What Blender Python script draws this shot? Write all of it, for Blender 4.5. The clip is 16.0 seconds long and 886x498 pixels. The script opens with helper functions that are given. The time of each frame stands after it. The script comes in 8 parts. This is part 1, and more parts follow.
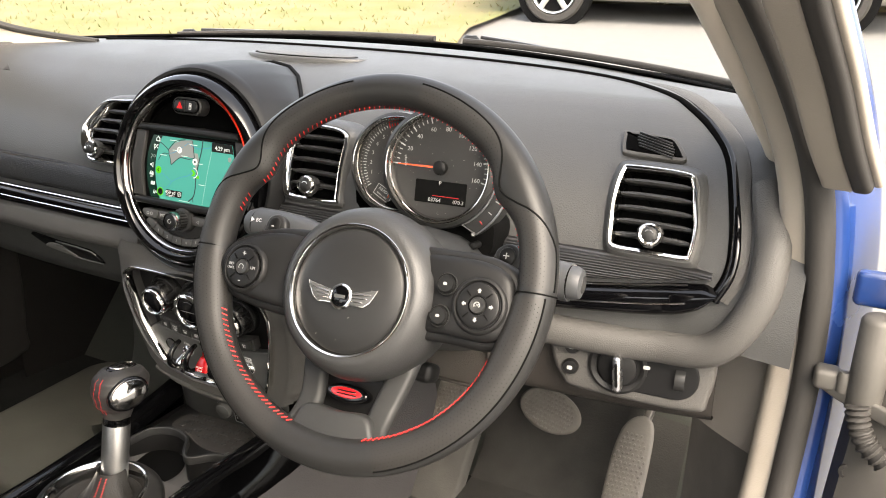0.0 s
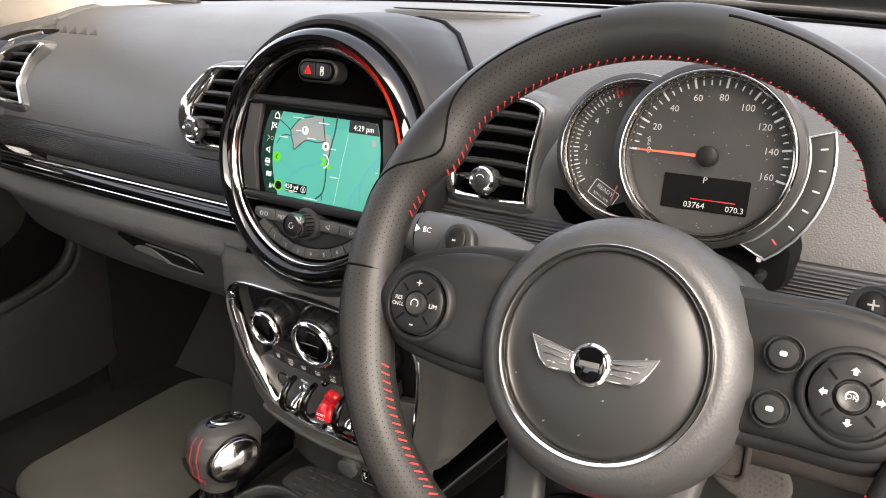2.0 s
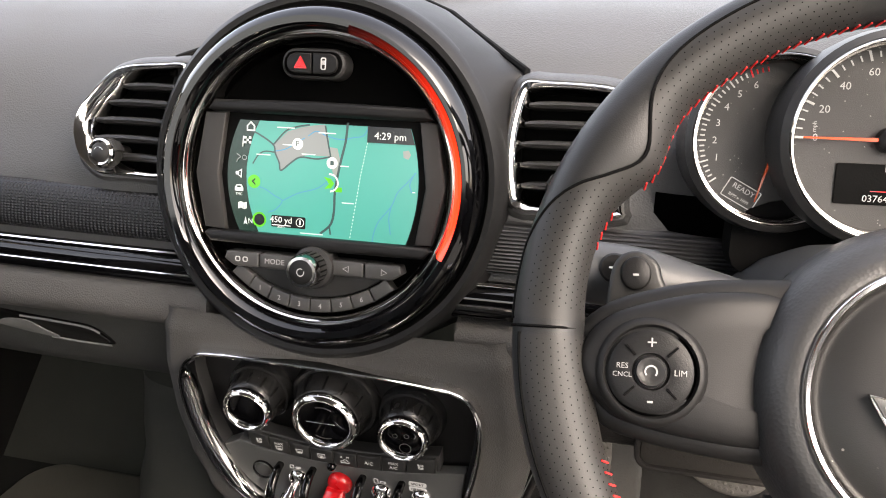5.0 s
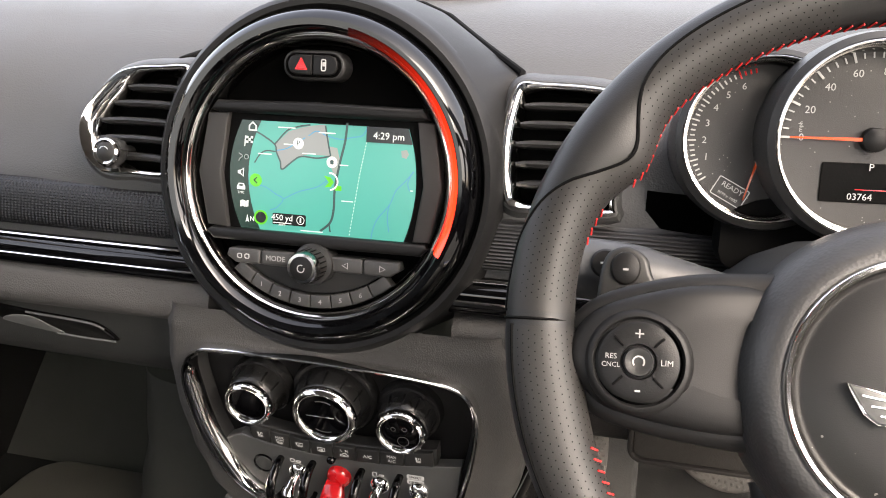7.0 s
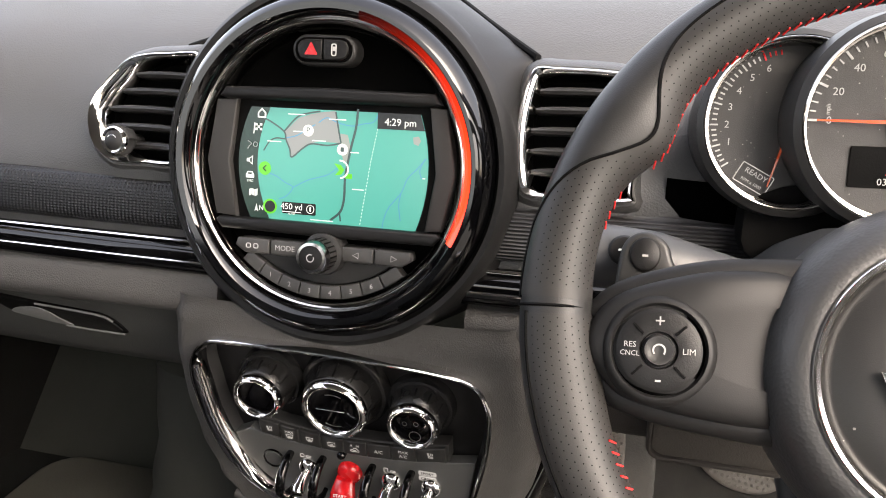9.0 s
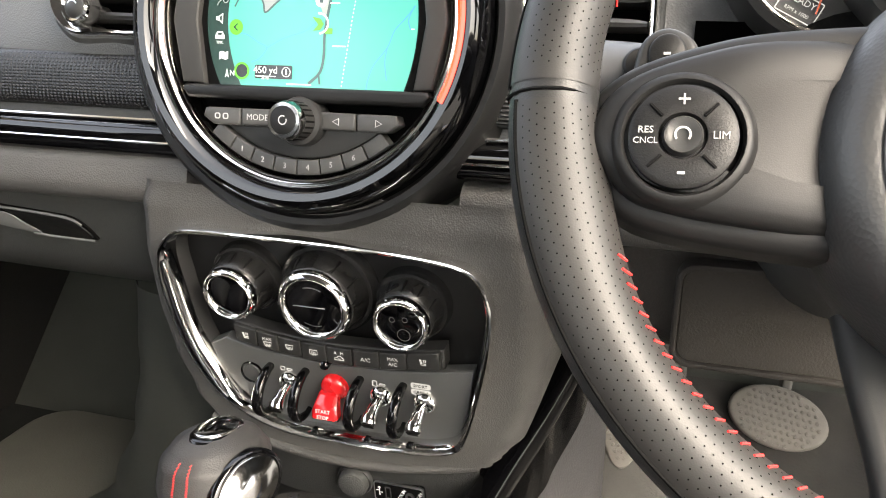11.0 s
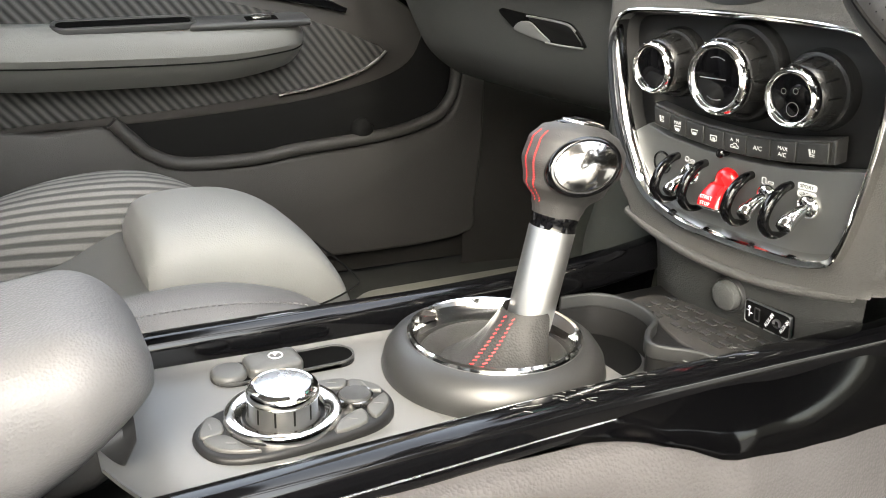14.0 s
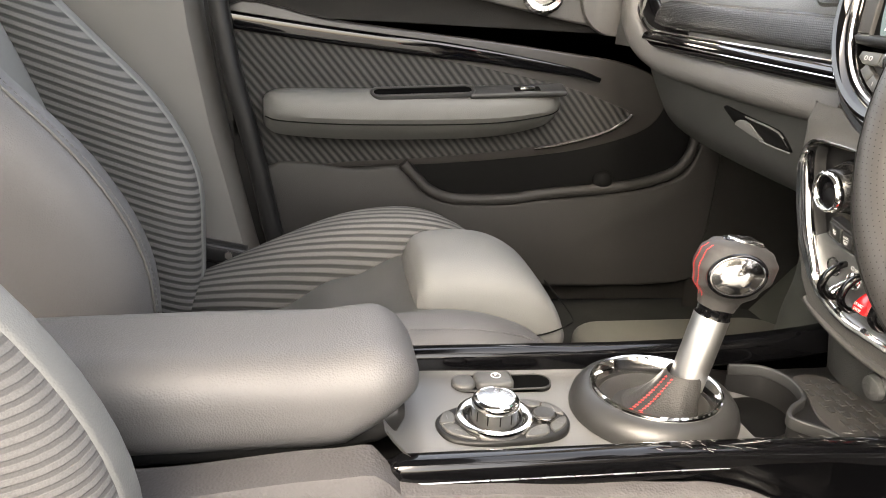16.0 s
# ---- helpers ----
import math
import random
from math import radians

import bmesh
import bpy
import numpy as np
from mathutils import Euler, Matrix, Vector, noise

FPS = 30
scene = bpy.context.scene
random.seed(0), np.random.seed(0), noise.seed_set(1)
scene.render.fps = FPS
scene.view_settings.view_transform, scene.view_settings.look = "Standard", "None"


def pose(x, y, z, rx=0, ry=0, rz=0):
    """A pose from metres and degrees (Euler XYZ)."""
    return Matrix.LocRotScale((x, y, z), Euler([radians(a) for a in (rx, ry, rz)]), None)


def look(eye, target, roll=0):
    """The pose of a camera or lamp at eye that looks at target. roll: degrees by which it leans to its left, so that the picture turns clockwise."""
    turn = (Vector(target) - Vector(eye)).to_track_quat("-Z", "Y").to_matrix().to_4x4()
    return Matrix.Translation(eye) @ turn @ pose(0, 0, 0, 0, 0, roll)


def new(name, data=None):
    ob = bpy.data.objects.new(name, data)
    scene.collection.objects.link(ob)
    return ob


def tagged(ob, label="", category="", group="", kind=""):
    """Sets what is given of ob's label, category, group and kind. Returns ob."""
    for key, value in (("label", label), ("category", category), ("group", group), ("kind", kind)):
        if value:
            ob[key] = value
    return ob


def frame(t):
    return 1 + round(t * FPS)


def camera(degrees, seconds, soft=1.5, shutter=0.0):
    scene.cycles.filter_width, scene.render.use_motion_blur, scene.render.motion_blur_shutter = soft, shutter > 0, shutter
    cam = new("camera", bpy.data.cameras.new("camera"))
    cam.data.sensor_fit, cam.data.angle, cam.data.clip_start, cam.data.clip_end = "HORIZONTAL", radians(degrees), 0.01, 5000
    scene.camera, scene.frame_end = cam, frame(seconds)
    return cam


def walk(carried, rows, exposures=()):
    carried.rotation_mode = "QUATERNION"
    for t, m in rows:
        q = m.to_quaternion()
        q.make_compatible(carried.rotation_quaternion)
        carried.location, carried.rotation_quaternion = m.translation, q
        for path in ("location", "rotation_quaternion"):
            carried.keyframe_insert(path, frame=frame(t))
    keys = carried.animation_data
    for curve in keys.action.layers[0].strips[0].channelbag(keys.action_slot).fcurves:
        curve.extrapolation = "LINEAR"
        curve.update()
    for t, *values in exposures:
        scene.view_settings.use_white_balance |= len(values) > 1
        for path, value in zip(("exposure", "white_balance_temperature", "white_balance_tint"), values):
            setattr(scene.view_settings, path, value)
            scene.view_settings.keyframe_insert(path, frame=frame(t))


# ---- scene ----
cam = camera(59.6, 16.0, 1.0)
PATH = [
    (0, (0.7072, -0.7231, 1.2000), (0.0926, 0.5448, 0.6855), 1.00),
    (0.5, (0.7055, -0.7141, 1.1820), (-0.0179, 0.4941, 0.6652), 0.90),
    (1, (0.6527, -0.6512, 1.1750), (-0.1212, 0.5247, 0.6568), 0.90),
    (1.5, (0.5551, -0.6097, 1.1630), (-0.2242, 0.5618, 0.6433), 0.60),
    (2, (0.4801, -0.5511, 1.1280), (-0.2632, 0.6410, 0.6023), 0.20),
    (2.5, (0.3693, -0.4852, 1.1100), (-0.2873, 0.7553, 0.5807), -0.10),
    (3, (0.2700, -0.4917, 1.1080), (-0.2776, 0.7990, 0.5749), -0.20),
    (3.5, (0.2006, -0.5023, 1.1110), (-0.2323, 0.8312, 0.5778), 0.40),
    (4, (0.1916, -0.5030, 1.1010), (-0.1753, 0.8522, 0.5731), 0.50),
    (4.5, (0.2096, -0.5036, 1.1000), (-0.1256, 0.8598, 0.5720), 0.30),
    (6.8, (0.2161, -0.5169, 1.0990), (-0.1174, 0.8476, 0.5726), 0.20),
    (7, (0.2181, -0.5179, 1.1010), (-0.1178, 0.8470, 0.5774), 0.30),
    (7.5, (0.2221, -0.5161, 1.1080), (-0.1250, 0.8461, 0.5845), 0.10),
    (8, (0.2211, -0.5170, 1.1140), (-0.1330, 0.8436, 0.5911), 0.10),
    (8.5, (0.2202, -0.5130, 1.1060), (-0.1374, 0.8470, 0.5841), 0.20),
    (9, (0.2174, -0.5069, 1.0880), (-0.1479, 0.8514, 0.5668), 0.00),
    (9.2, (0.2135, -0.5038, 1.0760), (-0.1511, 0.8564, 0.5591), 0.20),
    (11.3, (0.2391, -0.4586, 0.9660), (-0.1942, 0.8855, 0.4605), -0.40),
    (11.5, (0.2483, -0.4539, 0.9560), (-0.1942, 0.8886, 0.4542), -0.40),
    (12, (0.2737, -0.4418, 0.9190), (-0.2144, 0.8845, 0.4163), -0.50),
    (12.5, (0.2994, -0.4517, 0.8800), (-0.4083, 0.7762, 0.3887), -0.10),
    (13, (0.3300, -0.4638, 0.8530), (-0.6097, 0.6046, 0.3783), 0.50),
    (13.5, (0.3634, -0.4820, 0.8290), (-0.7561, 0.3967, 0.3551), 1.40),
    (14, (0.3967, -0.4751, 0.8200), (-0.8402, 0.2269, 0.3431), 1.90),
    (14.5, (0.4355, -0.4795, 0.8310), (-0.8719, 0.0742, 0.3473), 2.30),
    (15, (0.4635, -0.4815, 0.8500), (-0.8881, -0.0515, 0.3617), 2.70),
    (15.5, (0.5001, -0.4938, 0.8740), (-0.8795, -0.1724, 0.3804), 2.80),
    (16, (0.5765, -0.5124, 0.9380), (-0.8186, -0.2625, 0.4466), 2.90),
]
# stops, kelvin and tint by which the clip's own exposure drifts
EXPOSURES = [(0.0, 2.90, 7400, 10), (1.5, 2.98, 7200, 13), (2.5, 3.07, 7350, 13), (4.5, 3.1, 7300, 14), (9.2, 3.1, 7300, 14), (11.3, 3.95, 7300, 8), (12.4, 4.38, 6850, 6), (13.5, 4.45, 7150, 5), (14.5, 4.33, 7150, 7), (16.0, 4.15, 7700, 10)]
walk(cam, [(t, look(eye, target, roll)) for t, eye, target, roll in PATH], EXPOSURES)

# ---- daylight ----
world = bpy.data.worlds.new("world")
scene.world = world
world.use_nodes = True
wn = world.node_tree
sky = wn.nodes.new("ShaderNodeTexSky")
sky.sky_type = "NISHITA"
sky.sun_disc = False
sky.sun_elevation, sky.sun_rotation = radians(47), radians(130)
sky.air_density, sky.dust_density, sky.ozone_density = 1.0, 4.0, 1.0
bg = wn.nodes["Background"]
hazy = wn.nodes.new("ShaderNodeHueSaturation")
hazy.inputs["Saturation"].default_value = 0.55
wn.links.new(sky.outputs[0], hazy.inputs["Color"])
wn.links.new(hazy.outputs[0], bg.inputs[0])
bg.inputs[1].default_value = 0.15
sun = new("sun", bpy.data.lights.new("sun", "SUN"))
sun.data.energy, sun.data.angle, sun.data.color = 0.8, radians(45), (1.0, 0.95, 0.88)
sun.matrix_world = look((4.1, -3.5, 5.8), (0, 0, 0))

# ---- materials ----
def nodes_of(m):
    m.use_nodes = True
    return m.node_tree.nodes, m.node_tree.links, m.node_tree.nodes["Principled BSDF"]


def mat(name, color, rough=0.5, metal=0.0, grain=0.0, size=900.0, mottle=0.12, spec=0.5, coat=0.0, rough_var=0.08, kind="noise", dust=0.0):
    """Surface with grain (bump), mottled colour and uneven gloss, in object metres."""
    m = bpy.data.materials.new(name)
    n, l, b = nodes_of(m)
    tc = n.new("ShaderNodeTexCoord")
    b.inputs["Metallic"].default_value = metal
    b.inputs["Specular IOR Level"].default_value = spec
    b.inputs["Coat Weight"].default_value = coat
    b.inputs["Coat Roughness"].default_value = 0.04
    big = n.new("ShaderNodeTexNoise")
    big.inputs["Scale"].default_value, big.inputs["Detail"].default_value = 14.0, 6.0
    l.new(tc.outputs["Object"], big.inputs["Vector"])
    ramp = n.new("ShaderNodeMix")
    ramp.data_type = "RGBA"
    ramp.inputs[6].default_value = (*[c * (1 - mottle) for c in color], 1)
    ramp.inputs[7].default_value = (*[min(1, c * (1 + mottle)) for c in color], 1)
    l.new(big.outputs["Fac"], ramp.inputs[0])
    tone = ramp.outputs[2]
    if dust:
        vo, patch = n.new("ShaderNodeTexVoronoi"), n.new("ShaderNodeTexNoise")
        vo.inputs["Scale"].default_value, patch.inputs["Scale"].default_value = dust, dust * 0.45
        near, some, both = n.new("ShaderNodeMath"), n.new("ShaderNodeMath"), n.new("ShaderNodeMath")
        near.operation, some.operation, both.operation = "LESS_THAN", "GREATER_THAN", "MULTIPLY"
        near.inputs[1].default_value, some.inputs[1].default_value = 0.13, 0.56
        speck = n.new("ShaderNodeMix")
        speck.data_type = "RGBA"
        speck.inputs[7].default_value = (0.16, 0.155, 0.145, 1)
        l.new(tc.outputs["Object"], vo.inputs["Vector"])
        l.new(tc.outputs["Object"], patch.inputs["Vector"])
        l.new(vo.outputs["Distance"], near.inputs[0])
        l.new(patch.outputs["Fac"], some.inputs[0])
        l.new(near.outputs[0], both.inputs[0])
        l.new(some.outputs[0], both.inputs[1])
        l.new(both.outputs[0], speck.inputs[0])
        l.new(tone, speck.inputs[6])
        tone = speck.outputs[2]
    l.new(tone, b.inputs["Base Color"])
    mr = n.new("ShaderNodeMapRange")
    mr.inputs[3].default_value, mr.inputs[4].default_value = max(0.0, rough - rough_var), min(1.0, rough + rough_var)
    l.new(big.outputs["Fac"], mr.inputs[0])
    l.new(mr.outputs[0], b.inputs["Roughness"])
    if grain:
        if kind == "leather":
            t = n.new("ShaderNodeTexVoronoi")
            t.inputs["Scale"].default_value = size
            out = t.outputs["Distance"]
        else:
            t = n.new("ShaderNodeTexNoise")
            t.inputs["Scale"].default_value, t.inputs["Detail"].default_value = size, 3.0
            out = t.outputs["Fac"]
        l.new(tc.outputs["Object"], t.inputs["Vector"])
        bp = n.new("ShaderNodeBump")
        bp.inputs["Strength"].default_value, bp.inputs["Distance"].default_value = grain, 0.0006
        l.new(out, bp.inputs["Height"])
        l.new(bp.outputs[0], b.inputs["Normal"])
    return m


def wave_mat(name, dark, light, scale, axis="Z", rough=0.6, bump=0.5, dist=0.001, rot=(0, 0, 0), second=0.0, spec=0.2, crisp=0.0):
    """Ribbed or woven cloth: bands of two tones with relief."""
    m = bpy.data.materials.new(name)
    n, l, b = nodes_of(m)
    tc, mp = n.new("ShaderNodeTexCoord"), n.new("ShaderNodeMapping")
    mp.inputs["Rotation"].default_value = [radians(a) for a in rot]
    l.new(tc.outputs["Object"], mp.inputs["Vector"])
    w = n.new("ShaderNodeTexWave")
    w.bands_direction = axis
    w.inputs["Scale"].default_value = scale
    w.inputs["Distortion"].default_value = 0.25
    w.inputs["Detail"].default_value = 1.0
    l.new(mp.outputs[0], w.inputs["Vector"])
    fac = w.outputs["Fac"]
    if second:
        w2 = n.new("ShaderNodeTexWave")
        w2.bands_direction = "X"
        w2.inputs["Scale"].default_value = second
        l.new(mp.outputs[0], w2.inputs["Vector"])
        mu = n.new("ShaderNodeMath")
        mu.operation = "MULTIPLY"
        l.new(fac, mu.inputs[0])
        l.new(w2.outputs["Fac"], mu.inputs[1])
        fac = mu.outputs[0]
    if crisp:
        sm_ = n.new("ShaderNodeMapRange")
        sm_.interpolation_type = "SMOOTHSTEP"
        sm_.inputs[1].default_value, sm_.inputs[2].default_value = 0.42 - crisp, 0.42 + crisp
        l.new(fac, sm_.inputs[0])
        fac = sm_.outputs[0]
    weave = n.new("ShaderNodeTexNoise")
    weave.inputs["Scale"].default_value, weave.inputs["Detail"].default_value = 900.0, 2.0
    l.new(mp.outputs[0], weave.inputs["Vector"])
    mix = n.new("ShaderNodeMix")
    mix.data_type = "RGBA"
    mix.inputs[6].default_value, mix.inputs[7].default_value = (*dark, 1), (*light, 1)
    l.new(fac, mix.inputs[0])
    var = n.new("ShaderNodeMix")
    var.data_type, var.blend_type = "RGBA", "MULTIPLY"
    var.inputs[0].default_value = 0.5
    l.new(mix.outputs[2], var.inputs[6])
    l.new(weave.outputs["Fac"], var.inputs[7])
    gain = n.new("ShaderNodeMix")
    gain.data_type, gain.blend_type = "RGBA", "MULTIPLY"
    gain.inputs[0].default_value, gain.inputs[7].default_value = 1.0, (1.33, 1.33, 1.33, 1)
    l.new(var.outputs[2], gain.inputs[6])
    l.new(gain.outputs[2], b.inputs["Base Color"])
    b.inputs["Roughness"].default_value = rough
    b.inputs["Specular IOR Level"].default_value = spec
    bp = n.new("ShaderNodeBump")
    bp.inputs["Strength"].default_value, bp.inputs["Distance"].default_value = bump, dist
    l.new(fac, bp.inputs["Height"])
    l.new(bp.outputs[0], b.inputs["Normal"])
    return m


def glow(name, color, strength):
    m = bpy.data.materials.new(name)
    n, l, b = nodes_of(m)
    b.inputs["Base Color"].default_value = (*[c * 0.3 for c in color], 1)
    b.inputs["Roughness"].default_value = 0.2
    b.inputs["Emission Color"].default_value = (*color, 1)
    b.inputs["Emission Strength"].default_value = strength
    return m


PAD = mat("dash_pad_grained", (0.0425, 0.0427, 0.0420), 0.46, grain=0.38, size=700, kind="leather", spec=0.5)
LOWER = mat("lower_trim_grey", (0.060, 0.0578, 0.0548), 0.55, grain=0.5, size=800, kind="leather", spec=0.3)
# lighter than the floor carpet: light on tunnel and bulkhead is put into the colour
TUNNEL = mat("lit_tunnel_lining", (0.064, 0.067, 0.059), 0.7, grain=0.5, size=700, mottle=0.2, spec=0.2)
GLOVE = mat("glovebox_grey", (0.046, 0.0468, 0.0450), 0.55, grain=0.5, size=800, kind="leather", spec=0.2)
PILLAR_GREY = mat("pillar_trim_grey", (0.085, 0.080, 0.074), 0.6, grain=0.3, size=900)
DOOR_LEATHER = mat("dark_grey_leather", (0.078, 0.078, 0.074), 0.55, grain=0.4, size=650, kind="leather", spec=0.3)
OVAL = mat("dark_oval_satin", (0.0185, 0.0170, 0.0160), 0.38, grain=0.15, size=1500, spec=0.35)
DOOR_TRIM = mat("dark_door_trim", (0.0195, 0.0186, 0.0178), 0.5, grain=0.4, size=800, kind="leather", spec=0.2)
HOOD = mat("smooth_dark_hood", (0.0105, 0.0105, 0.0107), 0.5, grain=0.1, size=1800, spec=0.2)
COVER = mat("smooth_airbag_cover", (0.0140, 0.0140, 0.0142), 0.42, grain=0.10, size=1800, spec=0.28, dust=150.0)
COLUMN = mat("grey_column_shroud", (0.029, 0.0297, 0.0303), 0.48, grain=0.15, size=1500, spec=0.3)
HANDLE_GREY = mat("lit_recess_grey", (0.13, 0.13, 0.125), 0.45, grain=0.1, size=1500, spec=0.4)
KNEE = mat("dark_knee_panel", (0.026, 0.023, 0.021), 0.55, grain=0.4, size=800, kind="leather", spec=0.2)
SPOKE = mat("black_spoke_plastic", (0.0095, 0.0095, 0.0097), 0.46, grain=0.10, size=2000, spec=0.2)
PMAT = mat("olive_grey_mat", (0.078, 0.077, 0.064), 0.7, grain=0.8, size=500, mottle=0.3)
FLANK = mat("console_flank_taupe", (0.036, 0.0342, 0.0350), 0.6, grain=0.6, size=420, mottle=0.3, kind="leather", spec=0.3)
DECK = mat("satin_grey_deck", (0.082, 0.0812, 0.0795), 0.38, metal=0.1, grain=0.1, size=2000)
STALK = mat("satin_stalk_grey", (0.046, 0.048, 0.051), 0.42, grain=0.08, size=2000, spec=0.35)
FORK = mat("satin_grey_spoke", (0.022, 0.0225, 0.0228), 0.5, grain=0.1, size=2000, spec=0.25)
SHAFT = mat("satin_aluminium", (0.25, 0.247, 0.245), 0.42, metal=1.0, grain=0.1, size=1600, rough_var=0.05)
SIDE = mat("side_trim_taupe", (0.27, 0.245, 0.22), 0.6, grain=0.4, size=900)
PLASTIC = mat("black_plastic", (0.0075, 0.0075, 0.0077), 0.42, grain=0.25, size=1500, spec=0.2)
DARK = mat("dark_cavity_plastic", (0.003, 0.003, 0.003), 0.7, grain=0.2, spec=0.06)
PIT = mat("matt_black", (0.0012, 0.0012, 0.0012), 0.9, spec=0.03)
SATIN = mat("satin_dark_plastic", (0.021, 0.021, 0.021), 0.4, grain=0.1, size=2000, spec=0.28)
GLOSS = mat("piano_black", (0.0015, 0.0015, 0.0018), 0.05, mottle=0.3, coat=0.35, spec=0.25, rough_var=0.02)
CHROME = mat("chrome", (0.82, 0.81, 0.79), 0.08, metal=1.0, mottle=0.03, rough_var=0.04)
SATIN_METAL = mat("brushed_aluminium", (0.62, 0.62, 0.63), 0.28, metal=1.0, grain=0.1, size=1600, rough_var=0.1)
HUB = mat("hub_leather", (0.0255, 0.0257, 0.026), 0.46, grain=0.22, size=560, kind="leather", spec=0.5)
RING_CHROME = mat("ring_chrome", (0.55, 0.54, 0.52), 0.10, metal=1.0, mottle=0.06, rough_var=0.04)
PANEL_BLACK = mat("panel_black", (0.004, 0.004, 0.0042), 0.32, grain=0.05, size=2000, spec=0.4)
CLIMATE_KEY = mat("dark_climate_key", (0.020, 0.020, 0.0195), 0.40, grain=0.1, size=2000, spec=0.35)
KNOB_SKIRT = mat("gloss_knob_skirt", (0.010, 0.010, 0.010), 0.26, grain=0.05, size=2000, spec=0.5)
CHEEK = mat("soft_grey_cheek", (0.026, 0.025, 0.024), 0.5, grain=0.1, size=1800, spec=0.3)
DIM_CHROME = mat("dim_chrome", (0.30, 0.295, 0.29), 0.14, metal=1.0, mottle=0.1, rough_var=0.06)
LOUVRE = mat("black_louvre_plastic", (0.016, 0.016, 0.016), 0.33, grain=0.05, size=2000, spec=0.5)
LEATHER = mat("grey_leather", (0.060, 0.0588, 0.0596), 0.52, grain=0.4, size=650, kind="leather", spec=0.35)
# grey leather lightened in colour to stand in for windscreen light on the seats
LIT_SEAT_LEATHER = mat("lit_seat_leather", (0.108, 0.1085, 0.105), 0.55, grain=0.3, size=650, kind="leather", spec=0.25)
RAIL_BLACK = mat("scratched_piano_black", (0.0016, 0.0016, 0.0019), 0.10, mottle=0.3, spec=0.28, rough_var=0.05)
BEZEL = mat("satin_black_bezel", (0.0145, 0.0145, 0.0145), 0.4, grain=0.12, size=1800, spec=0.35)
WHEEL_LEATHER = mat("wheel_leather", (0.0138, 0.0137, 0.0137), 0.43, grain=0.10, size=1300, kind="leather", spec=0.34)
GRIP_LEATHER = mat("grip_leather", (0.0185, 0.0175, 0.0168), 0.48, grain=0.04, size=1300, kind="leather", spec=0.32)
CARBON = wave_mat("woven_carbon_band", (0.0025, 0.0025, 0.0025), (0.020, 0.020, 0.0205), 140.0, "Z", 0.26, 0.6, 0.0010, second=90.0, spec=0.36)
RIBBED = wave_mat("ribbed_band", (0.004, 0.004, 0.004), (0.030, 0.030, 0.031), 120.0, "Z", 0.35, 0.8, 0.0015, spec=0.5)
STRIPE = wave_mat("striped_cloth", (0.032, 0.032, 0.031), (0.094, 0.092, 0.088), 31.0, "Z", 0.8, 0.6, 0.0016, rot=(20, 0, 0), crisp=0.34)
DOOR_CLOTH = wave_mat("diagonal_ribbed_cloth", (0.007, 0.007, 0.007), (0.036, 0.0355, 0.034), 29.0, "Z", 0.75, 0.7, 0.0015, rot=(50, 0, 0))
SOFT_KEY = mat("mid_grey_key_plastic", (0.075, 0.075, 0.073), 0.4, grain=0.1, size=2000, spec=0.4)
KEY = mat("grey_key_plastic", (0.042, 0.042, 0.041), 0.42, grain=0.1, size=2000, spec=0.35)
BOOT = mat("boot_leather", (0.015, 0.0145, 0.014), 0.6, grain=0.4, size=600, kind="leather", spec=0.2)
KNOB = mat("knob_leather", (0.025, 0.024, 0.0235), 0.52, grain=0.25, size=1100, kind="leather", spec=0.3)
RED = mat("red_plastic", (0.55, 0.008, 0.012), 0.25, coat=0.6)
THREAD = mat("red_thread", (0.65, 0.02, 0.02), 0.7)
GREY_THREAD = mat("grey_thread", (0.075, 0.073, 0.072), 0.8)
# carpet darkened in colour for the shade down in the footwells
CARPET = mat("shaded_carpet", (0.020, 0.0205, 0.0195), 0.95, grain=1.0, size=500, mottle=0.4, spec=0.05)
CARPET_BROWN = mat("brown_felt", (0.028, 0.024, 0.020), 0.95, grain=1.0, size=700, mottle=0.3)
MAT_CLOTH = mat("floor_mat_dusty", (0.046, 0.044, 0.040), 0.9, grain=1.0, size=380, mottle=0.65)
MAT_DUST = mat("dusty_grey_trim", (0.155, 0.144, 0.130), 0.75, grain=0.5, size=300, mottle=0.5)
RUBBER = mat("rubber_seal", (0.03, 0.028, 0.026), 0.6, grain=0.3, spec=0.25)
PILLAR = mat("pillar_trim_beige", (0.52, 0.46, 0.385), 0.6, grain=0.2, size=1200)
SEAL = mat("taupe_seal_cloth", (0.25, 0.22, 0.185), 0.75, grain=0.5, size=600)
BLUE = mat("blue_car_paint", (0.011, 0.034, 0.135), 0.25, coat=1.0, mottle=0.1)
STEEL = mat("dusty_steel", (0.075, 0.070, 0.063), 0.6, metal=0.3, grain=0.3, size=300, mottle=0.4)
WHITE = mat("white_print", (0.75, 0.75, 0.75), 0.5)
ICON = glow("backlit_print", (0.8, 0.8, 0.78), 0.045)
SILVER_FACE = mat("silver_grey_face", (0.066, 0.067, 0.066), 0.4, metal=0.2, grain=0.15, size=1800)
HEADLINER = mat("headliner", (0.12, 0.115, 0.11), 0.9, grain=0.5)
DIAL_FACE = mat("dial_face", (0.0185, 0.018, 0.0175), 0.5, grain=0.3, size=2500, mottle=0.35, dust=330.0)
PEDAL = mat("worn_rubber_pedal", (0.105, 0.096, 0.084), 0.7, grain=0.6, size=300, mottle=0.4)
GLASS = bpy.data.materials.new("clear_glass")
GLASS.use_nodes = True
gn, gl = GLASS.node_tree.nodes, GLASS.node_tree.links
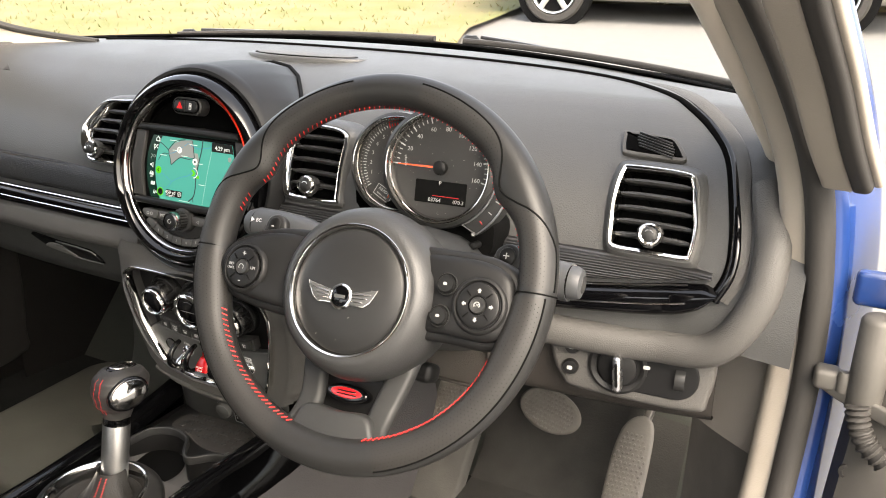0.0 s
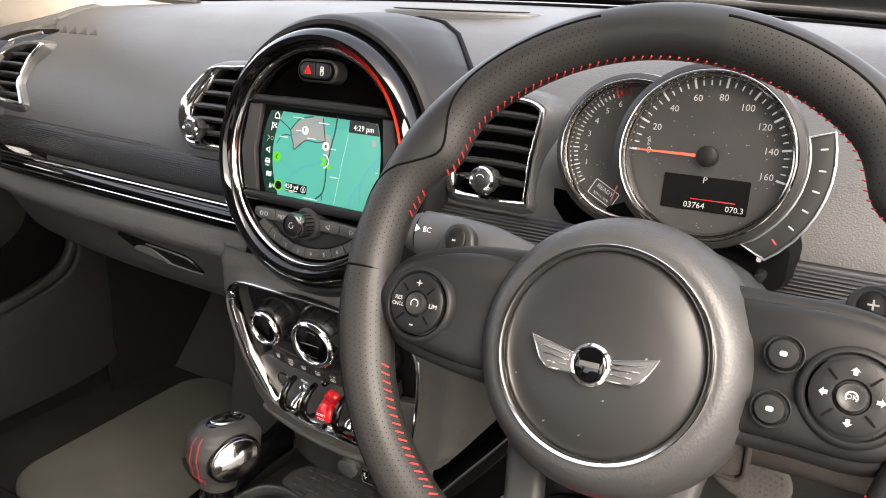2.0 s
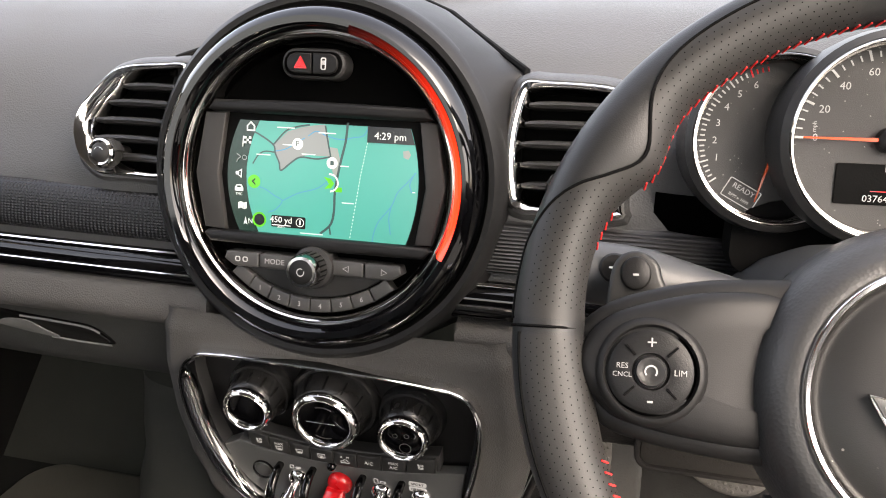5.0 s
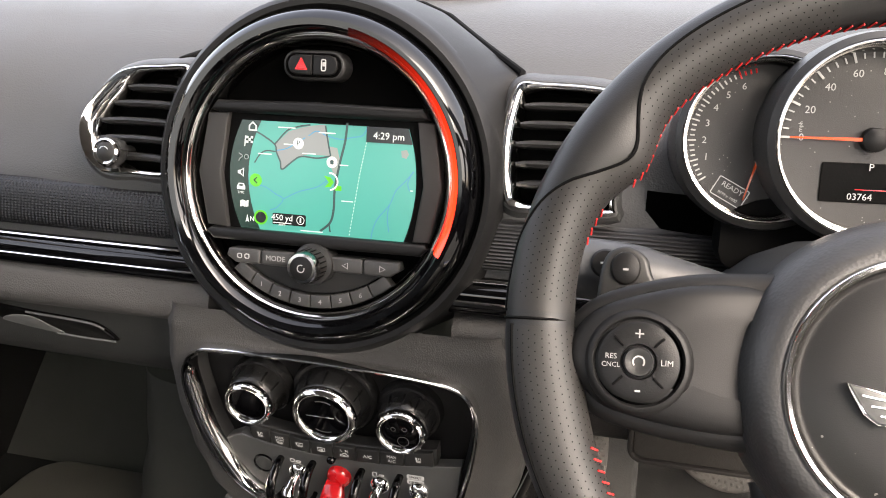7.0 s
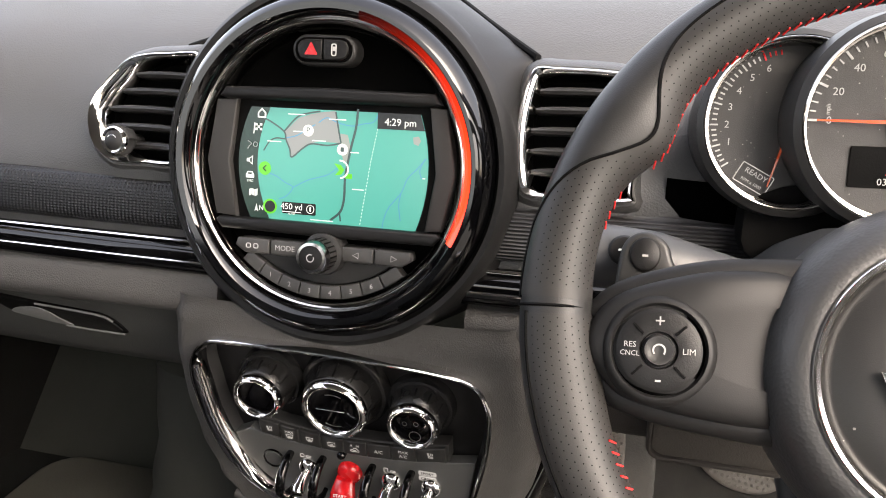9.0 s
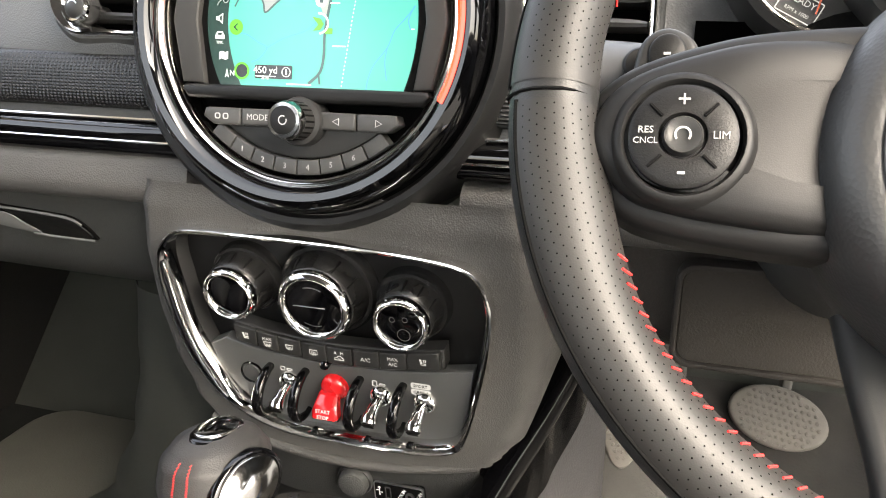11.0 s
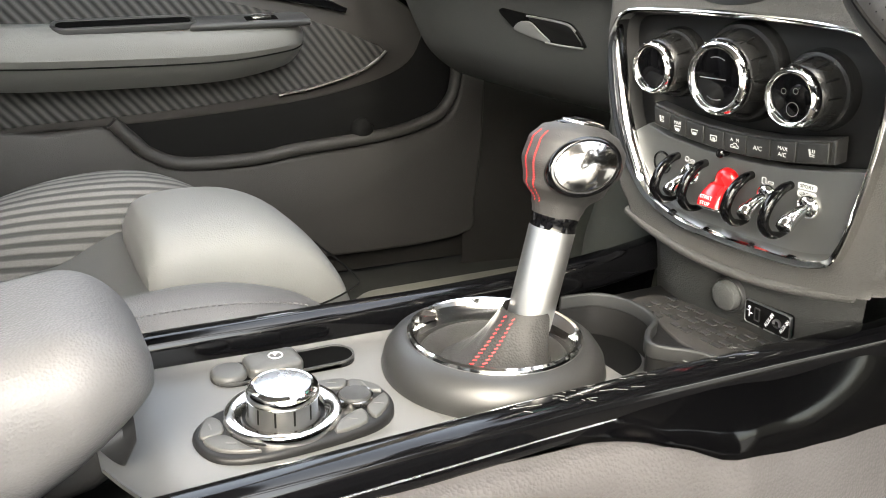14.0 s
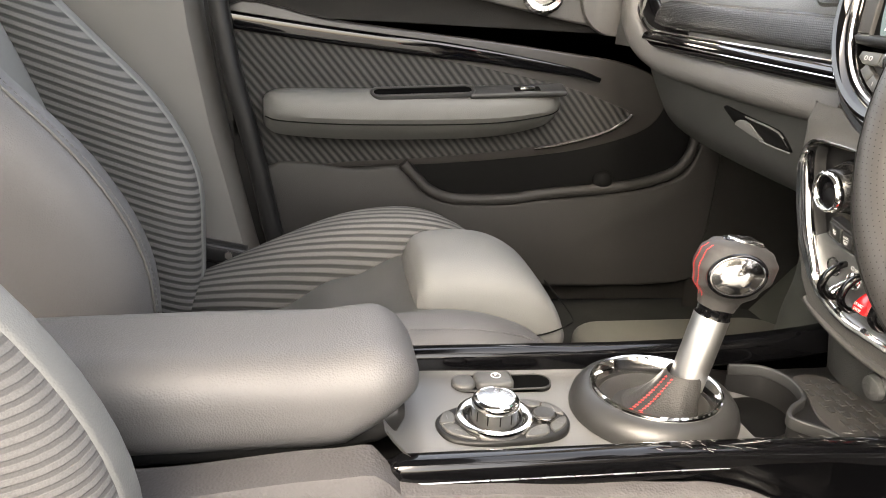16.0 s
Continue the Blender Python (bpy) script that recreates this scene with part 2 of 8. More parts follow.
gt, gg, gx = gn.new("ShaderNodeBsdfTransparent"), gn.new("ShaderNodeBsdfGlossy"), gn.new("ShaderNodeMixShader")
gg.inputs["Roughness"].default_value, gx.inputs[0].default_value = 0.02, 0.02
gl.new(gt.outputs[0], gx.inputs[1])
gl.new(gg.outputs[0], gx.inputs[2])
gl.new(gx.outputs[0], gn["Material Output"].inputs["Surface"])

# ---- modelling helpers ----
BASE = {}


def thing(name, label, category, m=None, group="", kind=""):
    """A top-level Empty; parts are given in its own frame when m is a pose, or in the world's when m is a bare place."""
    ob = new(name)
    ob.empty_display_size = 0.05
    if isinstance(m, Matrix):
        ob.matrix_basis, BASE[ob.name] = m, Matrix()
    else:
        ob.location = m or (0, 0, 0)
        BASE[ob.name] = Matrix.Translation(Vector(m or (0, 0, 0))).inverted()
    return tagged(ob, label, category, group, kind)


def part(name, bm, material, parent, label="", sharp=38, smooth=True):
    """Link a bmesh as one mesh object under a thing or a part."""
    me = bpy.data.meshes.new(name)
    if parent is not None:
        bm.transform(BASE[parent.name])
    bmesh.ops.recalc_face_normals(bm, faces=bm.faces[:])
    bm.to_mesh(me)
    bm.free()
    me.materials.append(material)
    if smooth:
        me.polygons.foreach_set("use_smooth", [True] * len(me.polygons))
        me.set_sharp_from_angle(angle=radians(sharp))
    ob = new(name, me)
    if parent is not None:
        ob.parent = parent
        BASE[ob.name] = BASE[parent.name]
    return tagged(ob, label)


def solo(name, bm, material, label, category, kind="", group="", sharp=38):
    """A top-level thing of a single mesh, modelled in the world's frame."""
    ob = part(name, bm, material, None, "", sharp)
    return tagged(ob, label, category, group, kind)


def fr(c, lean=0.0, yaw=0.0):
    """Frame of an upright face that looks to the rear: x right, y up along it, z out of it; lean: top tilted away."""
    return Matrix.Translation(Vector(c)) @ Matrix.Rotation(radians(yaw), 4, "Z") @ Matrix.Rotation(radians(90 - lean), 4, "X")


def loft(bm, rings, close=True, caps=True):
    vs = [[bm.verts.new(p) for p in ring] for ring in rings]
    n = len(vs[0])
    for a, b in zip(vs, vs[1:]):
        for i in range(n if close else n - 1):
            j = (i + 1) % n
            bm.faces.new((a[i], a[j], b[j], b[i]))
    if caps and close:
        bm.faces.new(vs[0][::-1])
        bm.faces.new(vs[-1])
    return bm


def revolve(profile, n=48, m=None, bm=None, a0=0.0, a1=360.0):
    """Spin (radius, height) pairs about local z."""
    bm = bm or bmesh.new()
    m = m or Matrix()
    full = abs(a1 - a0) >= 360
    k = n if full else n + 1
    rings = []
    for r, h in profile:
        rings.append([m @ Vector((r * math.cos(radians(a0 + (a1 - a0) * i / n)), r * math.sin(radians(a0 + (a1 - a0) * i / n)), h)) for i in range(k)])
    vs = [[bm.verts.new(p) for p in ring] for ring in rings]
    for a, b in zip(vs, vs[1:]):
        for i in range(k if full else k - 1):
            j = (i + 1) % k
            bm.faces.new((a[i], a[j], b[j], b[i]))
    bmesh.ops.remove_doubles(bm, verts=bm.verts[:], dist=1e-6)
    return bm


def spline(pts, n=8, closed=False):
    """Catmull-Rom through the points, n steps a span."""
    pts = [Vector(p) for p in pts]
    out, k = [], len(pts)
    for i in range(k if closed else k - 1):
        p1, p2 = pts[i], pts[(i + 1) % k]
        p0 = pts[i - 1] if closed or i > 0 else p1 * 2 - p2
        p3 = pts[(i + 2) % k] if closed or i + 2 < k else p2 * 2 - p1
        for j in range(n):
            t = j / n
            out.append(0.5 * (p1 * 2 + (p2 - p0) * t + (p0 * 2 - p1 * 5 + p2 * 4 - p3) * t * t + (p1 * 3 - p0 - p2 * 3 + p3) * t ** 3))
    if not closed:
        out.append(pts[-1])
    return out


def sweep(pts, section, closed=False, up=(0, 0, 1), bm=None, scale=None):
    """Carry a section of (side, up) pairs along points; up is a vector or a function of the point."""
    bm = bm or bmesh.new()
    pts = [Vector(p) for p in pts]
    n = len(pts)
    rings = []
    for i, p in enumerate(pts):
        a = pts[i - 1] if closed or i > 0 else p
        b = pts[(i + 1) % n] if closed or i < n - 1 else p
        d = (b - a).normalized()
        u = Vector(up(p) if callable(up) else up)
        s = d.cross(u).normalized()
        u = s.cross(d).normalized()
        k = scale(i / max(1, n - 1)) if scale else 1.0
        rings.append([p + s * (x * k) + u * (y * k) for x, y in section])
    if closed:
        rings.append(rings[0])
        loft(bm, rings, True, False)
        bmesh.ops.remove_doubles(bm, verts=bm.verts[:], dist=1e-7)
        return bm
    return loft(bm, rings)


def ring2(r, n=10, rx=None):
    return [((rx or r) * math.cos(2 * math.pi * i / n), r * math.sin(2 * math.pi * i / n)) for i in range(n)]


def tube(pts, r, n=10, closed=False, up=(0.13, 0.2, 0.97), bm=None, scale=None):
    return sweep(pts, ring2(r, n), closed, up, bm, scale)


def rrect(w, h, r, n=5, cx=0.0, cy=0.0):
    out = []
    for sx, sy, a in ((1, 1, 0), (-1, 1, 90), (-1, -1, 180), (1, -1, 270)):
        for i in range(n + 1):
            t = radians(a + 90 * i / n)
            out.append((cx + sx * (w / 2 - r) + r * math.cos(t), cy + sy * (h / 2 - r) + r * math.sin(t)))
    return out


def offset(poly, d):
    """Move a closed 2D outline inwards by d."""
    out, n = [], len(poly)
    area = sum(poly[i][0] * poly[(i + 1) % n][1] - poly[(i + 1) % n][0] * poly[i][1] for i in range(n))
    sg = 1 if area > 0 else -1
    for i in range(n):
        a, b, c = Vector(poly[i - 1]), Vector(poly[i]), Vector(poly[(i + 1) % n])
        e1, e2 = (b - a).normalized(), (c - b).normalized()
        nrm = Vector((-(e1.y + e2.y), e1.x + e2.x)) * sg
        if nrm.length < 1e-9:
            nrm = Vector((-e1.y, e1.x)) * sg
        nrm.normalize()
        out.append((b.x + nrm.x * d, b.y + nrm.y * d))
    return out


def plate(outline, depth, m=None, bevel=0.001, bm=None, steps=3, dome=0.0):
    """A solid from z=-depth to z=0 in frame m with rounded front edges; dome lifts its middle."""
    bm = bm or bmesh.new()
    m = m or Matrix()
    rings = [[m @ Vector((x, y, -depth)) for x, y in outline]]
    for i in range(steps + 1):
        t = i / steps * math.pi / 2
        o = offset(outline, bevel * (1 - math.cos(t)))
        rings.append([m @ Vector((x, y, -bevel + bevel * math.sin(t))) for x, y in o])
    if dome:
        cx, cy = sum(p[0] for p in outline) / len(outline), sum(p[1] for p in outline) / len(outline)
        o = offset(outline, bevel)
        for k in (0.8, 0.55, 0.25):
            rings.append([m @ Vector((cx + (x - cx) * k, cy + (y - cy) * k, dome * (1 - k * k))) for x, y in o])
    return loft(bm, rings)


def frame_ring(outline, width, depth, m=None, bevel=0.001, bm=None):
    """A rim that follows an outline: width inwards, from z=-depth to 0."""
    bm = bm or bmesh.new()
    m = m or Matrix()
    rings = []
    for d, z in ((0, -depth), (0, -bevel), (bevel * 0.3, -bevel * 0.3), (bevel, 0), (width - bevel, 0), (width - bevel * 0.3, -bevel * 0.3), (width, -bevel), (width, -depth)):
        rings.append([m @ Vector((x, y, z)) for x, y in offset(outline, d)])
    rings.append(rings[0])
    loft(bm, rings, True, False)
    bmesh.ops.remove_doubles(bm, verts=bm.verts[:], dist=1e-7)
    return bm


def rbox(sx, sy, sz, m=None, r=0.004, seg=3, bm=None, taper=None):
    """A rounded box centred in frame m."""
    t = bmesh.new()
    bmesh.ops.create_cube(t, size=1.0)
    for v in t.verts:
        v.co = Vector((v.co.x * sx, v.co.y * sy, v.co.z * sz))
        if taper and v.co.z > 0:
            v.co.x, v.co.y = v.co.x * taper, v.co.y * taper
    bmesh.ops.bevel(t, geom=t.edges[:], offset=r, segments=seg, profile=0.5, affect="EDGES")
    if m:
        t.transform(m)
    if bm is None:
        return t
    me = bpy.data.meshes.new("tmp")
    t.to_mesh(me)
    t.free()
    bm.from_mesh(me)
    bpy.data.meshes.remove(me)
    return bm


def surf(f, nu, nv, thick=0.0, bm=None):
    """Grid f(u, v), u and v from 0 to 1; thick gives it a back side."""
    bm = bm or bmesh.new()
    g = [[bm.verts.new(f(i / nu, j / nv)) for j in range(nv + 1)] for i in range(nu + 1)]
    faces = [bm.faces.new((g[i][j], g[i + 1][j], g[i + 1][j + 1], g[i][j + 1])) for i in range(nu) for j in range(nv)]
    if thick:
        bmesh.ops.solidify(bm, geom=faces, thickness=thick)
    return bm


def ball(rx, ry, rz, m=None, bm=None, nu=20, nv=12, power=1.0):
    """A rounded lump; power below 1 squares it."""
    def c(a, p):
        return math.copysign(abs(a) ** p, a)
    prof = []
    bm = bm or bmesh.new()
    m = m or Matrix()
    rings = []
    for j in range(1, nv):
        b = -math.pi / 2 + math.pi * j / nv
        rings.append([m @ Vector((rx * c(math.cos(b), power) * c(math.cos(2 * math.pi * i / nu), power), ry * c(math.cos(b), power) * c(math.sin(2 * math.pi * i / nu), power), rz * c(math.sin(b), power))) for i in range(nu)])
    return loft(bm, rings)


def words(body, size, m, parent, material=None, name="marking", bold=0.0):
    """Lettering in the built-in font, centred in frame m, as a thin mesh."""
    cu = bpy.data.curves.new("t", "FONT")
    cu.body, cu.size, cu.align_x, cu.align_y, cu.extrude, cu.offset = body, size, "CENTER", "CENTER", 0.0001, bold
    cu.resolution_u = 2
    tmp = new("t", cu)
    me = bpy.data.meshes.new_from_object(tmp.evaluated_get(bpy.context.evaluated_depsgraph_get()))
    bm = bmesh.new()
    bm.from_mesh(me)
    bm.transform(m @ Matrix.Translation((0, 0, 0.0003)))
    bpy.data.objects.remove(tmp)
    bpy.data.curves.remove(cu)
    bpy.data.meshes.remove(me)
    return part(name, bm, material or ICON, parent, smooth=False)


def off(x, y, z=0.0, rz=0.0):
    return Matrix.Translation((x, y, z)) @ Matrix.Rotation(radians(rz), 4, "Z")


def ellipse(rx, ry, n=32, cx=0.0, cy=0.0):
    return [(cx + rx * math.cos(2 * math.pi * i / n), cy + ry * math.sin(2 * math.pi * i / n)) for i in range(n)]


def lerp(a, b, t):
    return a + (b - a) * t


def table(rows, x):
    """Smooth look-up in rows of (x, value...)."""
    if x <= rows[0][0]:
        return rows[0][1:]
    for a, b in zip(rows, rows[1:]):
        if x <= b[0]:
            t = (x - a[0]) / (b[0] - a[0])
            t = t * t * (3 - 2 * t)
            return tuple(lerp(p, q, t) for p, q in zip(a[1:], b[1:]))
    return rows[-1][1:]

def offset_by(poly, ds):
    """Move each corner of a closed outline inwards by its own distance."""
    full = offset(poly, 0.01)
    return [(x + (fx - x) * d / 0.01, y + (fy - y) * d / 0.01) for (x, y), (fx, fy), d in zip(poly, full, ds)]


def inside(poly, x, y):
    hit, n = False, len(poly)
    for i in range(n):
        (xa, ya), (xb, yb) = poly[i - 1], poly[i]
        if (ya > y) != (yb > y) and x < (xb - xa) * (y - ya) / (yb - ya) + xa:
            hit = not hit
    return hit


def closed(pts, n=4):
    return [(p.x, p.y) for p in spline([(x, y, 0) for x, y in pts], n, True)]

# ---- dashboard ----
PROFILE = spline([(0.60, 1.045, 0), (0.50, 1.068, 0), (0.41, 1.077, 0), (0.30, 1.075, 0), (0.20, 1.062, 0), (0.14, 1.042, 0), (0.10, 1.018, 0), (0.065, 0.982, 0), (0.042, 0.945, 0), (0.03, 0.915, 0), (0.022, 0.88, 0), (0.02, 0.85, 0)], 6)


def dash_at(x, s):
    """Point of the dash's skin: x across, s from the windscreen (0) down to the lower edge (1)."""
    f = min(max(s, 0.0), 1.0) * (len(PROFILE) - 1)
    i = min(int(f), len(PROFILE) - 2)
    p = PROFILE[i].lerp(PROFILE[i + 1], f - i)
    y, z = p.x, p.y
    a = abs(x)
    z -= 0.022 * (a / 0.6) ** 2 * min(1.0, max(0.0, (y - 0.2) / 0.2))
    w = min(1.0, max(0.0, (0.42 - y) / 0.3))
    y -= 0.015 * max(0.0, 1 - (a / 0.6) ** 2) * w
    y -= 0.10 * (a / 0.7) ** 2.5 * (1 - w)
    y -= 0.016 * math.exp(-((a - 0.175) / 0.07) ** 2 - ((z - 0.970) / 0.045) ** 2)
    if a > 0.6:
        k = (a - 0.6) / 0.13
        y -= 0.022 * k * w
        z -= 0.03 * k * k * (1 - w)
    return Vector((x, y, z))


def s_of_y(y):
    return min(range(len(PROFILE)), key=lambda i: abs(PROFILE[i].x - y) + (0 if PROFILE[i].y > 0.99 else 1)) / (len(PROFILE) - 1)


def s_of_z(z):
    return min(range(len(PROFILE) // 2, len(PROFILE)), key=lambda i: abs(PROFILE[i].y - z)) / (len(PROFILE) - 1)


def dash_normal(x, s):
    a, b = dash_at(x + 0.004, s) - dash_at(x - 0.004, s), dash_at(x, min(1, s + 0.01)) - dash_at(x, max(0, s - 0.01))
    return b.cross(a).normalized() * -1


dash = thing("dashboard", "dark grey grained soft-touch dashboard with black gloss strip", "dashboard", (0, 0.2, 0.85))
VL = closed([(0.0467, 0.0475), (0.0213, 0.0479), (-0.0044, 0.0457), (-0.0222, 0.0381), (-0.0441, 0.0139), (-0.0505, -0.0051), (-0.0461, -0.0235), (-0.037, -0.0346), (-0.023, -0.0416), (0.0035, -0.0417), (0.0330, -0.0404), (0.0335, -0.020), (0.0370, 0.002), (0.0425, 0.025)][::-1])
VR = closed([(-0.0427, 0.0440), (-0.024, 0.0460), (0.015, 0.0446), (0.0309, 0.0393), (0.0342, 0.0322), (0.0330, 0.012), (0.0318, -0.0076), (0.0325, -0.036), (0.0290, -0.0450), (-0.0248, -0.0458), (-0.038, -0.0450), (-0.0455, -0.0388), (-0.0507, -0.0107), (-0.0500, 0.0179)][::-1])
VO = closed([(-0.0413, 0.0394), (-0.0307, 0.045), (0.0233, 0.0440), (0.0345, 0.0350), (0.0400, 0.012), (0.0448, -0.0120), (0.0438, -0.038), (0.037, -0.0449), (0.0, -0.0450), (-0.0334, -0.0443), (-0.0410, -0.036), (-0.0440, -0.012), (-0.0450, 0.0136)][::-1])
LEAF = [(0.050, 0.051), (0.019, 0.051), (-0.015, 0.042), (-0.045, 0.025), (-0.053, 0.003), (-0.040, -0.020), (-0.011, -0.035), (0.025, -0.040), (0.058, -0.040), (0.050, -0.028), (0.034, -0.008), (0.036, 0.021), (0.050, 0.044)]
VENTS = [(fr((-0.173, 0.030, 0.975), 20), VL), (fr((0.178, 0.030, 0.975), 20), VR), (fr((0.573, 0.0455, 0.9697), 27), VO), (fr((-0.608, 0.056, 0.975), 33), closed(LEAF[::-1]))]
pad_bm = surf(lambda u, v: dash_at(lerp(-0.72, 0.72, u), v), 260, 110)
holes = [(m.inverted(), offset(o, 0.001)) for m, o in VENTS]
cut = []
for f in pad_bm.faces:
    c = f.calc_center_median()
    if c.z < 1.05 and any(inside(o, *(w @ c).xy) for w, o in holes):
        cut.append(f)
bmesh.ops.delete(pad_bm, geom=cut, context="FACES")
part("upper_pad", pad_bm, PAD, dash)

# seam and bead that run round the inner pad
EDGE = [(0.0, s_of_y(0.345)), (0.25, s_of_y(0.34)), (0.43, s_of_y(0.315)), (0.530, s_of_y(0.25)), (0.588, s_of_y(0.17)), (0.626, s_of_y(0.11)), (0.645, s_of_z(0.98)), (0.652, s_of_z(0.945)), (0.650, s_of_z(0.920)), (0.640, s_of_z(0.900))]
half = spline([(x, s, 0) for x, s in EDGE], 6)
loop = [(p.x, p.y) for p in half]
loop = [(-x, s) for x, s in loop[:0:-1]] + loop
edge_pts = [dash_at(x, s) for x, s in loop]
edge_up = {tuple(round(c, 5) for c in p): dash_normal(x, s) for p, (x, s) in zip(edge_pts, loop)}


def edge_normal(p):
    return edge_up[tuple(round(c, 5) for c in p)]


part("pad_seam", sweep([p for p in edge_pts if p.x > -0.47], ring2(0.0032, 12, 0.0042), up=edge_normal), PIT, dash, "black shadow gap")
bead_pts = [dash_at(x * (1 + 0.013 * min(1, abs(x) / 0.5)), s - 0.022 * (1 if s < 0.6 else 0.3)) + dash_normal(x, s) * (0.001 + 0.007 * min(1, max(0, (0.56 - abs(x)) / 0.1))) for x, s in loop]
part("pad_bead", sweep(bead_pts, ring2(0.005, 8, 0.010), up=lambda p: (0, -0.5, 0.86)), LOWER, dash)


def band_y(x, z):
    """Depth of the dash face behind the strips, as one smooth curve in height."""
    return dash_at(x, s_of_z_fine(0.88)).y - 0.0018 + 2.4 * (z - 0.85) ** 2


def band(x0, x1, low, high, bulge, n=110, taper=0.05):
    """A rounded strip across the dash between two heights."""
    def f(u, v):
        x = lerp(x0, x1, u)
        z0, z1 = low(x), high(x)
        mid, hh = (z0 + z1) / 2, (z1 - z0) / 2
        e = min(1.0, (0.645 - abs(x)) / taper) if abs(x) > 0.645 - taper else 1.0
        e = max(0.05, e) ** 0.5
        z = mid + hh * e * (1 - 2 * v)
        return Vector((x, band_y(x, z) - bulge * max(0, 1 - (2 * v - 1) ** 4) ** 0.5 - 0.001, z))
    return surf(f, n, 14)


def s_of_z_fine(z):
    best = len(PROFILE) - 2
    for i in range(20, len(PROFILE) - 1):
        if PROFILE[i].y >= z >= PROFILE[i + 1].y:
            best = i
            break
    a, b = PROFILE[best], PROFILE[best + 1]
    return (best + (a.y - z) / (a.y - b.y)) / (len(PROFILE) - 1)


def rise(flat, top, low_edge=False):
    """Height that stays level as far as x = 0.3 and then climbs to the dash end."""
    def f(x):
        if x <= 0.3:
            return flat
        if low_edge:
            return flat + 0.020 * ((x - 0.3) / 0.3) ** 2 + 0.022 * max(0.0, (x - 0.58) / 0.07) ** 2.5
        return flat + (top - flat) * ((x - 0.3) / 0.345) ** 2.2
    return f


BAND_LOW, STRIP_HIGH, STRIP_LOW = rise(0.886, 0.916), rise(0.880, 0.914), rise(0.853, 0.903, True)
for side in (-1, 1):
    x0, x1 = (-0.605, -0.09) if side < 0 else (0.09, 0.638)
    part("woven_band" if side < 0 else "ribbed_band", band(x0, x1, BAND_LOW, lambda x: 0.926, 0.010), CARBON if side < 0 else RIBBED, dash, "fine-ribbed dark decorative band")
    part("gloss_strip", band(x0 - 0.01 * (side < 0), x1 + 0.008 * (side > 0), STRIP_LOW, STRIP_HIGH, 0.016, taper=0.012), GLOSS, dash, "piano black strip")
    for k, r in ((1.03, 0.0014), (0.5, 0.0010)):
        pts = []
        for i in range(31):
            x = lerp(x0, x1 - 0.02 * (side > 0), i / 30)
            z = lerp(STRIP_LOW(x), STRIP_HIGH(x), k)
            pts.append(Vector((x, band_y(x, z) + (-0.0105 if k > 0.9 else -0.0172), z)))
        part("chrome_line", tube(pts, r, 6), CHROME, dash)


def wrap(side):
    """Soft roll that frames the dash below the strip and up its end."""
    path = [(0.1, 0.836), (0.3, 0.834), (0.5, 0.833), (0.59, 0.836), (0.650, 0.850), (0.682, 0.90), (0.688, 0.955), (0.676, 1.0)]
    pts = []
    for p in spline([(x, z, 0) for x, z in path], 6):
        q = dash_at(p.x, s_of_z_fine(max(0.852, min(p.y, 1.0))))
        pts.append(Vector((side * p.x, q.y + 0.004, p.y)))
    sec = [(x * 1.0, y) for x, y in rrect(0.033, 0.046, 0.015, 5)]
    return sweep(pts, sec, up=(0, -1, 0))


def passenger_roll():
    path = [(-0.60, 0.135, 1.041), (-0.65, 0.116, 1.033), (-0.690, 0.090, 1.019), (-0.714, 0.066, 1.000), (-0.718, 0.040, 0.971), (-0.706, 0.021, 0.934), (-0.683, 0.013, 0.894), (-0.63, 0.014, 0.858), (-0.55, 0.016, 0.840), (-0.45, 0.013, 0.836), (-0.3, 0.006, 0.836), (-0.1, 0.004, 0.838)]
    return sweep(spline(path, 6), rrect(0.040, 0.034, 0.014, 5), up=(0, -0.9, 0.3), scale=lambda t: 0.30 + 0.70 * min(1.0, t * 2.2))


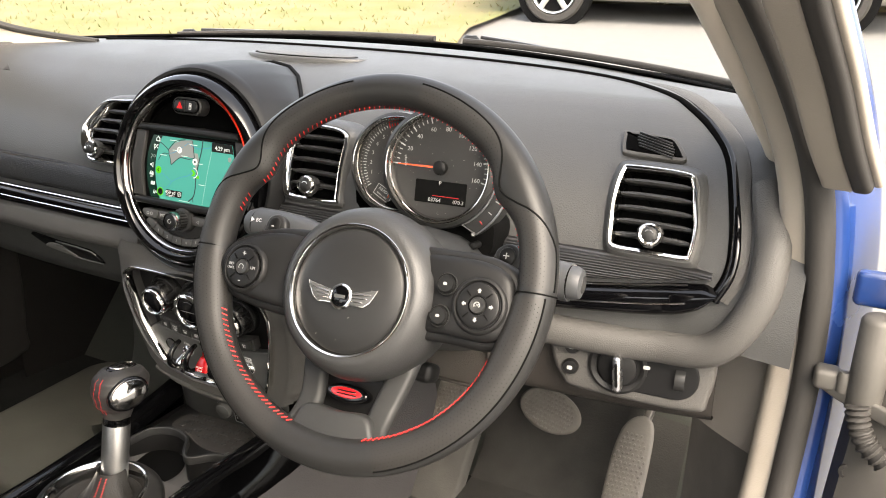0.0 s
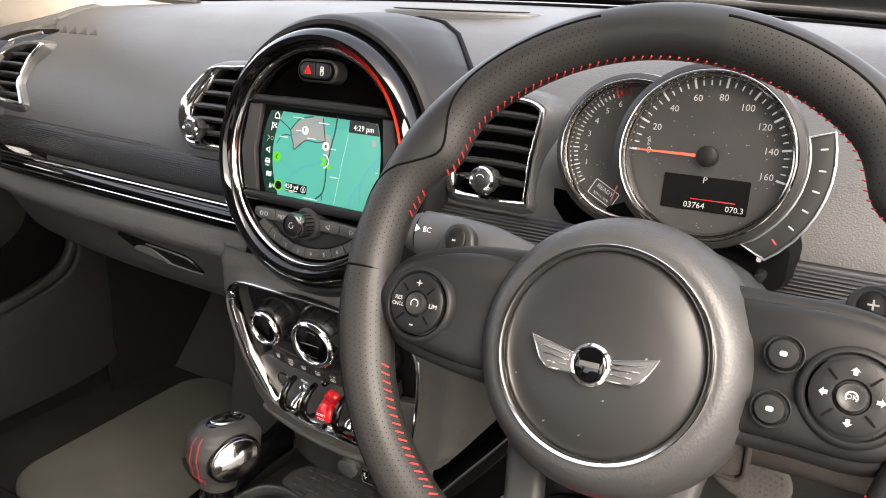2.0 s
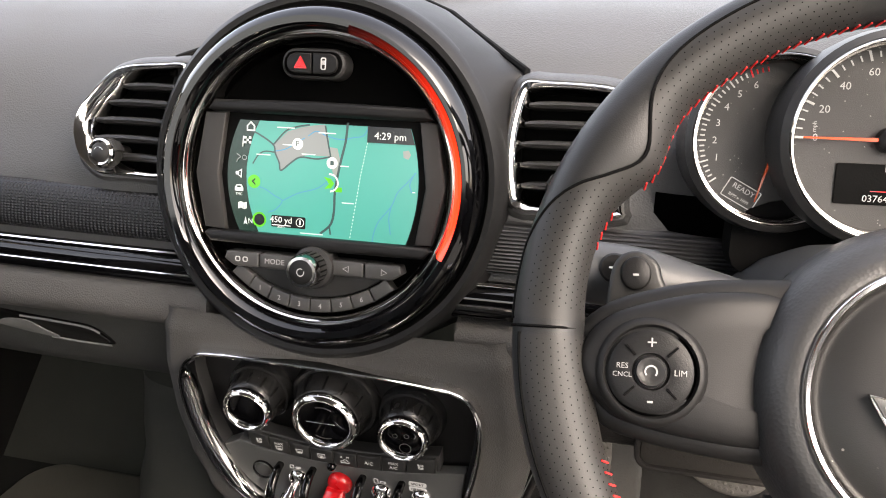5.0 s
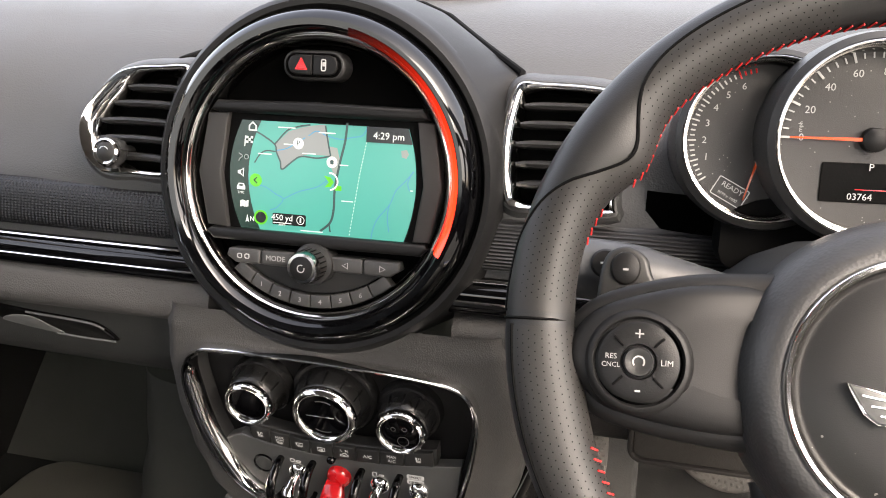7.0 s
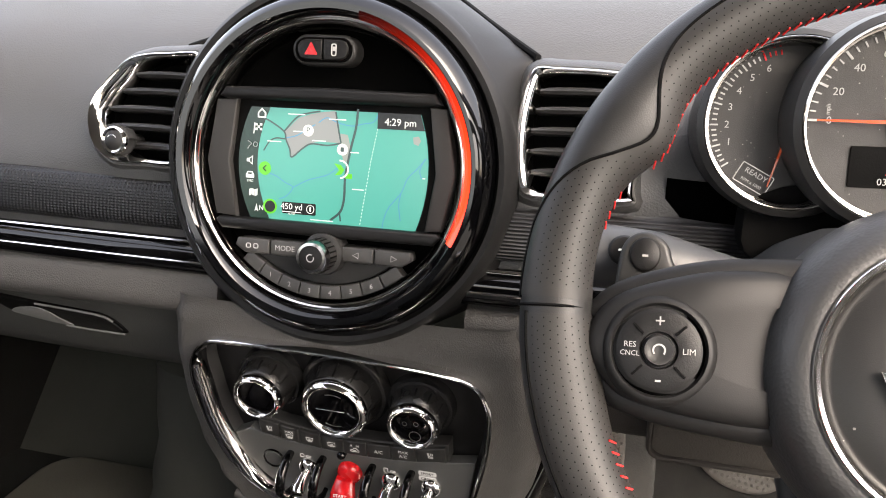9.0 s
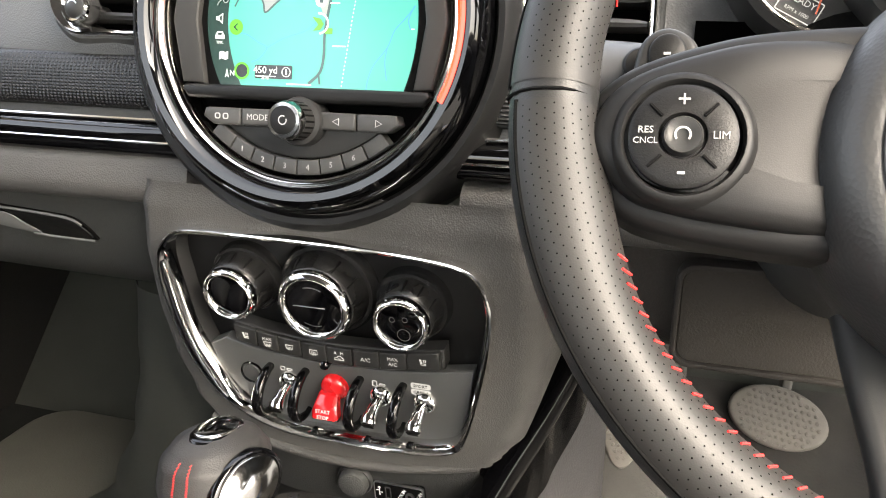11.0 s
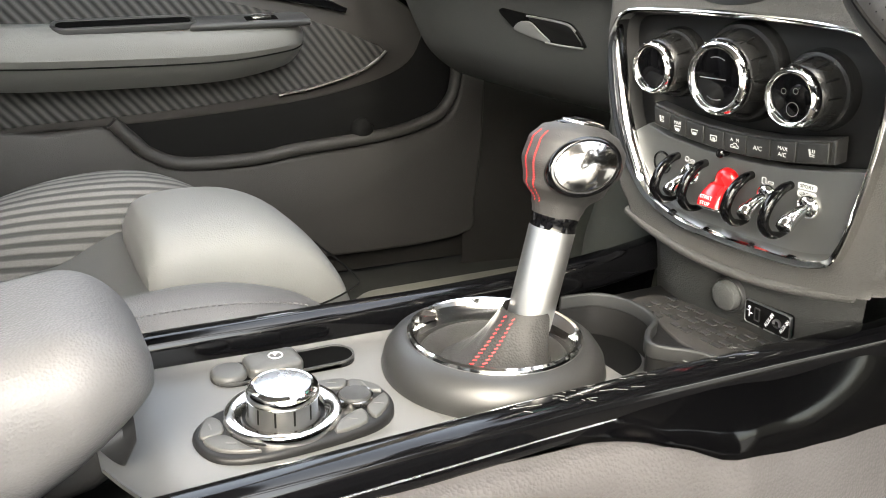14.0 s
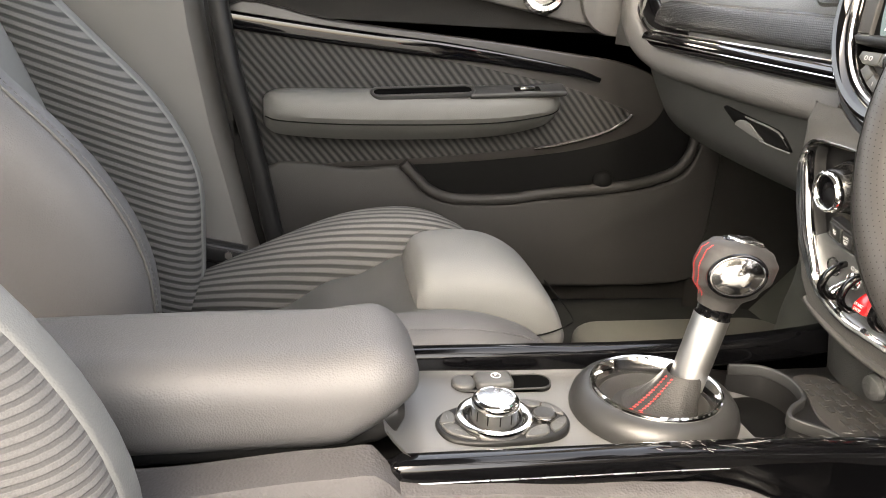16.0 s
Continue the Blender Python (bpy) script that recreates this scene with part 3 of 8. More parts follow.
for side in (-1, 1):
    part("lower_roll", wrap(side) if side > 0 else passenger_roll(), LOWER, dash, "soft grey rolled edge")
    if side < 0:
        end = spline([(-0.575, 0.118, 1.028), (-0.626, 0.098, 1.019), (-0.660, 0.076, 1.003), (-0.674, 0.053, 0.981), (-0.671, 0.036, 0.953), (-0.655, 0.026, 0.925), (-0.620, 0.022, 0.903), (-0.560, 0.020, 0.889), (-0.49, 0.017, 0.880)], 6)
        part("end_band", sweep(end, rrect(0.044, 0.012, 0.004, 3), up=(0, -0.92, 0.4), scale=lambda t: 0.3 + 0.7 * math.sin(math.pi * min(1.0, t * 1.05)) ** 0.8), GLOSS, dash, "piano black end band")
        line = spline([(-0.600, 0.108, 1.030), (-0.645, 0.088, 1.018), (-0.679, 0.064, 0.997), (-0.692, 0.040, 0.969), (-0.690, 0.022, 0.940), (-0.671, 0.013, 0.910), (-0.632, 0.010, 0.887), (-0.585, 0.006, 0.874)], 6)
        part("chrome_line", tube(line, 0.0022, 6), CHROME, dash)
        continue
    # gloss band round the dash end with its chrome outer line
    end = [q for q in half if q.x > 0.575]
    mid_pts = [dash_at(side * q.x * 1.006, q.y) for q in end]
    nrm = {tuple(round(c, 5) for c in p): dash_normal(side * q.x, q.y) for p, q in zip(mid_pts, end)}
    part("end_band", sweep(mid_pts, rrect(0.0075, 0.010, 0.003, 3), up=lambda p: nrm[tuple(round(c, 5) for c in p)], scale=lambda t: 0.5 + 0.85 * min(1, t * 1.6)), GLOSS, dash, "piano black end band")
    line = [dash_at(side * (q.x * 1.006 + 0.002 + 0.0042 * min(1, i / len(end) * 1.6)), q.y) + dash_normal(side * q.x, q.y) * 0.005 for i, q in enumerate(end)]
    part("chrome_line", tube(line, 0.0022, 6), CHROME, dash)

# lower dash, glovebox side and driver side
LOW_P = spline([(0.03, 0.845, 0), (0.009, 0.829, 0), (0.013, 0.813, 0), (0.021, 0.797, 0), (0.036, 0.768, 0), (0.056, 0.737, 0), (0.090, 0.710, 0), (0.135, 0.692, 0), (0.25, 0.665, 0), (0.45, 0.62, 0)], 5)
LOW_D = spline([(0.03, 0.845, 0), (0.016, 0.823, 0), (0.016, 0.80, 0), (0.02, 0.77, 0), (0.03, 0.742, 0), (0.07, 0.728, 0), (0.16, 0.72, 0), (0.3, 0.70, 0), (0.45, 0.66, 0)], 5)


def lower_skin(rows, x0, x1):
    def f(u, v):
        g = v * (len(rows) - 1)
        i = min(int(g), len(rows) - 2)
        p = rows[i].lerp(rows[i + 1], g - i)
        x = lerp(x0, x1, u)
        return Vector((x, p.x + 0.04 * (x / 0.7) ** 4, p.y))
    return surf(f, 30, 40)


glovebox = part("glovebox_lid", lower_skin(LOW_P, -0.66, -0.13), GLOVE, dash, "grey glovebox lid")
part("knee_panel", lower_skin(LOW_D, 0.13, 0.655), KNEE, dash)
km = fr((0.325, 0.0165, 0.772), -6)
ins = part("knee_insert", plate(rrect(0.17, 0.068, 0.010, 5), 0.008, km @ off(0, 0, 0.005), 0.001), CARPET_BROWN, dash, "brown felt knee insert")
part("insert_rim", frame_ring(rrect(0.178, 0.076, 0.013, 5), 0.004, 0.012, km @ off(0, 0, 0.008), 0.0015), KNEE, ins)
# glovebox handle: light on the recess floor is painted as a pale scoop
hm = fr((-0.2935, 0.0262, 0.7862), -28)
recess_o = closed([(-0.0705, 0.0165), (-0.045, 0.0150), (-0.016, 0.0122), (0.030, 0.0090), (0.052, 0.0064), (0.062, -0.002), (0.0665, -0.014), (0.064, -0.0195), (0.0355, -0.0190), (0.0025, -0.0175), (-0.030, -0.0120), (-0.050, -0.0060), (-0.062, 0.004)][::-1])
grip = part("handle_recess", plate(recess_o, 0.008, hm @ off(0, 0, 0.0012), 0.001), DARK, glovebox, "dark handle recess with its lit end painted pale")
part("scoop", plate(closed([(-0.052, -0.0050), (-0.038, 0.0035), (-0.020, 0.0060), (-0.010, 0.0030), (-0.001, -0.0060), (0.010, -0.0165), (-0.012, -0.0150), (-0.034, -0.0105)][::-1]), 0.004, hm @ off(0, 0, 0.0022), 0.001), HANDLE_GREY, grip, "recess floor painted pale as if lit")
part("handle", plate(closed([(-0.013, 0.0105), (0.030, 0.0072), (0.050, 0.0040), (0.060, -0.006), (0.062, -0.0165), (0.034, -0.0168), (0.016, -0.0160), (0.004, -0.0070), (-0.006, 0.0040)][::-1]), 0.006, hm @ off(0, 0, 0.0024), 0.001), PLASTIC, grip, "dark glovebox pull")
for line in ([(-0.016, 0.0125), (0.010, 0.0108), (0.040, 0.0082), (0.054, 0.0050), (0.060, -0.001)], [(0.002, -0.0172), (0.030, -0.0188), (0.064, -0.0192)]):
    part("handle_edge", tube(spline([hm @ Vector((x, y, 0.0022)) for x, y in line], 5), 0.0011, 8), HANDLE_GREY, grip)

# carpeted tunnel side between the stack and the footwell
def tunnel(u, v):
    z = lerp(0.36, 0.705, v)
    edge_x_ = table([(0.36, -0.47), (0.40, -0.39), (0.46, -0.325), (0.54, -0.287), (0.62, -0.268), (0.705, -0.258)], z)[0]
    return Vector((lerp(-0.12, edge_x_, u), 0.062 + 0.018 * u + 0.03 * u ** 8, z))


part("tunnel_carpet", surf(tunnel, 24, 30, 0.004), TUNNEL, dash, "grey-green tunnel side lining")

# hood round the centre display: a matt torus, a dark band where the pad's edge casts shadow, and shoulders that run out
# to the vents
RM = fr((-0.0045, -0.0072, 0.9506), 12)
part("display_cowl", revolve([(0.121, -0.03), (0.1225, -0.012), (0.1255, -0.0055), (0.1295, -0.0050), (0.1335, -0.0090), (0.1365, -0.018), (0.1380, -0.034), (0.138, -0.10)], 96, RM), HOOD, dash, "smooth dark grey cowl")
WING = [(-62, 0.066, -0.122, -0.042), (-38, 0.124, -0.090, -0.040), (-12, 0.1400, -0.030, -0.034), (6, 0.1420, 0.020, -0.036), (20, 0.1420, 0.056, -0.040), (32, 0.1400, 0.0845, -0.050), (42, 0.118, 0.0985, -0.074), (54, 0.090, 0.1170, -0.106), (66, 0.064, 0.1350, -0.134), (78, 0.034, 0.1480, -0.154), (90, 0.0, 0.1530, -0.162)]


def wing(sg, part_of):
    """Skin from the torus out to the pad's edge; its outer part is the shadow band under that edge."""
    def f(u, v):
        a = lerp(-62 if part_of == "cowl" else 16, 90, u)
        x, y, z = table(WING, a)
        k = min(1.0, max(0.0, (a - 16) / 34))
        split = 1 - 0.42 * k * k * (3 - 2 * k)
        v = v * split if part_of == "cowl" else lerp(split, 1.0, v)
        inner = Vector((0.1345 * math.cos(radians(a)), 0.1345 * math.sin(radians(a)), -0.0125))
        p = inner.lerp(Vector((x, y, z)), v)
        p.z -= 0.008 * math.sin(math.pi * v) * max(0.0, math.sin(radians(min(90, max(0, a + 40) * 1.2))))
        out = 0.006 * math.sin(math.pi * v) * k
        p.x, p.y = p.x + out * math.cos(radians(a)), p.y + out * math.sin(radians(a))
        return RM @ Vector((sg * p.x, p.y, p.z))
    return surf(f, 56, 10)


for side in (-1, 1):
    part("cowl_shoulder", wing(side, "cowl"), HOOD, dash)
    part("hood_shadow_band", wing(side, "wall"), HOOD, dash)
    # black bead painted as the shadow under the pad's overhanging edge
    edge = [RM @ Vector((side * x, y + 0.001, z + 0.001)) for a in range(26, 91, 2) for x, y, z in (table(WING, a),)]
    part("shoulder_shadow", tube(edge, 0.0030, 8), DARK, dash)

# defroster slots, centre loudspeaker and sensor on top
def on_dash(x, s):
    n = -dash_normal(x, s)
    a = (Vector((1, 0, 0)) - n * n.x).normalized()
    b = n.cross(a)
    return Matrix.Translation(dash_at(x, s)) @ Matrix((a, b, n)).transposed().to_4x4()


slot_o = closed([(-0.034, 0.013), (-0.026, 0.0165), (0.012, 0.0155), (0.024, 0.010), (0.036, -0.008), (0.036, -0.015), (0.026, -0.0175), (-0.022, -0.0165), (-0.031, -0.010)][::-1])
dm_ = on_dash(0.553, s_of_y(0.108)) @ off(0, 0, 0.0046)
slot = part("defroster_vent", plate(slot_o, 0.008, dm_, 0.002), LOWER, dash, "grey framed side defroster")
part("slot", plate(offset(slot_o, 0.0045), 0.004, dm_ @ off(0, 0, 0.0008), 0.0006), PIT, slot)
for k in range(6):
    part("louvre", rbox(0.044 - 0.002 * abs(k - 2.5), 0.0015, 0.003, dm_ @ off(0.001 + 0.0008 * k, 0.0085 - k * 0.0038, 0.0012, -16), 0.0006, 1), LOUVRE, slot)
for k in range(5):
    x = -0.492 - 0.024 * k
    fm2 = on_dash(x, s_of_y(0.128)) @ off(0, 0, 0.0008)
    part("defroster_slot", plate([(-0.009, 0.007), (-0.008, -0.007), (0.010, -0.0075)], 0.002, fm2, 0.0004), CHEEK, dash, "small dark defroster slot")
sp = Matrix.Translation(dash_at(0.0, s_of_y(0.26))) @ Matrix.Rotation(radians(-3), 4, "X")
speaker = part("loudspeaker", plate(ellipse(0.105, 0.045, 48), 0.02, sp @ off(0, 0, 0.0006), 0.003, dome=0.001), PAD, dash)
part("grille_gap", plate(ellipse(0.089, 0.039, 48), 0.003, sp @ off(0, -0.004, 0.0020), 0.0008), DARK, speaker)
part("grille", plate(ellipse(0.085, 0.036, 48), 0.004, sp @ off(0, -0.004, 0.0026), 0.0015, dome=0.001), LOWER, speaker, "fine grey mesh grille")

# ---- air vents ----
def air_vent(name, m, shape, width, ys, knob_at):
    """shape: rim outline; width(x, y): how broad the rim's inner slope is there; ys: heights of the louvres."""
    v = thing(name, "chrome-rimmed dashboard air vent with black louvres and knob", "air vent", m, "dashboard air vents")
    sur = bmesh.new()
    loft(sur, [[Vector((x, y, z)) for x, y in offset(shape, -d)] for d, z in ((-0.002, -0.004), (0.0, 0.0025), (0.0014, 0.0028), (0.003, 0.0012), (0.006, -0.003), (0.009, -0.010), (0.012, -0.022), (0.014, -0.040))], True, False)
    part("surround", sur, PAD, v)
    ds = [width(x, y) for x, y in shape]
    rim = bmesh.new()
    rows = [(offset(shape, 0.0), -0.010), (offset(shape, 0.0), 0.0045), (offset(shape, 0.0006), 0.0068), (offset(shape, 0.0018), 0.0078), (offset(shape, 0.0032), 0.0072)]
    for k, z in ((0.40, 0.0062), (0.65, 0.0036), (0.88, -0.0005), (1.0, -0.0040), (1.0, -0.010)):
        rows.append((offset_by(shape, [0.0034 + (d - 0.0034) * k for d in ds]), z))
    loft(rim, [[Vector((x, y, z)) for x, y in o] for o, z in rows], True, False)
    part("rim", rim, CHROME, v, "polished chrome rim")
    inner = offset_by(shape, [d - 0.0004 for d in ds])
    well = bmesh.new()
    loft(well, [[Vector((x, y, z)) for x, y in inner] for z in (-0.006, -0.020)], True, False)
    well.faces.new([well.verts.new((x, y, -0.0195)) for x, y in inner])
    part("housing", well, PIT, v)
    for y in ys:
        xs = [x / 1000 for x in range(-60, 61) if inside(inner, x / 1000, y)]
        if len(xs) < 8:
            continue
        l, r = xs[0], xs[-1]
        sec = [(0.0010, 0.0), (0.0004, 0.0024), (-0.004, 0.0036), (-0.010, 0.0030), (-0.018, 0.0016), (-0.018, -0.0012), (-0.006, -0.0030), (-0.0005, -0.0022)]
        rings = []
        for i in range(13):
            t = i / 12
            e = 1 - 0.45 * abs(2 * t - 1) ** 6
            rings.append([Vector((lerp(l, r, t), y + b * e + 0.0008 * math.sin(math.pi * t), a)) for a, b in sec])
        part("louvre", loft(bmesh.new(), rings), LOUVRE, v)
    kn = off(knob_at[0], knob_at[1], -0.002) @ Matrix.Rotation(radians(6), 4, "X")
    knob = part("knob", revolve([(0.0060, -0.012), (0.0066, 0.002), (0.0092, 0.0045), (0.0118, 0.009), (0.0125, 0.0145), (0.0112, 0.0185)], 28, kn), SATIN, v)
    part("knob_ring", revolve([(0.0114, 0.0178), (0.0112, 0.0200), (0.0096, 0.0214), (0.0078, 0.0206)], 28, kn), CHROME, knob)
    part("knob_cap", revolve([(0.0080, 0.0204), (0.0060, 0.0222), (0.0, 0.0228)], 28, kn), SATIN, knob)
    part("cap_mark", revolve([(0.0036, 0.0224), (0.0046, 0.0224)], 12, kn, None, 30, 150), SATIN_METAL, knob)
    for a in (30, 150, 270):
        part("grip", rbox(0.0060, 0.0100, 0.0110, kn @ Matrix.Rotation(radians(a), 4, "Z") @ off(0.0102, 0, 0.0125), 0.0026, 2), SATIN, knob)
    return v


air_vent("air_vent", *VENTS[0], lambda x, y: 0.0050 + 0.0090 * min(1.0, max(0.0, (0.005 - x) / 0.03)), (0.0300, 0.0165, 0.0020, -0.0125, -0.0270), (-0.0150, -0.0235))
air_vent("air_vent", *VENTS[1], lambda x, y: 0.0050 + 0.0055 * min(1.0, max(0.0, (-0.025 - x) / 0.02)), (0.0300, 0.0165, 0.0020, -0.0125, -0.0270), (-0.0060, -0.0270))
air_vent("air_vent", *VENTS[2], lambda x, y: 0.0065, (0.0290, 0.0150, 0.0010, -0.0130, -0.0270), (0.0010, -0.0240))
air_vent("air_vent", *VENTS[3], lambda x, y: 0.0065, (0.0330, 0.0180, 0.0030, -0.0120, -0.0260), (-0.018, -0.0230))

# ---- centre display ----
disp = thing("centre_display", "round black centre display with chrome ring and lit map screen", "infotainment display", RM)
part("back_plate", revolve([(0.0, -0.018), (0.096, -0.018), (0.0985, -0.014), (0.1015, -0.006)], 64), PIT, disp)
ring_part = part("gloss_ring", revolve([(0.1030, -0.008), (0.1032, 0.0035), (0.1050, 0.0085), (0.1085, 0.0120), (0.1130, 0.0125), (0.1170, 0.0095), (0.1205, 0.0035), (0.1225, -0.006), (0.123, -0.05)], 128), GLOSS, disp, "piano black bezel ring")
part("chrome_ring", revolve([(0.0990, -0.012), (0.0992, 0.000), (0.1002, 0.0035), (0.1020, 0.0052), (0.1036, 0.0046), (0.1040, -0.008)], 128), RING_CHROME, disp, "thin chrome ring")
part("inner_lip", revolve([(0.0965, -0.014), (0.0968, -0.003), (0.0976, -0.0015), (0.0984, -0.003), (0.0990, -0.010)], 96), DIM_CHROME, disp, "fine inner bright line")
LED = bpy.data.materials.new("red_light_ring")
nn, ll, bb = nodes_of(LED)
tc_, sx_, ma_, pw_ = nn.new("ShaderNodeTexCoord"), nn.new("ShaderNodeSeparateXYZ"), nn.new("ShaderNodeMapRange"), nn.new("ShaderNodeMath")
ma_.inputs[1].default_value, ma_.inputs[2].default_value, ma_.inputs[3].default_value, ma_.inputs[4].default_value = 0.010, 0.112, 1.0, 0.0
pw_.operation, pw_.inputs[1].default_value = "POWER", 1.9
ll.new(tc_.outputs["Object"], sx_.inputs[0])
ll.new(sx_.outputs["Y"], ma_.inputs[0])
ll.new(ma_.outputs[0], pw_.inputs[0])
ll.new(pw_.outputs[0], bb.inputs["Emission Strength"])
bb.inputs["Base Color"].default_value, bb.inputs["Emission Color"].default_value, bb.inputs["Roughness"].default_value = (0.012, 0.003, 0.003, 1), (0.50, 0.016, 0.005, 1), 0.12
part("light_ring", revolve([(0.1044, 0.0076), (0.1056, 0.0100), (0.1075, 0.0119), (0.1100, 0.0130)], 64, None, None, -26, 76), LED, ring_part, "glowing red light strip")

# inner fascia
part("upper_shelf", plate([(-0.0835, 0.0470), (-0.078, 0.0452), (0.080, 0.0452), (0.0850, 0.0470), (0.0800, 0.0545), (0.0, 0.0555), (-0.0785, 0.0540)], 0.02, off(0, 0, 0.004), 0.0035), PLASTIC, disp)
part("lower_shelf", plate([(-0.0860, -0.0440), (-0.083, -0.0412), (0.086, -0.0412), (0.0885, -0.0440), (0.0830, -0.0500), (0.0, -0.0508), (-0.0805, -0.0500)], 0.02, off(0, 0, 0.004), 0.0030), PLASTIC, disp)
screen = part("screen", plate(rrect(0.158, 0.092, 0.006, 4, 0.003, 0.001), 0.006, off(0, 0, -0.004), 0.001), DARK, disp, "lit navigation screen under black glass")
for sx, x0, x1 in ((-1, 0.0735, 0.0945), (1, 0.0800, 0.0965)):
    part("side_cheek", plate([(sx * x, y) for x, y in ((x1 - 0.008, 0.0445), (x0 - 0.004, 0.0455), (x0 + 0.002, 0.0), (x0 - 0.004, -0.041), (x1 - 0.008, -0.040), (x1, 0.0))], 0.012, off(0, 0, 0.001), 0.002), CHEEK, disp)
SZ = off(0, 0, -0.0036)
TEAL = glow("map_teal", (0.080, 0.49, 0.41), 0.075)
MAP_GREY = glow("map_grey", (0.30, 0.33, 0.33), 0.094)
MAP_PINK = glow("map_pink", (0.33, 0.38, 0.36), 0.088)
MAP_BLUE = glow("map_blue", (0.07, 0.34, 0.58), 0.094)
MAP_ROAD = glow("map_road", (0.05, 0.10, 0.10), 0.073)
MAP_BLACK = glow("map_black", (0.004, 0.006, 0.006), 0.147)
MAP_WHITE = glow("map_white", (0.85, 0.9, 0.88), 0.107)
MAP_GREEN = glow("map_green", (0.10, 0.62, 0.02), 0.100)
MAP_DIM = glow("map_side", (0.006, 0.040, 0.028), 0.073)
HAZ = glow("hazard_red", (1.0, 0.012, 0.016), 0.13)
YT, YB = 0.0402, -0.0424


def flat(name, outline, z, material, parent=screen):
    bm = bmesh.new()
    bm.faces.new([bm.verts.new((x, y, -0.0036 + z)) for x, y in outline])
    return part(name, bm, material, parent, smooth=False)


def road(name, pts, w, z, material):
    bm = bmesh.new()
    pp = spline([(x, y, 0) for x, y in pts], 5)
    a = []
    for i, p in enumerate(pp):
        d = (pp[min(i + 1, len(pp) - 1)] - pp[max(i - 1, 0)]).normalized()
        a.append((bm.verts.new((p.x - d.y * w, p.y + d.x * w, -0.0036 + z)), bm.verts.new((p.x + d.y * w, p.y - d.x * w, -0.0036 + z))))
    for (p, q), (r, s) in zip(a, a[1:]):
        bm.faces.new((p, q, s, r))
    return part(name, bm, material, screen, smooth=False)


def edge_x(kind, y):
    """The screen's bowed edges: outer left, the map's left, right."""
    k = (y / 0.0415) ** 2
    return {"outer": -0.0705 + 0.0105 * k, "map": -0.0550 + 0.0105 * k, "right": 0.0761 - 0.0075 * k}[kind]


down = [lerp(YT, YB, i / 12) for i in range(13)]
flat("side_bar", [(edge_x("outer", y), y) for y in down] + [(-0.036, YB), (-0.036, YT)], 0.0003, MAP_DIM)
flat("map", [(edge_x("map", y), y) for y in down] + [(edge_x("right", y), y) for y in down[::-1]], 0.0005, TEAL)
flat("built_up_area", [(-0.0331, 0.0238), (-0.0231, 0.0335), (-0.0134, 0.0367), (-0.0052, 0.0385), (0.0055, 0.0398), (0.0087, 0.0297), (0.0099, 0.0175), (-0.0001, 0.0175), (-0.0056, 0.0179), (-0.0127, 0.0161), (-0.0181, 0.0123), (-0.0278, 0.0056), (-0.0302, 0.0115), (-0.0330, 0.0181)], 0.0007, MAP_GREY)
flat("built_up_area", [(0.0097, 0.0242), (0.0154, 0.0235), (0.0178, 0.0147), (0.0168, 0.0054), (0.0133, 0.0038), (0.0109, 0.0099)], 0.00065, MAP_PINK)
flat("built_up_area", [(0.0639, 0.0243), (0.0680, 0.0252), (0.0698, 0.0221), (0.0680, 0.0188), (0.0645, 0.0198)], 0.00065, MAP_PINK)
for pts in ([(-0.0510, -0.0077), (-0.0416, -0.0084), (-0.0321, -0.0135), (-0.0261, -0.0168), (-0.0311, -0.0234), (-0.0370, -0.0260)], [(-0.0261, -0.0168), (-0.0137, -0.0104), (0.0007, -0.0059), (0.0091, 0.0001)], [(0.0742, 0.0101), (0.0678, 0.0025), (0.0613, -0.0046), (0.0570, -0.0149), (0.0485, -0.0256), (0.0450, -0.0343), (0.0439, -0.0411)], [(0.0570, -0.0149), (0.0557, -0.0236), (0.0573, -0.0348)], [(0.0385, 0.0403), (0.0346, 0.0336), (0.0270, 0.0318), (0.0179, 0.0299), (0.0072, 0.0319), (-0.0007, 0.0348), (-0.0071, 0.0311)], [(-0.0330, 0.0188), (-0.0239, 0.0210), (-0.0149, 0.0266), (-0.0096, 0.0296)], [(0.0735, 0.0100), (0.0700, 0.0020), (0.0715, -0.0040)]):
    road("river", pts, 0.00035, 0.0009, MAP_BLUE)
for pts, w in (([(0.0227, 0.0420), (0.0215, 0.0288), (0.0185, 0.0155), (0.0162, 0.0036), (0.0145, -0.0082), (0.0143, -0.0217), (0.0118, -0.0315), (0.0041, -0.0386)], 0.0009), ([(0.0111, -0.0322), (0.0120, -0.0386)], 0.0006), ([(-0.0505, 0.0326), (-0.0437, 0.0296), (-0.0339, 0.0234), (-0.0322, 0.0175), (-0.0291, 0.0109), (-0.0275, 0.0053), (-0.0195, 0.0116), (-0.0124, 0.0157), (-0.0000, 0.0152), (0.0106, 0.0173)], 0.0006), ([(-0.0339, 0.0234), (-0.0239, 0.0341), (-0.0152, 0.0373), (-0.0059, 0.0391)], 0.0006), ([(0.0106, 0.0173), (0.0081, 0.0280), (0.0059, 0.0391)], 0.0006), ([(-0.0499, 0.0088), (-0.0456, 0.0153), (-0.0404, 0.0183), (-0.0330, 0.0181)], 0.0005)):
    road("road", pts, w, 0.0010, MAP_ROAD)
MAP_LABEL = glow("pale_map_label", (0.75, 0.95, 0.88), 0.10)
ra, rb, rc = Vector((0.0382, 0.0312)), Vector((0.0334, 0.0049)), Vector((0.0269, -0.0410))
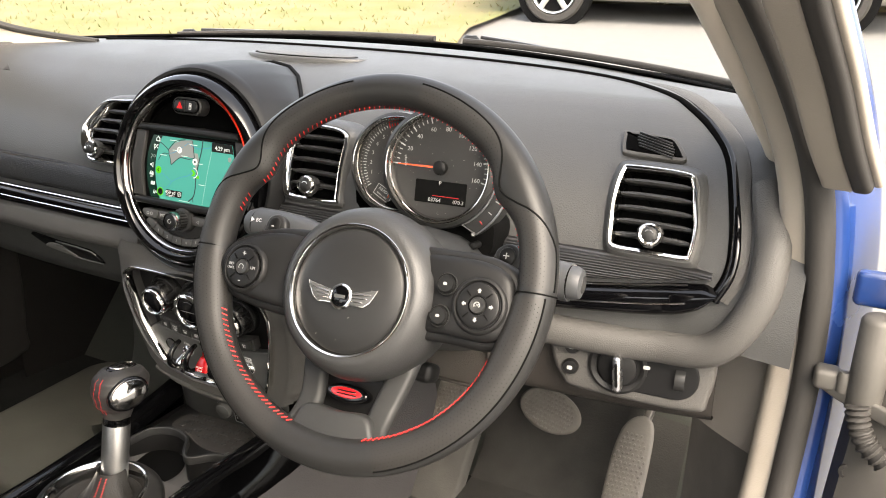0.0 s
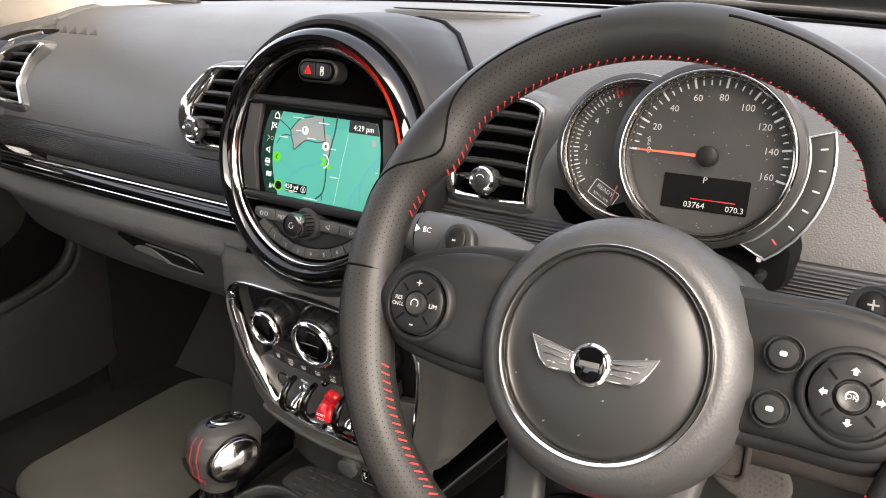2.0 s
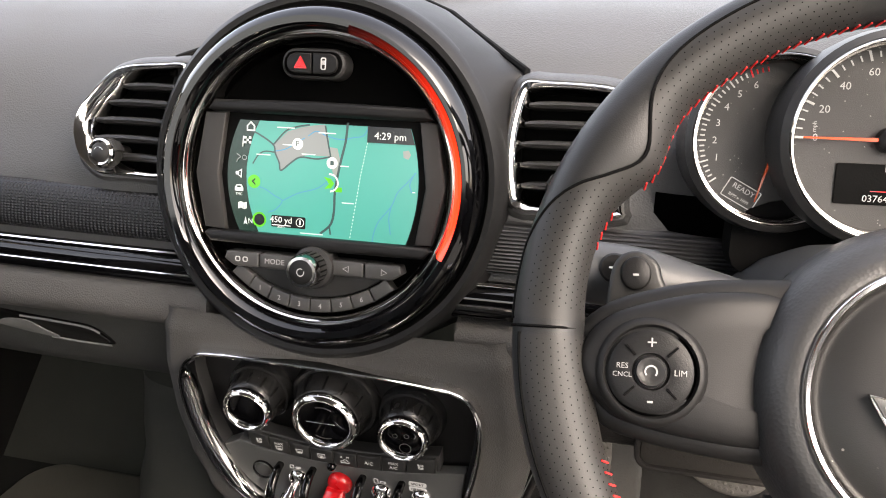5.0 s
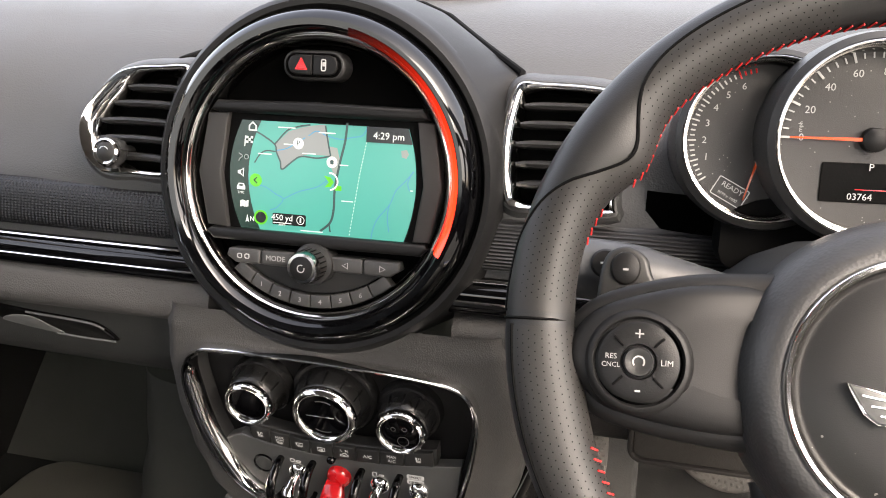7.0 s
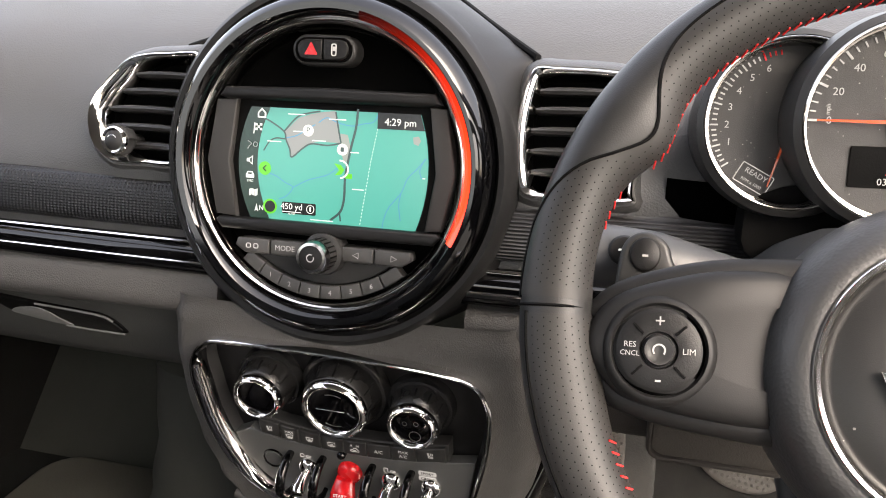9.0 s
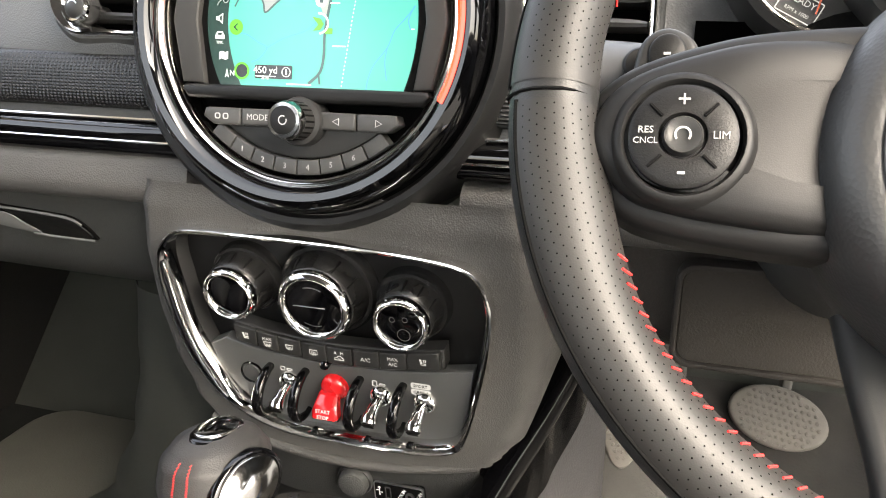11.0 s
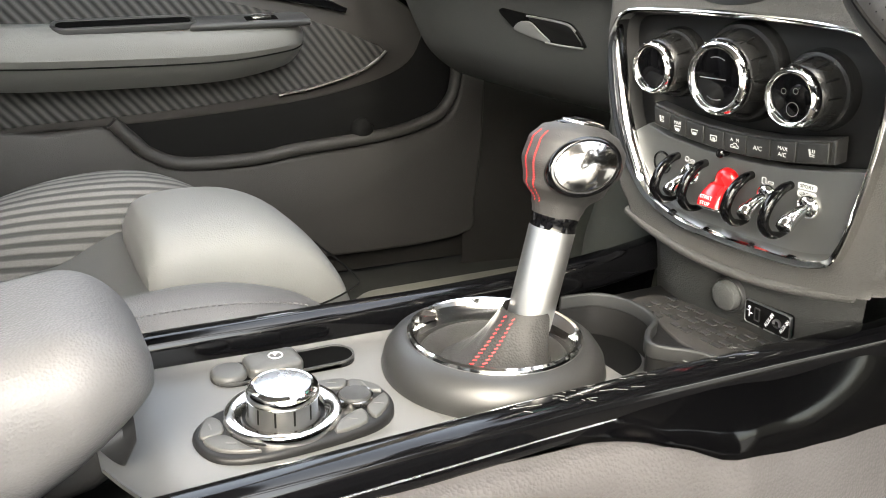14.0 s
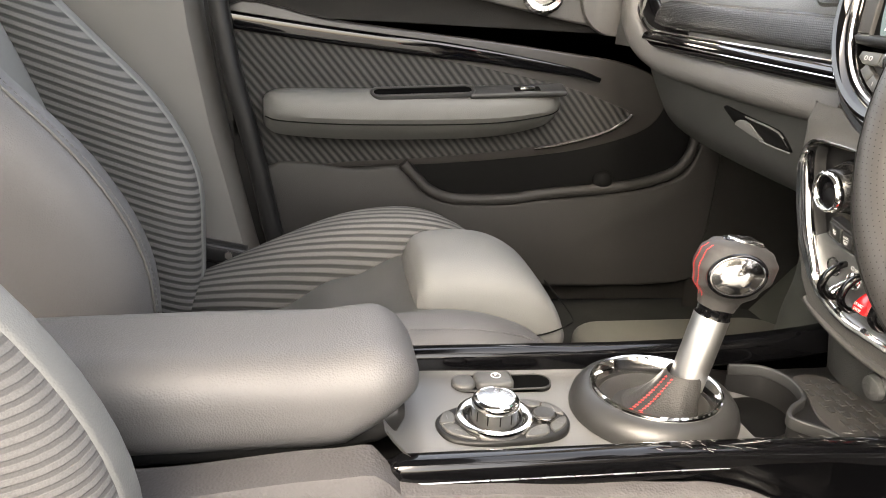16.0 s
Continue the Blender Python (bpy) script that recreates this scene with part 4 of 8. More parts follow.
for i in range(30):
    t, u = i / 30, (i + 0.5) / 30
    p, q = ((ra.lerp(rb, k * 2.6) if k < 1 / 2.6 else rb.lerp(rc, (k - 1 / 2.6) / (1 - 1 / 2.6))) for k in (t, u))
    flat("railway_dash", [(p.x - 0.0003, p.y), (p.x + 0.0003, p.y), (q.x + 0.0003, q.y), (q.x - 0.0003, q.y)], 0.0010, MAP_LABEL)
for x, y, w in ((-0.0243, 0.0361, 0.0190), (0.0075, 0.0339, 0.0183), (-0.0199, 0.0240, 0.0183), (-0.0063, 0.0181, 0.0148), (-0.0415, 0.0159, 0.0155), (0.0212, 0.0113, 0.0092), (0.0247, -0.0148, 0.0127), (0.0732, -0.0037, 0.0028), (-0.0025, -0.0392, 0.0246)):
    flat("place_bar", [(x - w * 0.36, y - 0.00038), (x + w * 0.36, y - 0.00038), (x + w * 0.36, y + 0.00038), (x - w * 0.36, y + 0.00038)], 0.0012, MAP_LABEL)
for k, (x, y) in enumerate(((-0.0148, 0.0250), (0.0119, 0.0130))):
    flat("map_pin", ellipse(0.0042, 0.0042, 20, x, y), 0.0013, MAP_WHITE)
    if k == 0:
        words("P", 0.0058, SZ @ off(x, y, 0.0014), screen, MAP_ROAD)
    else:
        flat("map_pin_core", rrect(0.0028, 0.0032, 0.0006, 2, x, y), 0.0015, MAP_ROAD)
flat("clock_box", [(0.0375, YT), (0.0375, 0.0290), (edge_x("right", 0.0290), 0.0290), (edge_x("right", YT), YT)], 0.0011, MAP_BLACK)
words("4:29 pm", 0.0072, SZ @ off(0.0546, 0.0338, 0.0012), screen, MAP_WHITE)
flat("scale_box", rrect(0.0270, 0.0086, 0.001, 2, -0.0208, -0.0319), 0.0011, MAP_BLACK)
words("450 yd", 0.0064, SZ @ off(-0.0264, -0.0310, 0.0012), screen, MAP_WHITE)
sx0, sy0 = -0.0263, -0.0348
flat("scale_rule", [(sx0 - 0.0075, sy0 - 0.0003), (sx0 + 0.0075, sy0 - 0.0003), (sx0 + 0.0075, sy0 + 0.0003), (sx0 - 0.0075, sy0 + 0.0003)], 0.0013, MAP_WHITE)
words("AUTO", 0.0020, SZ @ off(sx0, sy0 - 0.0014, 0.0012), screen, MAP_WHITE)
part("compass_ring", revolve([(0.0027, 0), (0.0032, 0)], 20, SZ @ off(-0.0116, -0.0318, 0.0013)), MAP_WHITE, screen)
flat("compass_needle", rrect(0.0012, 0.0036, 0.0005, 2, -0.0116, -0.0318), 0.0013, MAP_WHITE)
gx, gy = -0.0485, -0.0041
flat("green_button", ellipse(0.0050, 0.0050, 24, gx, gy), 0.0012, MAP_GREEN)
flat("green_arrow", [(gx + a, gy + b) for a, b in ((-0.0020, 0.0), (0.0008, 0.0025), (0.0014, 0.0019), (-0.0006, 0.0), (0.0014, -0.0019), (0.0008, -0.0025))], 0.0014, MAP_BLACK)
gx, gy = -0.0437, -0.0318
flat("ring_back", ellipse(0.0046, 0.0046, 24, gx, gy), 0.0011, MAP_BLACK)
part("green_ring", revolve([(0.0042, 0), (0.0056, 0)], 28, SZ @ off(gx, gy, 0.0014)), MAP_GREEN, screen)
gx, gy = 0.0106, -0.0011
flat("car_arrow", [(gx + a, gy + b) for a, b in ((-0.0046, 0.0040), (0.0008, 0.0030), (0.0034, -0.0004), (0.0010, -0.0040), (-0.0040, -0.0046), (-0.0006, -0.0008))], 0.0014, MAP_GREEN)
part("car_ring", revolve([(0.0056, 0), (0.0068, 0)], 24, SZ @ off(gx, gy, 0.0015), None, -85, 95), MAP_WHITE, screen)
flat("speed_tag", rrect(0.0052, 0.0036, 0.0005, 2, gx + 0.0068, gy - 0.0046), 0.0013, MAP_GREEN)
# menu icons down the side bar
ix = [(-0.0516, 0.0356), (-0.0548, 0.0249), (-0.0587, 0.0124), (-0.0600, 0.0013), (-0.0605, -0.0105), (-0.0576, -0.0225), (-0.0531, -0.0336)]
x, y = ix[0]
flat("menu_icon", [(x - 0.0034, y - 0.0032), (x + 0.0034, y - 0.0032), (x + 0.0034, y + 0.0006), (x, y + 0.0040), (x - 0.0034, y + 0.0006)], 0.0012, MAP_WHITE)
flat("menu_icon_gap", [(x - 0.0022, y - 0.0022), (x + 0.0022, y - 0.0022), (x + 0.0022, y + 0.0004), (x, y + 0.0024), (x - 0.0022, y + 0.0004)], 0.0014, MAP_DIM)
x, y = ix[1]
flat("menu_icon", [(x - 0.0036, y - 0.0042), (x - 0.0028, y - 0.0042), (x - 0.0020, y + 0.0036), (x - 0.0030, y + 0.0038)], 0.0012, MAP_WHITE)
for i in range(3):
    for j in range(3):
        if (i + j) % 2 == 0:
            flat("menu_icon", rrect(0.0019, 0.0017, 0.0001, 1, x - 0.0012 + i * 0.0019, y + 0.0026 - j * 0.0017), 0.0012, MAP_WHITE)
x, y = ix[2]
road("menu_icon", [(x - 0.004, y + 0.003), (x - 0.001, y + 0.001), (x - 0.003, y - 0.001), (x - 0.004, y - 0.003)], 0.0004, 0.0012, MAP_GREY)
part("menu_icon", revolve([(0.0014, 0), (0.0020, 0)], 14, SZ @ off(x + 0.0022, y + 0.0005, 0.0012)), MAP_GREY, screen)
x, y = ix[3]
flat("menu_icon", [(x - 0.0034, y - 0.0012), (x - 0.0014, y - 0.0014), (x + 0.0014, y - 0.0036), (x + 0.0018, y + 0.0034), (x - 0.0014, y + 0.0014), (x - 0.0034, y + 0.0012)], 0.0012, MAP_WHITE)
flat("menu_icon_gap", [(x - 0.0006, y - 0.0012), (x + 0.0008, y - 0.0022), (x + 0.0010, y + 0.0020), (x - 0.0006, y + 0.0012)], 0.0014, MAP_DIM)
x, y = ix[4]
flat("menu_icon", [(x - 0.0034, y - 0.0014), (x + 0.0034, y - 0.0014), (x + 0.0034, y + 0.0012), (x + 0.0020, y + 0.0034), (x - 0.0020, y + 0.0034), (x - 0.0034, y + 0.0012)], 0.0012, MAP_WHITE)
flat("menu_icon_gap", rrect(0.0030, 0.0014, 0.0003, 2, x, y + 0.0019), 0.0014, MAP_DIM)
words("TMC", 0.0026, SZ @ off(x, y - 0.0036, 0.0010), screen, MAP_WHITE)
x, y = ix[5]
for i in range(3):
    flat("menu_icon", [(x - 0.0034 + i * 0.0024, y - 0.0026 + (i % 2) * 0.0008), (x - 0.0014 + i * 0.0024, y - 0.0018 - (i % 2) * 0.0008), (x - 0.0014 + i * 0.0024, y + 0.0030 - (i % 2) * 0.0008), (x - 0.0034 + i * 0.0024, y + 0.0022 + (i % 2) * 0.0008)], 0.0012, MAP_WHITE)
x, y = ix[6]
flat("menu_icon", [(x - 0.0034, y - 0.0030), (x - 0.0018, y - 0.0016), (x - 0.0002, y - 0.0030), (x - 0.0018, y + 0.0032)], 0.0012, MAP_WHITE)
words("N", 0.0050, SZ @ off(x + 0.0022, y, 0.0010), screen, MAP_WHITE)

# hazard pod
pod = part("hazard_pod", plate(rrect(0.0480, 0.0215, 0.0105, 8, -0.0025, 0.0813), 0.016, off(0, 0, 0.003), 0.003), SATIN, disp)
part("pod_well", plate(rrect(0.0430, 0.0170, 0.0083, 8, -0.0025, 0.0813), 0.004, off(0, 0, 0.0036), 0.0006), PIT, pod)
for sx in (-1, 1):
    ko = [(-0.0025 + sx * a, 0.0813 + b) for a, b in ((0.0006, 0.0070), (0.0130, 0.0070), (0.0170, 0.0055), (0.0190, 0.0020), (0.0190, -0.0020), (0.0170, -0.0055), (0.0130, -0.0070), (0.0006, -0.0070))]
    part("key", plate(ko, 0.003, off(0, 0, 0.0052), 0.0012), PLASTIC, pod)
tri_bm = bmesh.new()
hz = 0.0056
for ro, ri in ((0.0056, 0.0044), (0.0034, 0.0008)):
    o = [(-0.0109 + ro * math.cos(radians(a)), 0.0806 + ro * math.sin(radians(a))) for a in (90, 210, 330)]
    q = [(-0.0109 + ri * math.cos(radians(a)), 0.0806 + ri * math.sin(radians(a))) for a in (90, 210, 330)]
    vo, vi = [tri_bm.verts.new((x, y, hz)) for x, y in o], [tri_bm.verts.new((x, y, hz)) for x, y in q]
    for i in range(3):
        tri_bm.faces.new((vo[i], vo[(i + 1) % 3], vi[(i + 1) % 3], vi[i]))
part("hazard_triangle", tri_bm, HAZ, pod, "glowing red triangle", smooth=False)
part("lock_mark", frame_ring(rrect(0.0040, 0.0086, 0.0014, 3, 0.0062, 0.0813), 0.0009, 0.0004, off(0, 0, 0.0058), 0.0002), ICON, pod)
part("lock_mark", plate(rrect(0.0018, 0.0030, 0.0004, 2, 0.0062, 0.0820), 0.0004, off(0, 0, 0.0056), 0.0002), ICON, pod)

# key rows and volume knob
ROW_T, ROW_B = -0.0560, -0.0672
for k, (x0, x1, txt) in enumerate(((-0.0700, -0.0412, ""), (-0.0404, -0.0105, "MODE"), (0.0140, 0.0400, "<"), (0.0408, 0.0700, ">"))):
    ol = [(x0, ROW_T), (x1, ROW_T), (x1, ROW_B), (x0, ROW_B)]
    if k == 0:
        ol = [(x0 + 0.003, ROW_T), (x1, ROW_T), (x1, ROW_B), (x0 + 0.009, ROW_B), (x0 + 0.001, ROW_T - 0.006)]
    if k == 3:
        ol = [(x0, ROW_T), (x1 - 0.003, ROW_T), (x1 - 0.001, ROW_T - 0.006), (x1 - 0.009, ROW_B), (x0, ROW_B)]
    key = part("key", plate([(p.x, p.y) for a, b in zip(ol, ol[1:] + ol[:1]) for p in (Vector(a).lerp(Vector(b), 0.08), Vector(a).lerp(Vector(b), 0.92))], 0.012, off(0, 0, 0.003), 0.0016), KEY, disp)
    ym = (ROW_T + ROW_B) / 2
    if txt == "MODE":
        words("MODE", 0.0056, off((x0 + x1) / 2 - 0.003, ym, 0.003), key)
    elif txt:
        cx, sg = (x0 + x1) / 2, (1 if txt == ">" else -1)
        tri_o = [(cx - sg * 0.0020, ym + 0.0024), (cx + sg * 0.0026, ym), (cx - sg * 0.0020, ym - 0.0024)]
        part("arrow_mark", frame_ring(tri_o if sg < 0 else tri_o[::-1], 0.0006, 0.0004, off(0, 0, 0.0034), 0.0001), ICON, key)
    else:
        for dx in (-0.0034, 0.0026):
            part("radio_mark", frame_ring(rrect(0.0042, 0.0040, 0.0014, 3, -0.0545 + dx, ym), 0.0008, 0.0003, off(0, 0, 0.0034), 0.0001), ICON, key)
for k in range(8):
    a0, a1 = 233.4 + k * 10.25 - 4.9, 233.4 + k * 10.25 + 4.9
    ol = [(r * math.cos(radians(a)), r * math.sin(radians(a))) for r, a in ((0.0870, a0), (0.0870, (a0 + a1) / 2), (0.0870, a1), (0.0968, a1), (0.0968, (a0 + a1) / 2), (0.0968, a0))]
    key = part("preset_key", plate(ol, 0.010, off(0, 0, 0.000), 0.0012), KEY, disp)
    if 1 <= k <= 6:
        am = radians((a0 + a1) / 2)
        words(str(k), 0.0052, off(0.0920 * math.cos(am), 0.0920 * math.sin(am), 0.0002), key)
part("key_tray", plate([(r * math.cos(radians(a)), r * math.sin(radians(a))) for r, a in [(0.0862, a) for a in range(226, 315, 8)]] + [(0.058, -0.0560), (-0.058, -0.0560)], 0.008, off(0, 0, -0.004), 0.001), SATIN, disp)
VK = off(0.0020, -0.0625)
vk = part("volume_knob", revolve([(0.0158, -0.01), (0.0158, 0.003), (0.0150, 0.0052), (0.0122, 0.0062), (0.0118, 0.019), (0.0116, 0.021)], 48, VK), SATIN, disp)
part("knob_ring", revolve([(0.0118, 0.018), (0.0120, 0.0225), (0.0108, 0.0252), (0.0088, 0.0254)], 48, VK), DIM_CHROME, vk)
part("knob_face", revolve([(0.0091, 0.0250), (0.0075, 0.0256), (0.0, 0.0258)], 40, VK), PLASTIC, vk)
part("power_mark", revolve([(0.0022, 0.0261), (0.0030, 0.0261)], 20, VK, None, 60, 380), ICON, vk)
for i in range(20):
    part("rib", rbox(0.0010, 0.0012, 0.011, VK @ Matrix.Rotation(radians(18 * i), 4, "Z") @ off(0.0119, 0, 0.0125), 0.0003, 1), DARK, vk)

# ---- steering wheel ----
CM = fr((0.350, -0.160, 0.935), 27)
WM = CM @ off(0, 0.003, 0, 2.5)
HX, HY, SPY = 0.003, -0.0225, -0.0232
wheel = thing("steering_wheel", "black leather steering wheel with red stitching and chrome-ringed hub", "steering wheel", WM)
RC = 0.1695


def rim_bulge(a):
    a %= 360
    return sum(math.exp(-((a - c) / 8.0) ** 2) for c in (33, 147)) + 0.45 * sum(math.exp(-((a - c) / 15.0) ** 2) for c in (193, 347))


def rim_ring(a0, a1, n, grow=0.0):
    rings = []
    for i in range(n + 1):
        a = lerp(a0, a1, i / n)
        t = radians(a)
        k = rim_bulge(a % 360)
        ro, h, rin = 0.0168 + grow, 0.0172 + 0.002 * k + grow, 0.0162 + 0.010 * k + grow
        ring = []
        for j in range(20):
            b = 2 * math.pi * j / 20
            dx = math.cos(b)
            rr = RC + dx * (ro if dx > 0 else rin)
            ring.append(Vector((rr * math.cos(t), rr * math.sin(t), h * math.sin(b))))
        rings.append(ring)
    return rings


rings = rim_ring(0, 360, 180)
rim_bm = bmesh.new()
rings[-1] = rings[0]
loft(rim_bm, rings, True, False)
bmesh.ops.remove_doubles(rim_bm, verts=rim_bm.verts[:], dist=1e-7)
rim = part("rim", rim_bm, WHEEL_LEATHER, wheel)
def seam_b(a):
    """Where the leather panels meet round the rim's section, in degrees from its outside."""
    a %= 360
    a = 180 - a if a <= 180 and a < 90 else a
    if a > 180:
        return 46
    return 66 + 66 * math.exp(-((a - 147) / 10.0) ** 2) - 46 * min(1.0, max(0.0, (a - 154) / 14))


def on_rim(a, b, lift=0.0):
    k, t, q = rim_bulge(a), radians(a), radians(b)
    rr = RC + math.cos(q) * ((0.0168 if math.cos(q) > 0 else 0.0162 + 0.010 * k) + lift)
    return Vector((rr * math.cos(t), rr * math.sin(t), (0.0172 + 0.002 * k + lift) * math.sin(q)))


for a0, a1 in ((-72, -1), (181, 252), (1, 78), (102, 179)):
    seam = [on_rim(lerp(a0, a1, i / 60), seam_b(lerp(a0, a1, i / 60)), 0.0002) for i in range(61)]
    part("grip_seam", tube(seam, 0.0009, 6), DARK, rim)
    part("grip_face", surf(lambda u, v: on_rim(lerp(a0 + 0.3, a1 - 0.3, u), lerp(seam_b(lerp(a0, a1, u)) + 3, 172, v), 0.0003), 90, 14), GRIP_LEATHER, rim, "perforated leather face")
    holes, step = bmesh.new(), 1.35
    for i in range(int((a1 - a0 - 2) / step)):
        for j in range(12):
            a, b = a0 + 1 + step * (i + 0.5 * (j % 2)), 60 + 10.0 * j
            if b < seam_b(a) + 9:
                continue
            c, tx = on_rim(a, b, 0.0005), (on_rim(a + 0.5, b) - on_rim(a - 0.5, b)).normalized()
            ty = (on_rim(a, b + 2) - on_rim(a, b - 2)).normalized()
            holes.faces.new([holes.verts.new(c + (tx * math.cos(q) + ty * math.sin(q)) * 0.00034) for q in [math.pi / 3 * w for w in range(6)]])
    tagged(part("perforation", holes, PIT, rim, smooth=False), kind="stuff")
for a in (0, 180):
    pts = [Vector(((RC + 0.0171 * math.cos(b)) * math.cos(radians(a)), (RC + 0.0171 * math.cos(b)) * math.sin(radians(a)), 0.0175 * math.sin(b))) for b in [2 * math.pi * i / 20 for i in range(20)]]
    part("rim_joint", tube(pts, 0.0008, 5, True), DARK, rim)

# red cross stitching along the inside of the rim
st = bmesh.new()
for a0, a1 in ((28, 152), (203, 256), (284, 337), (158, 166), (14, 22)):
    n = int((a1 - a0) / 2.0)
    for i in range(n):
        a = lerp(a0, a1, i / n)
        k = rim_bulge(a % 360)
        p = []
        for da, b in ((0, 168 if a < 170 else 150), (1.0, 184 if a < 170 else 167)):
            rr = RC + math.cos(radians(b)) * (0.0168 + 0.010 * k)
            p.append(Vector((rr * math.cos(radians(a + da)), rr * math.sin(radians(a + da)), (0.0178 + 0.002 * k) * math.sin(radians(b)))))
        tube(p, 0.0005, 5, bm=st)
tagged(part("stitching", st, THREAD, rim), "red cross stitching", kind="stuff")

HUBZ = -0.008
part("hub", revolve([(0.0, -0.06), (0.05, -0.06), (0.074, -0.050), (0.0800, -0.030), (0.0815, -0.010), (0.0808, 0.002), (0.0785, 0.012), (0.0745, 0.0205), (0.0690, 0.0265), (0.0640, 0.0290), (0.0610, 0.0285)], 72, off(HX, HY, HUBZ)), HUB, wheel)
cover = part("airbag_cover", revolve([(0.0572, 0.024), (0.0560, 0.0275), (0.0530, 0.0296), (0.04, 0.0330), (0.02, 0.0352), (0.0, 0.036)], 72, off(HX, HY, HUBZ)), COVER, wheel)
part("ring_gap", revolve([(0.0575, 0.022), (0.0610, 0.0270), (0.0622, 0.0282)], 72, off(HX, HY, HUBZ)), PIT, wheel)
part("chrome_ring", revolve([(0.0566, 0.026), (0.0570, 0.0300), (0.0582, 0.0318), (0.0598, 0.0318), (0.0610, 0.0302), (0.0613, 0.026)], 96, off(HX, HY, HUBZ)), CHROME, wheel)
# winged badge, as plain shapes
bz = 0.0372
BQ = off(HX - 0.001, HY - 0.0070, HUBZ) @ Matrix.Diagonal((0.8, 0.8, 1, 1))
badge = part("badge", revolve([(0.0, bz - 0.002), (0.0145, bz - 0.002), (0.0145, bz + 0.0005), (0.0125, bz + 0.0022), (0.0115, bz + 0.0018)], 32, BQ), CHROME, cover, "chrome winged badge")
part("badge_core", revolve([(0.0114, bz + 0.0012), (0.0095, bz + 0.0021), (0.0, bz + 0.0023)], 28, BQ), GLOSS, cover)
part("badge_bar", rbox(0.014, 0.0040, 0.001, BQ @ off(0, 0, bz + 0.0026), 0.0004, 1), SILVER_FACE, cover)
for sg in (-1, 1):
    wing = [(sg * x, y) for x, y in ((0.012, 0.006), (0.045, 0.013), (0.043, 0.008), (0.037, -0.003), (0.030, -0.0085), (0.011, -0.0085))]
    part("badge_wing", plate(wing, 0.003, BQ @ off(0, 0, bz + 0.0006), 0.0008), CHROME, cover)
    for k in range(3):
        yy = 0.0055 - k * 0.0042
        part("wing_line", rbox(0.024 - k * 0.005, 0.0013, 0.001, BQ @ off(sg * (0.0262 - k * 0.002), yy - 0.0005, bz + 0.0016, sg * (9 - 4 * k)), 0.0003, 1), CHROME, cover)
    part("wing_fill", plate(offset(wing, 0.0014), 0.001, BQ @ off(0, 0, bz + 0.0011), 0.0003), SILVER_FACE, cover)


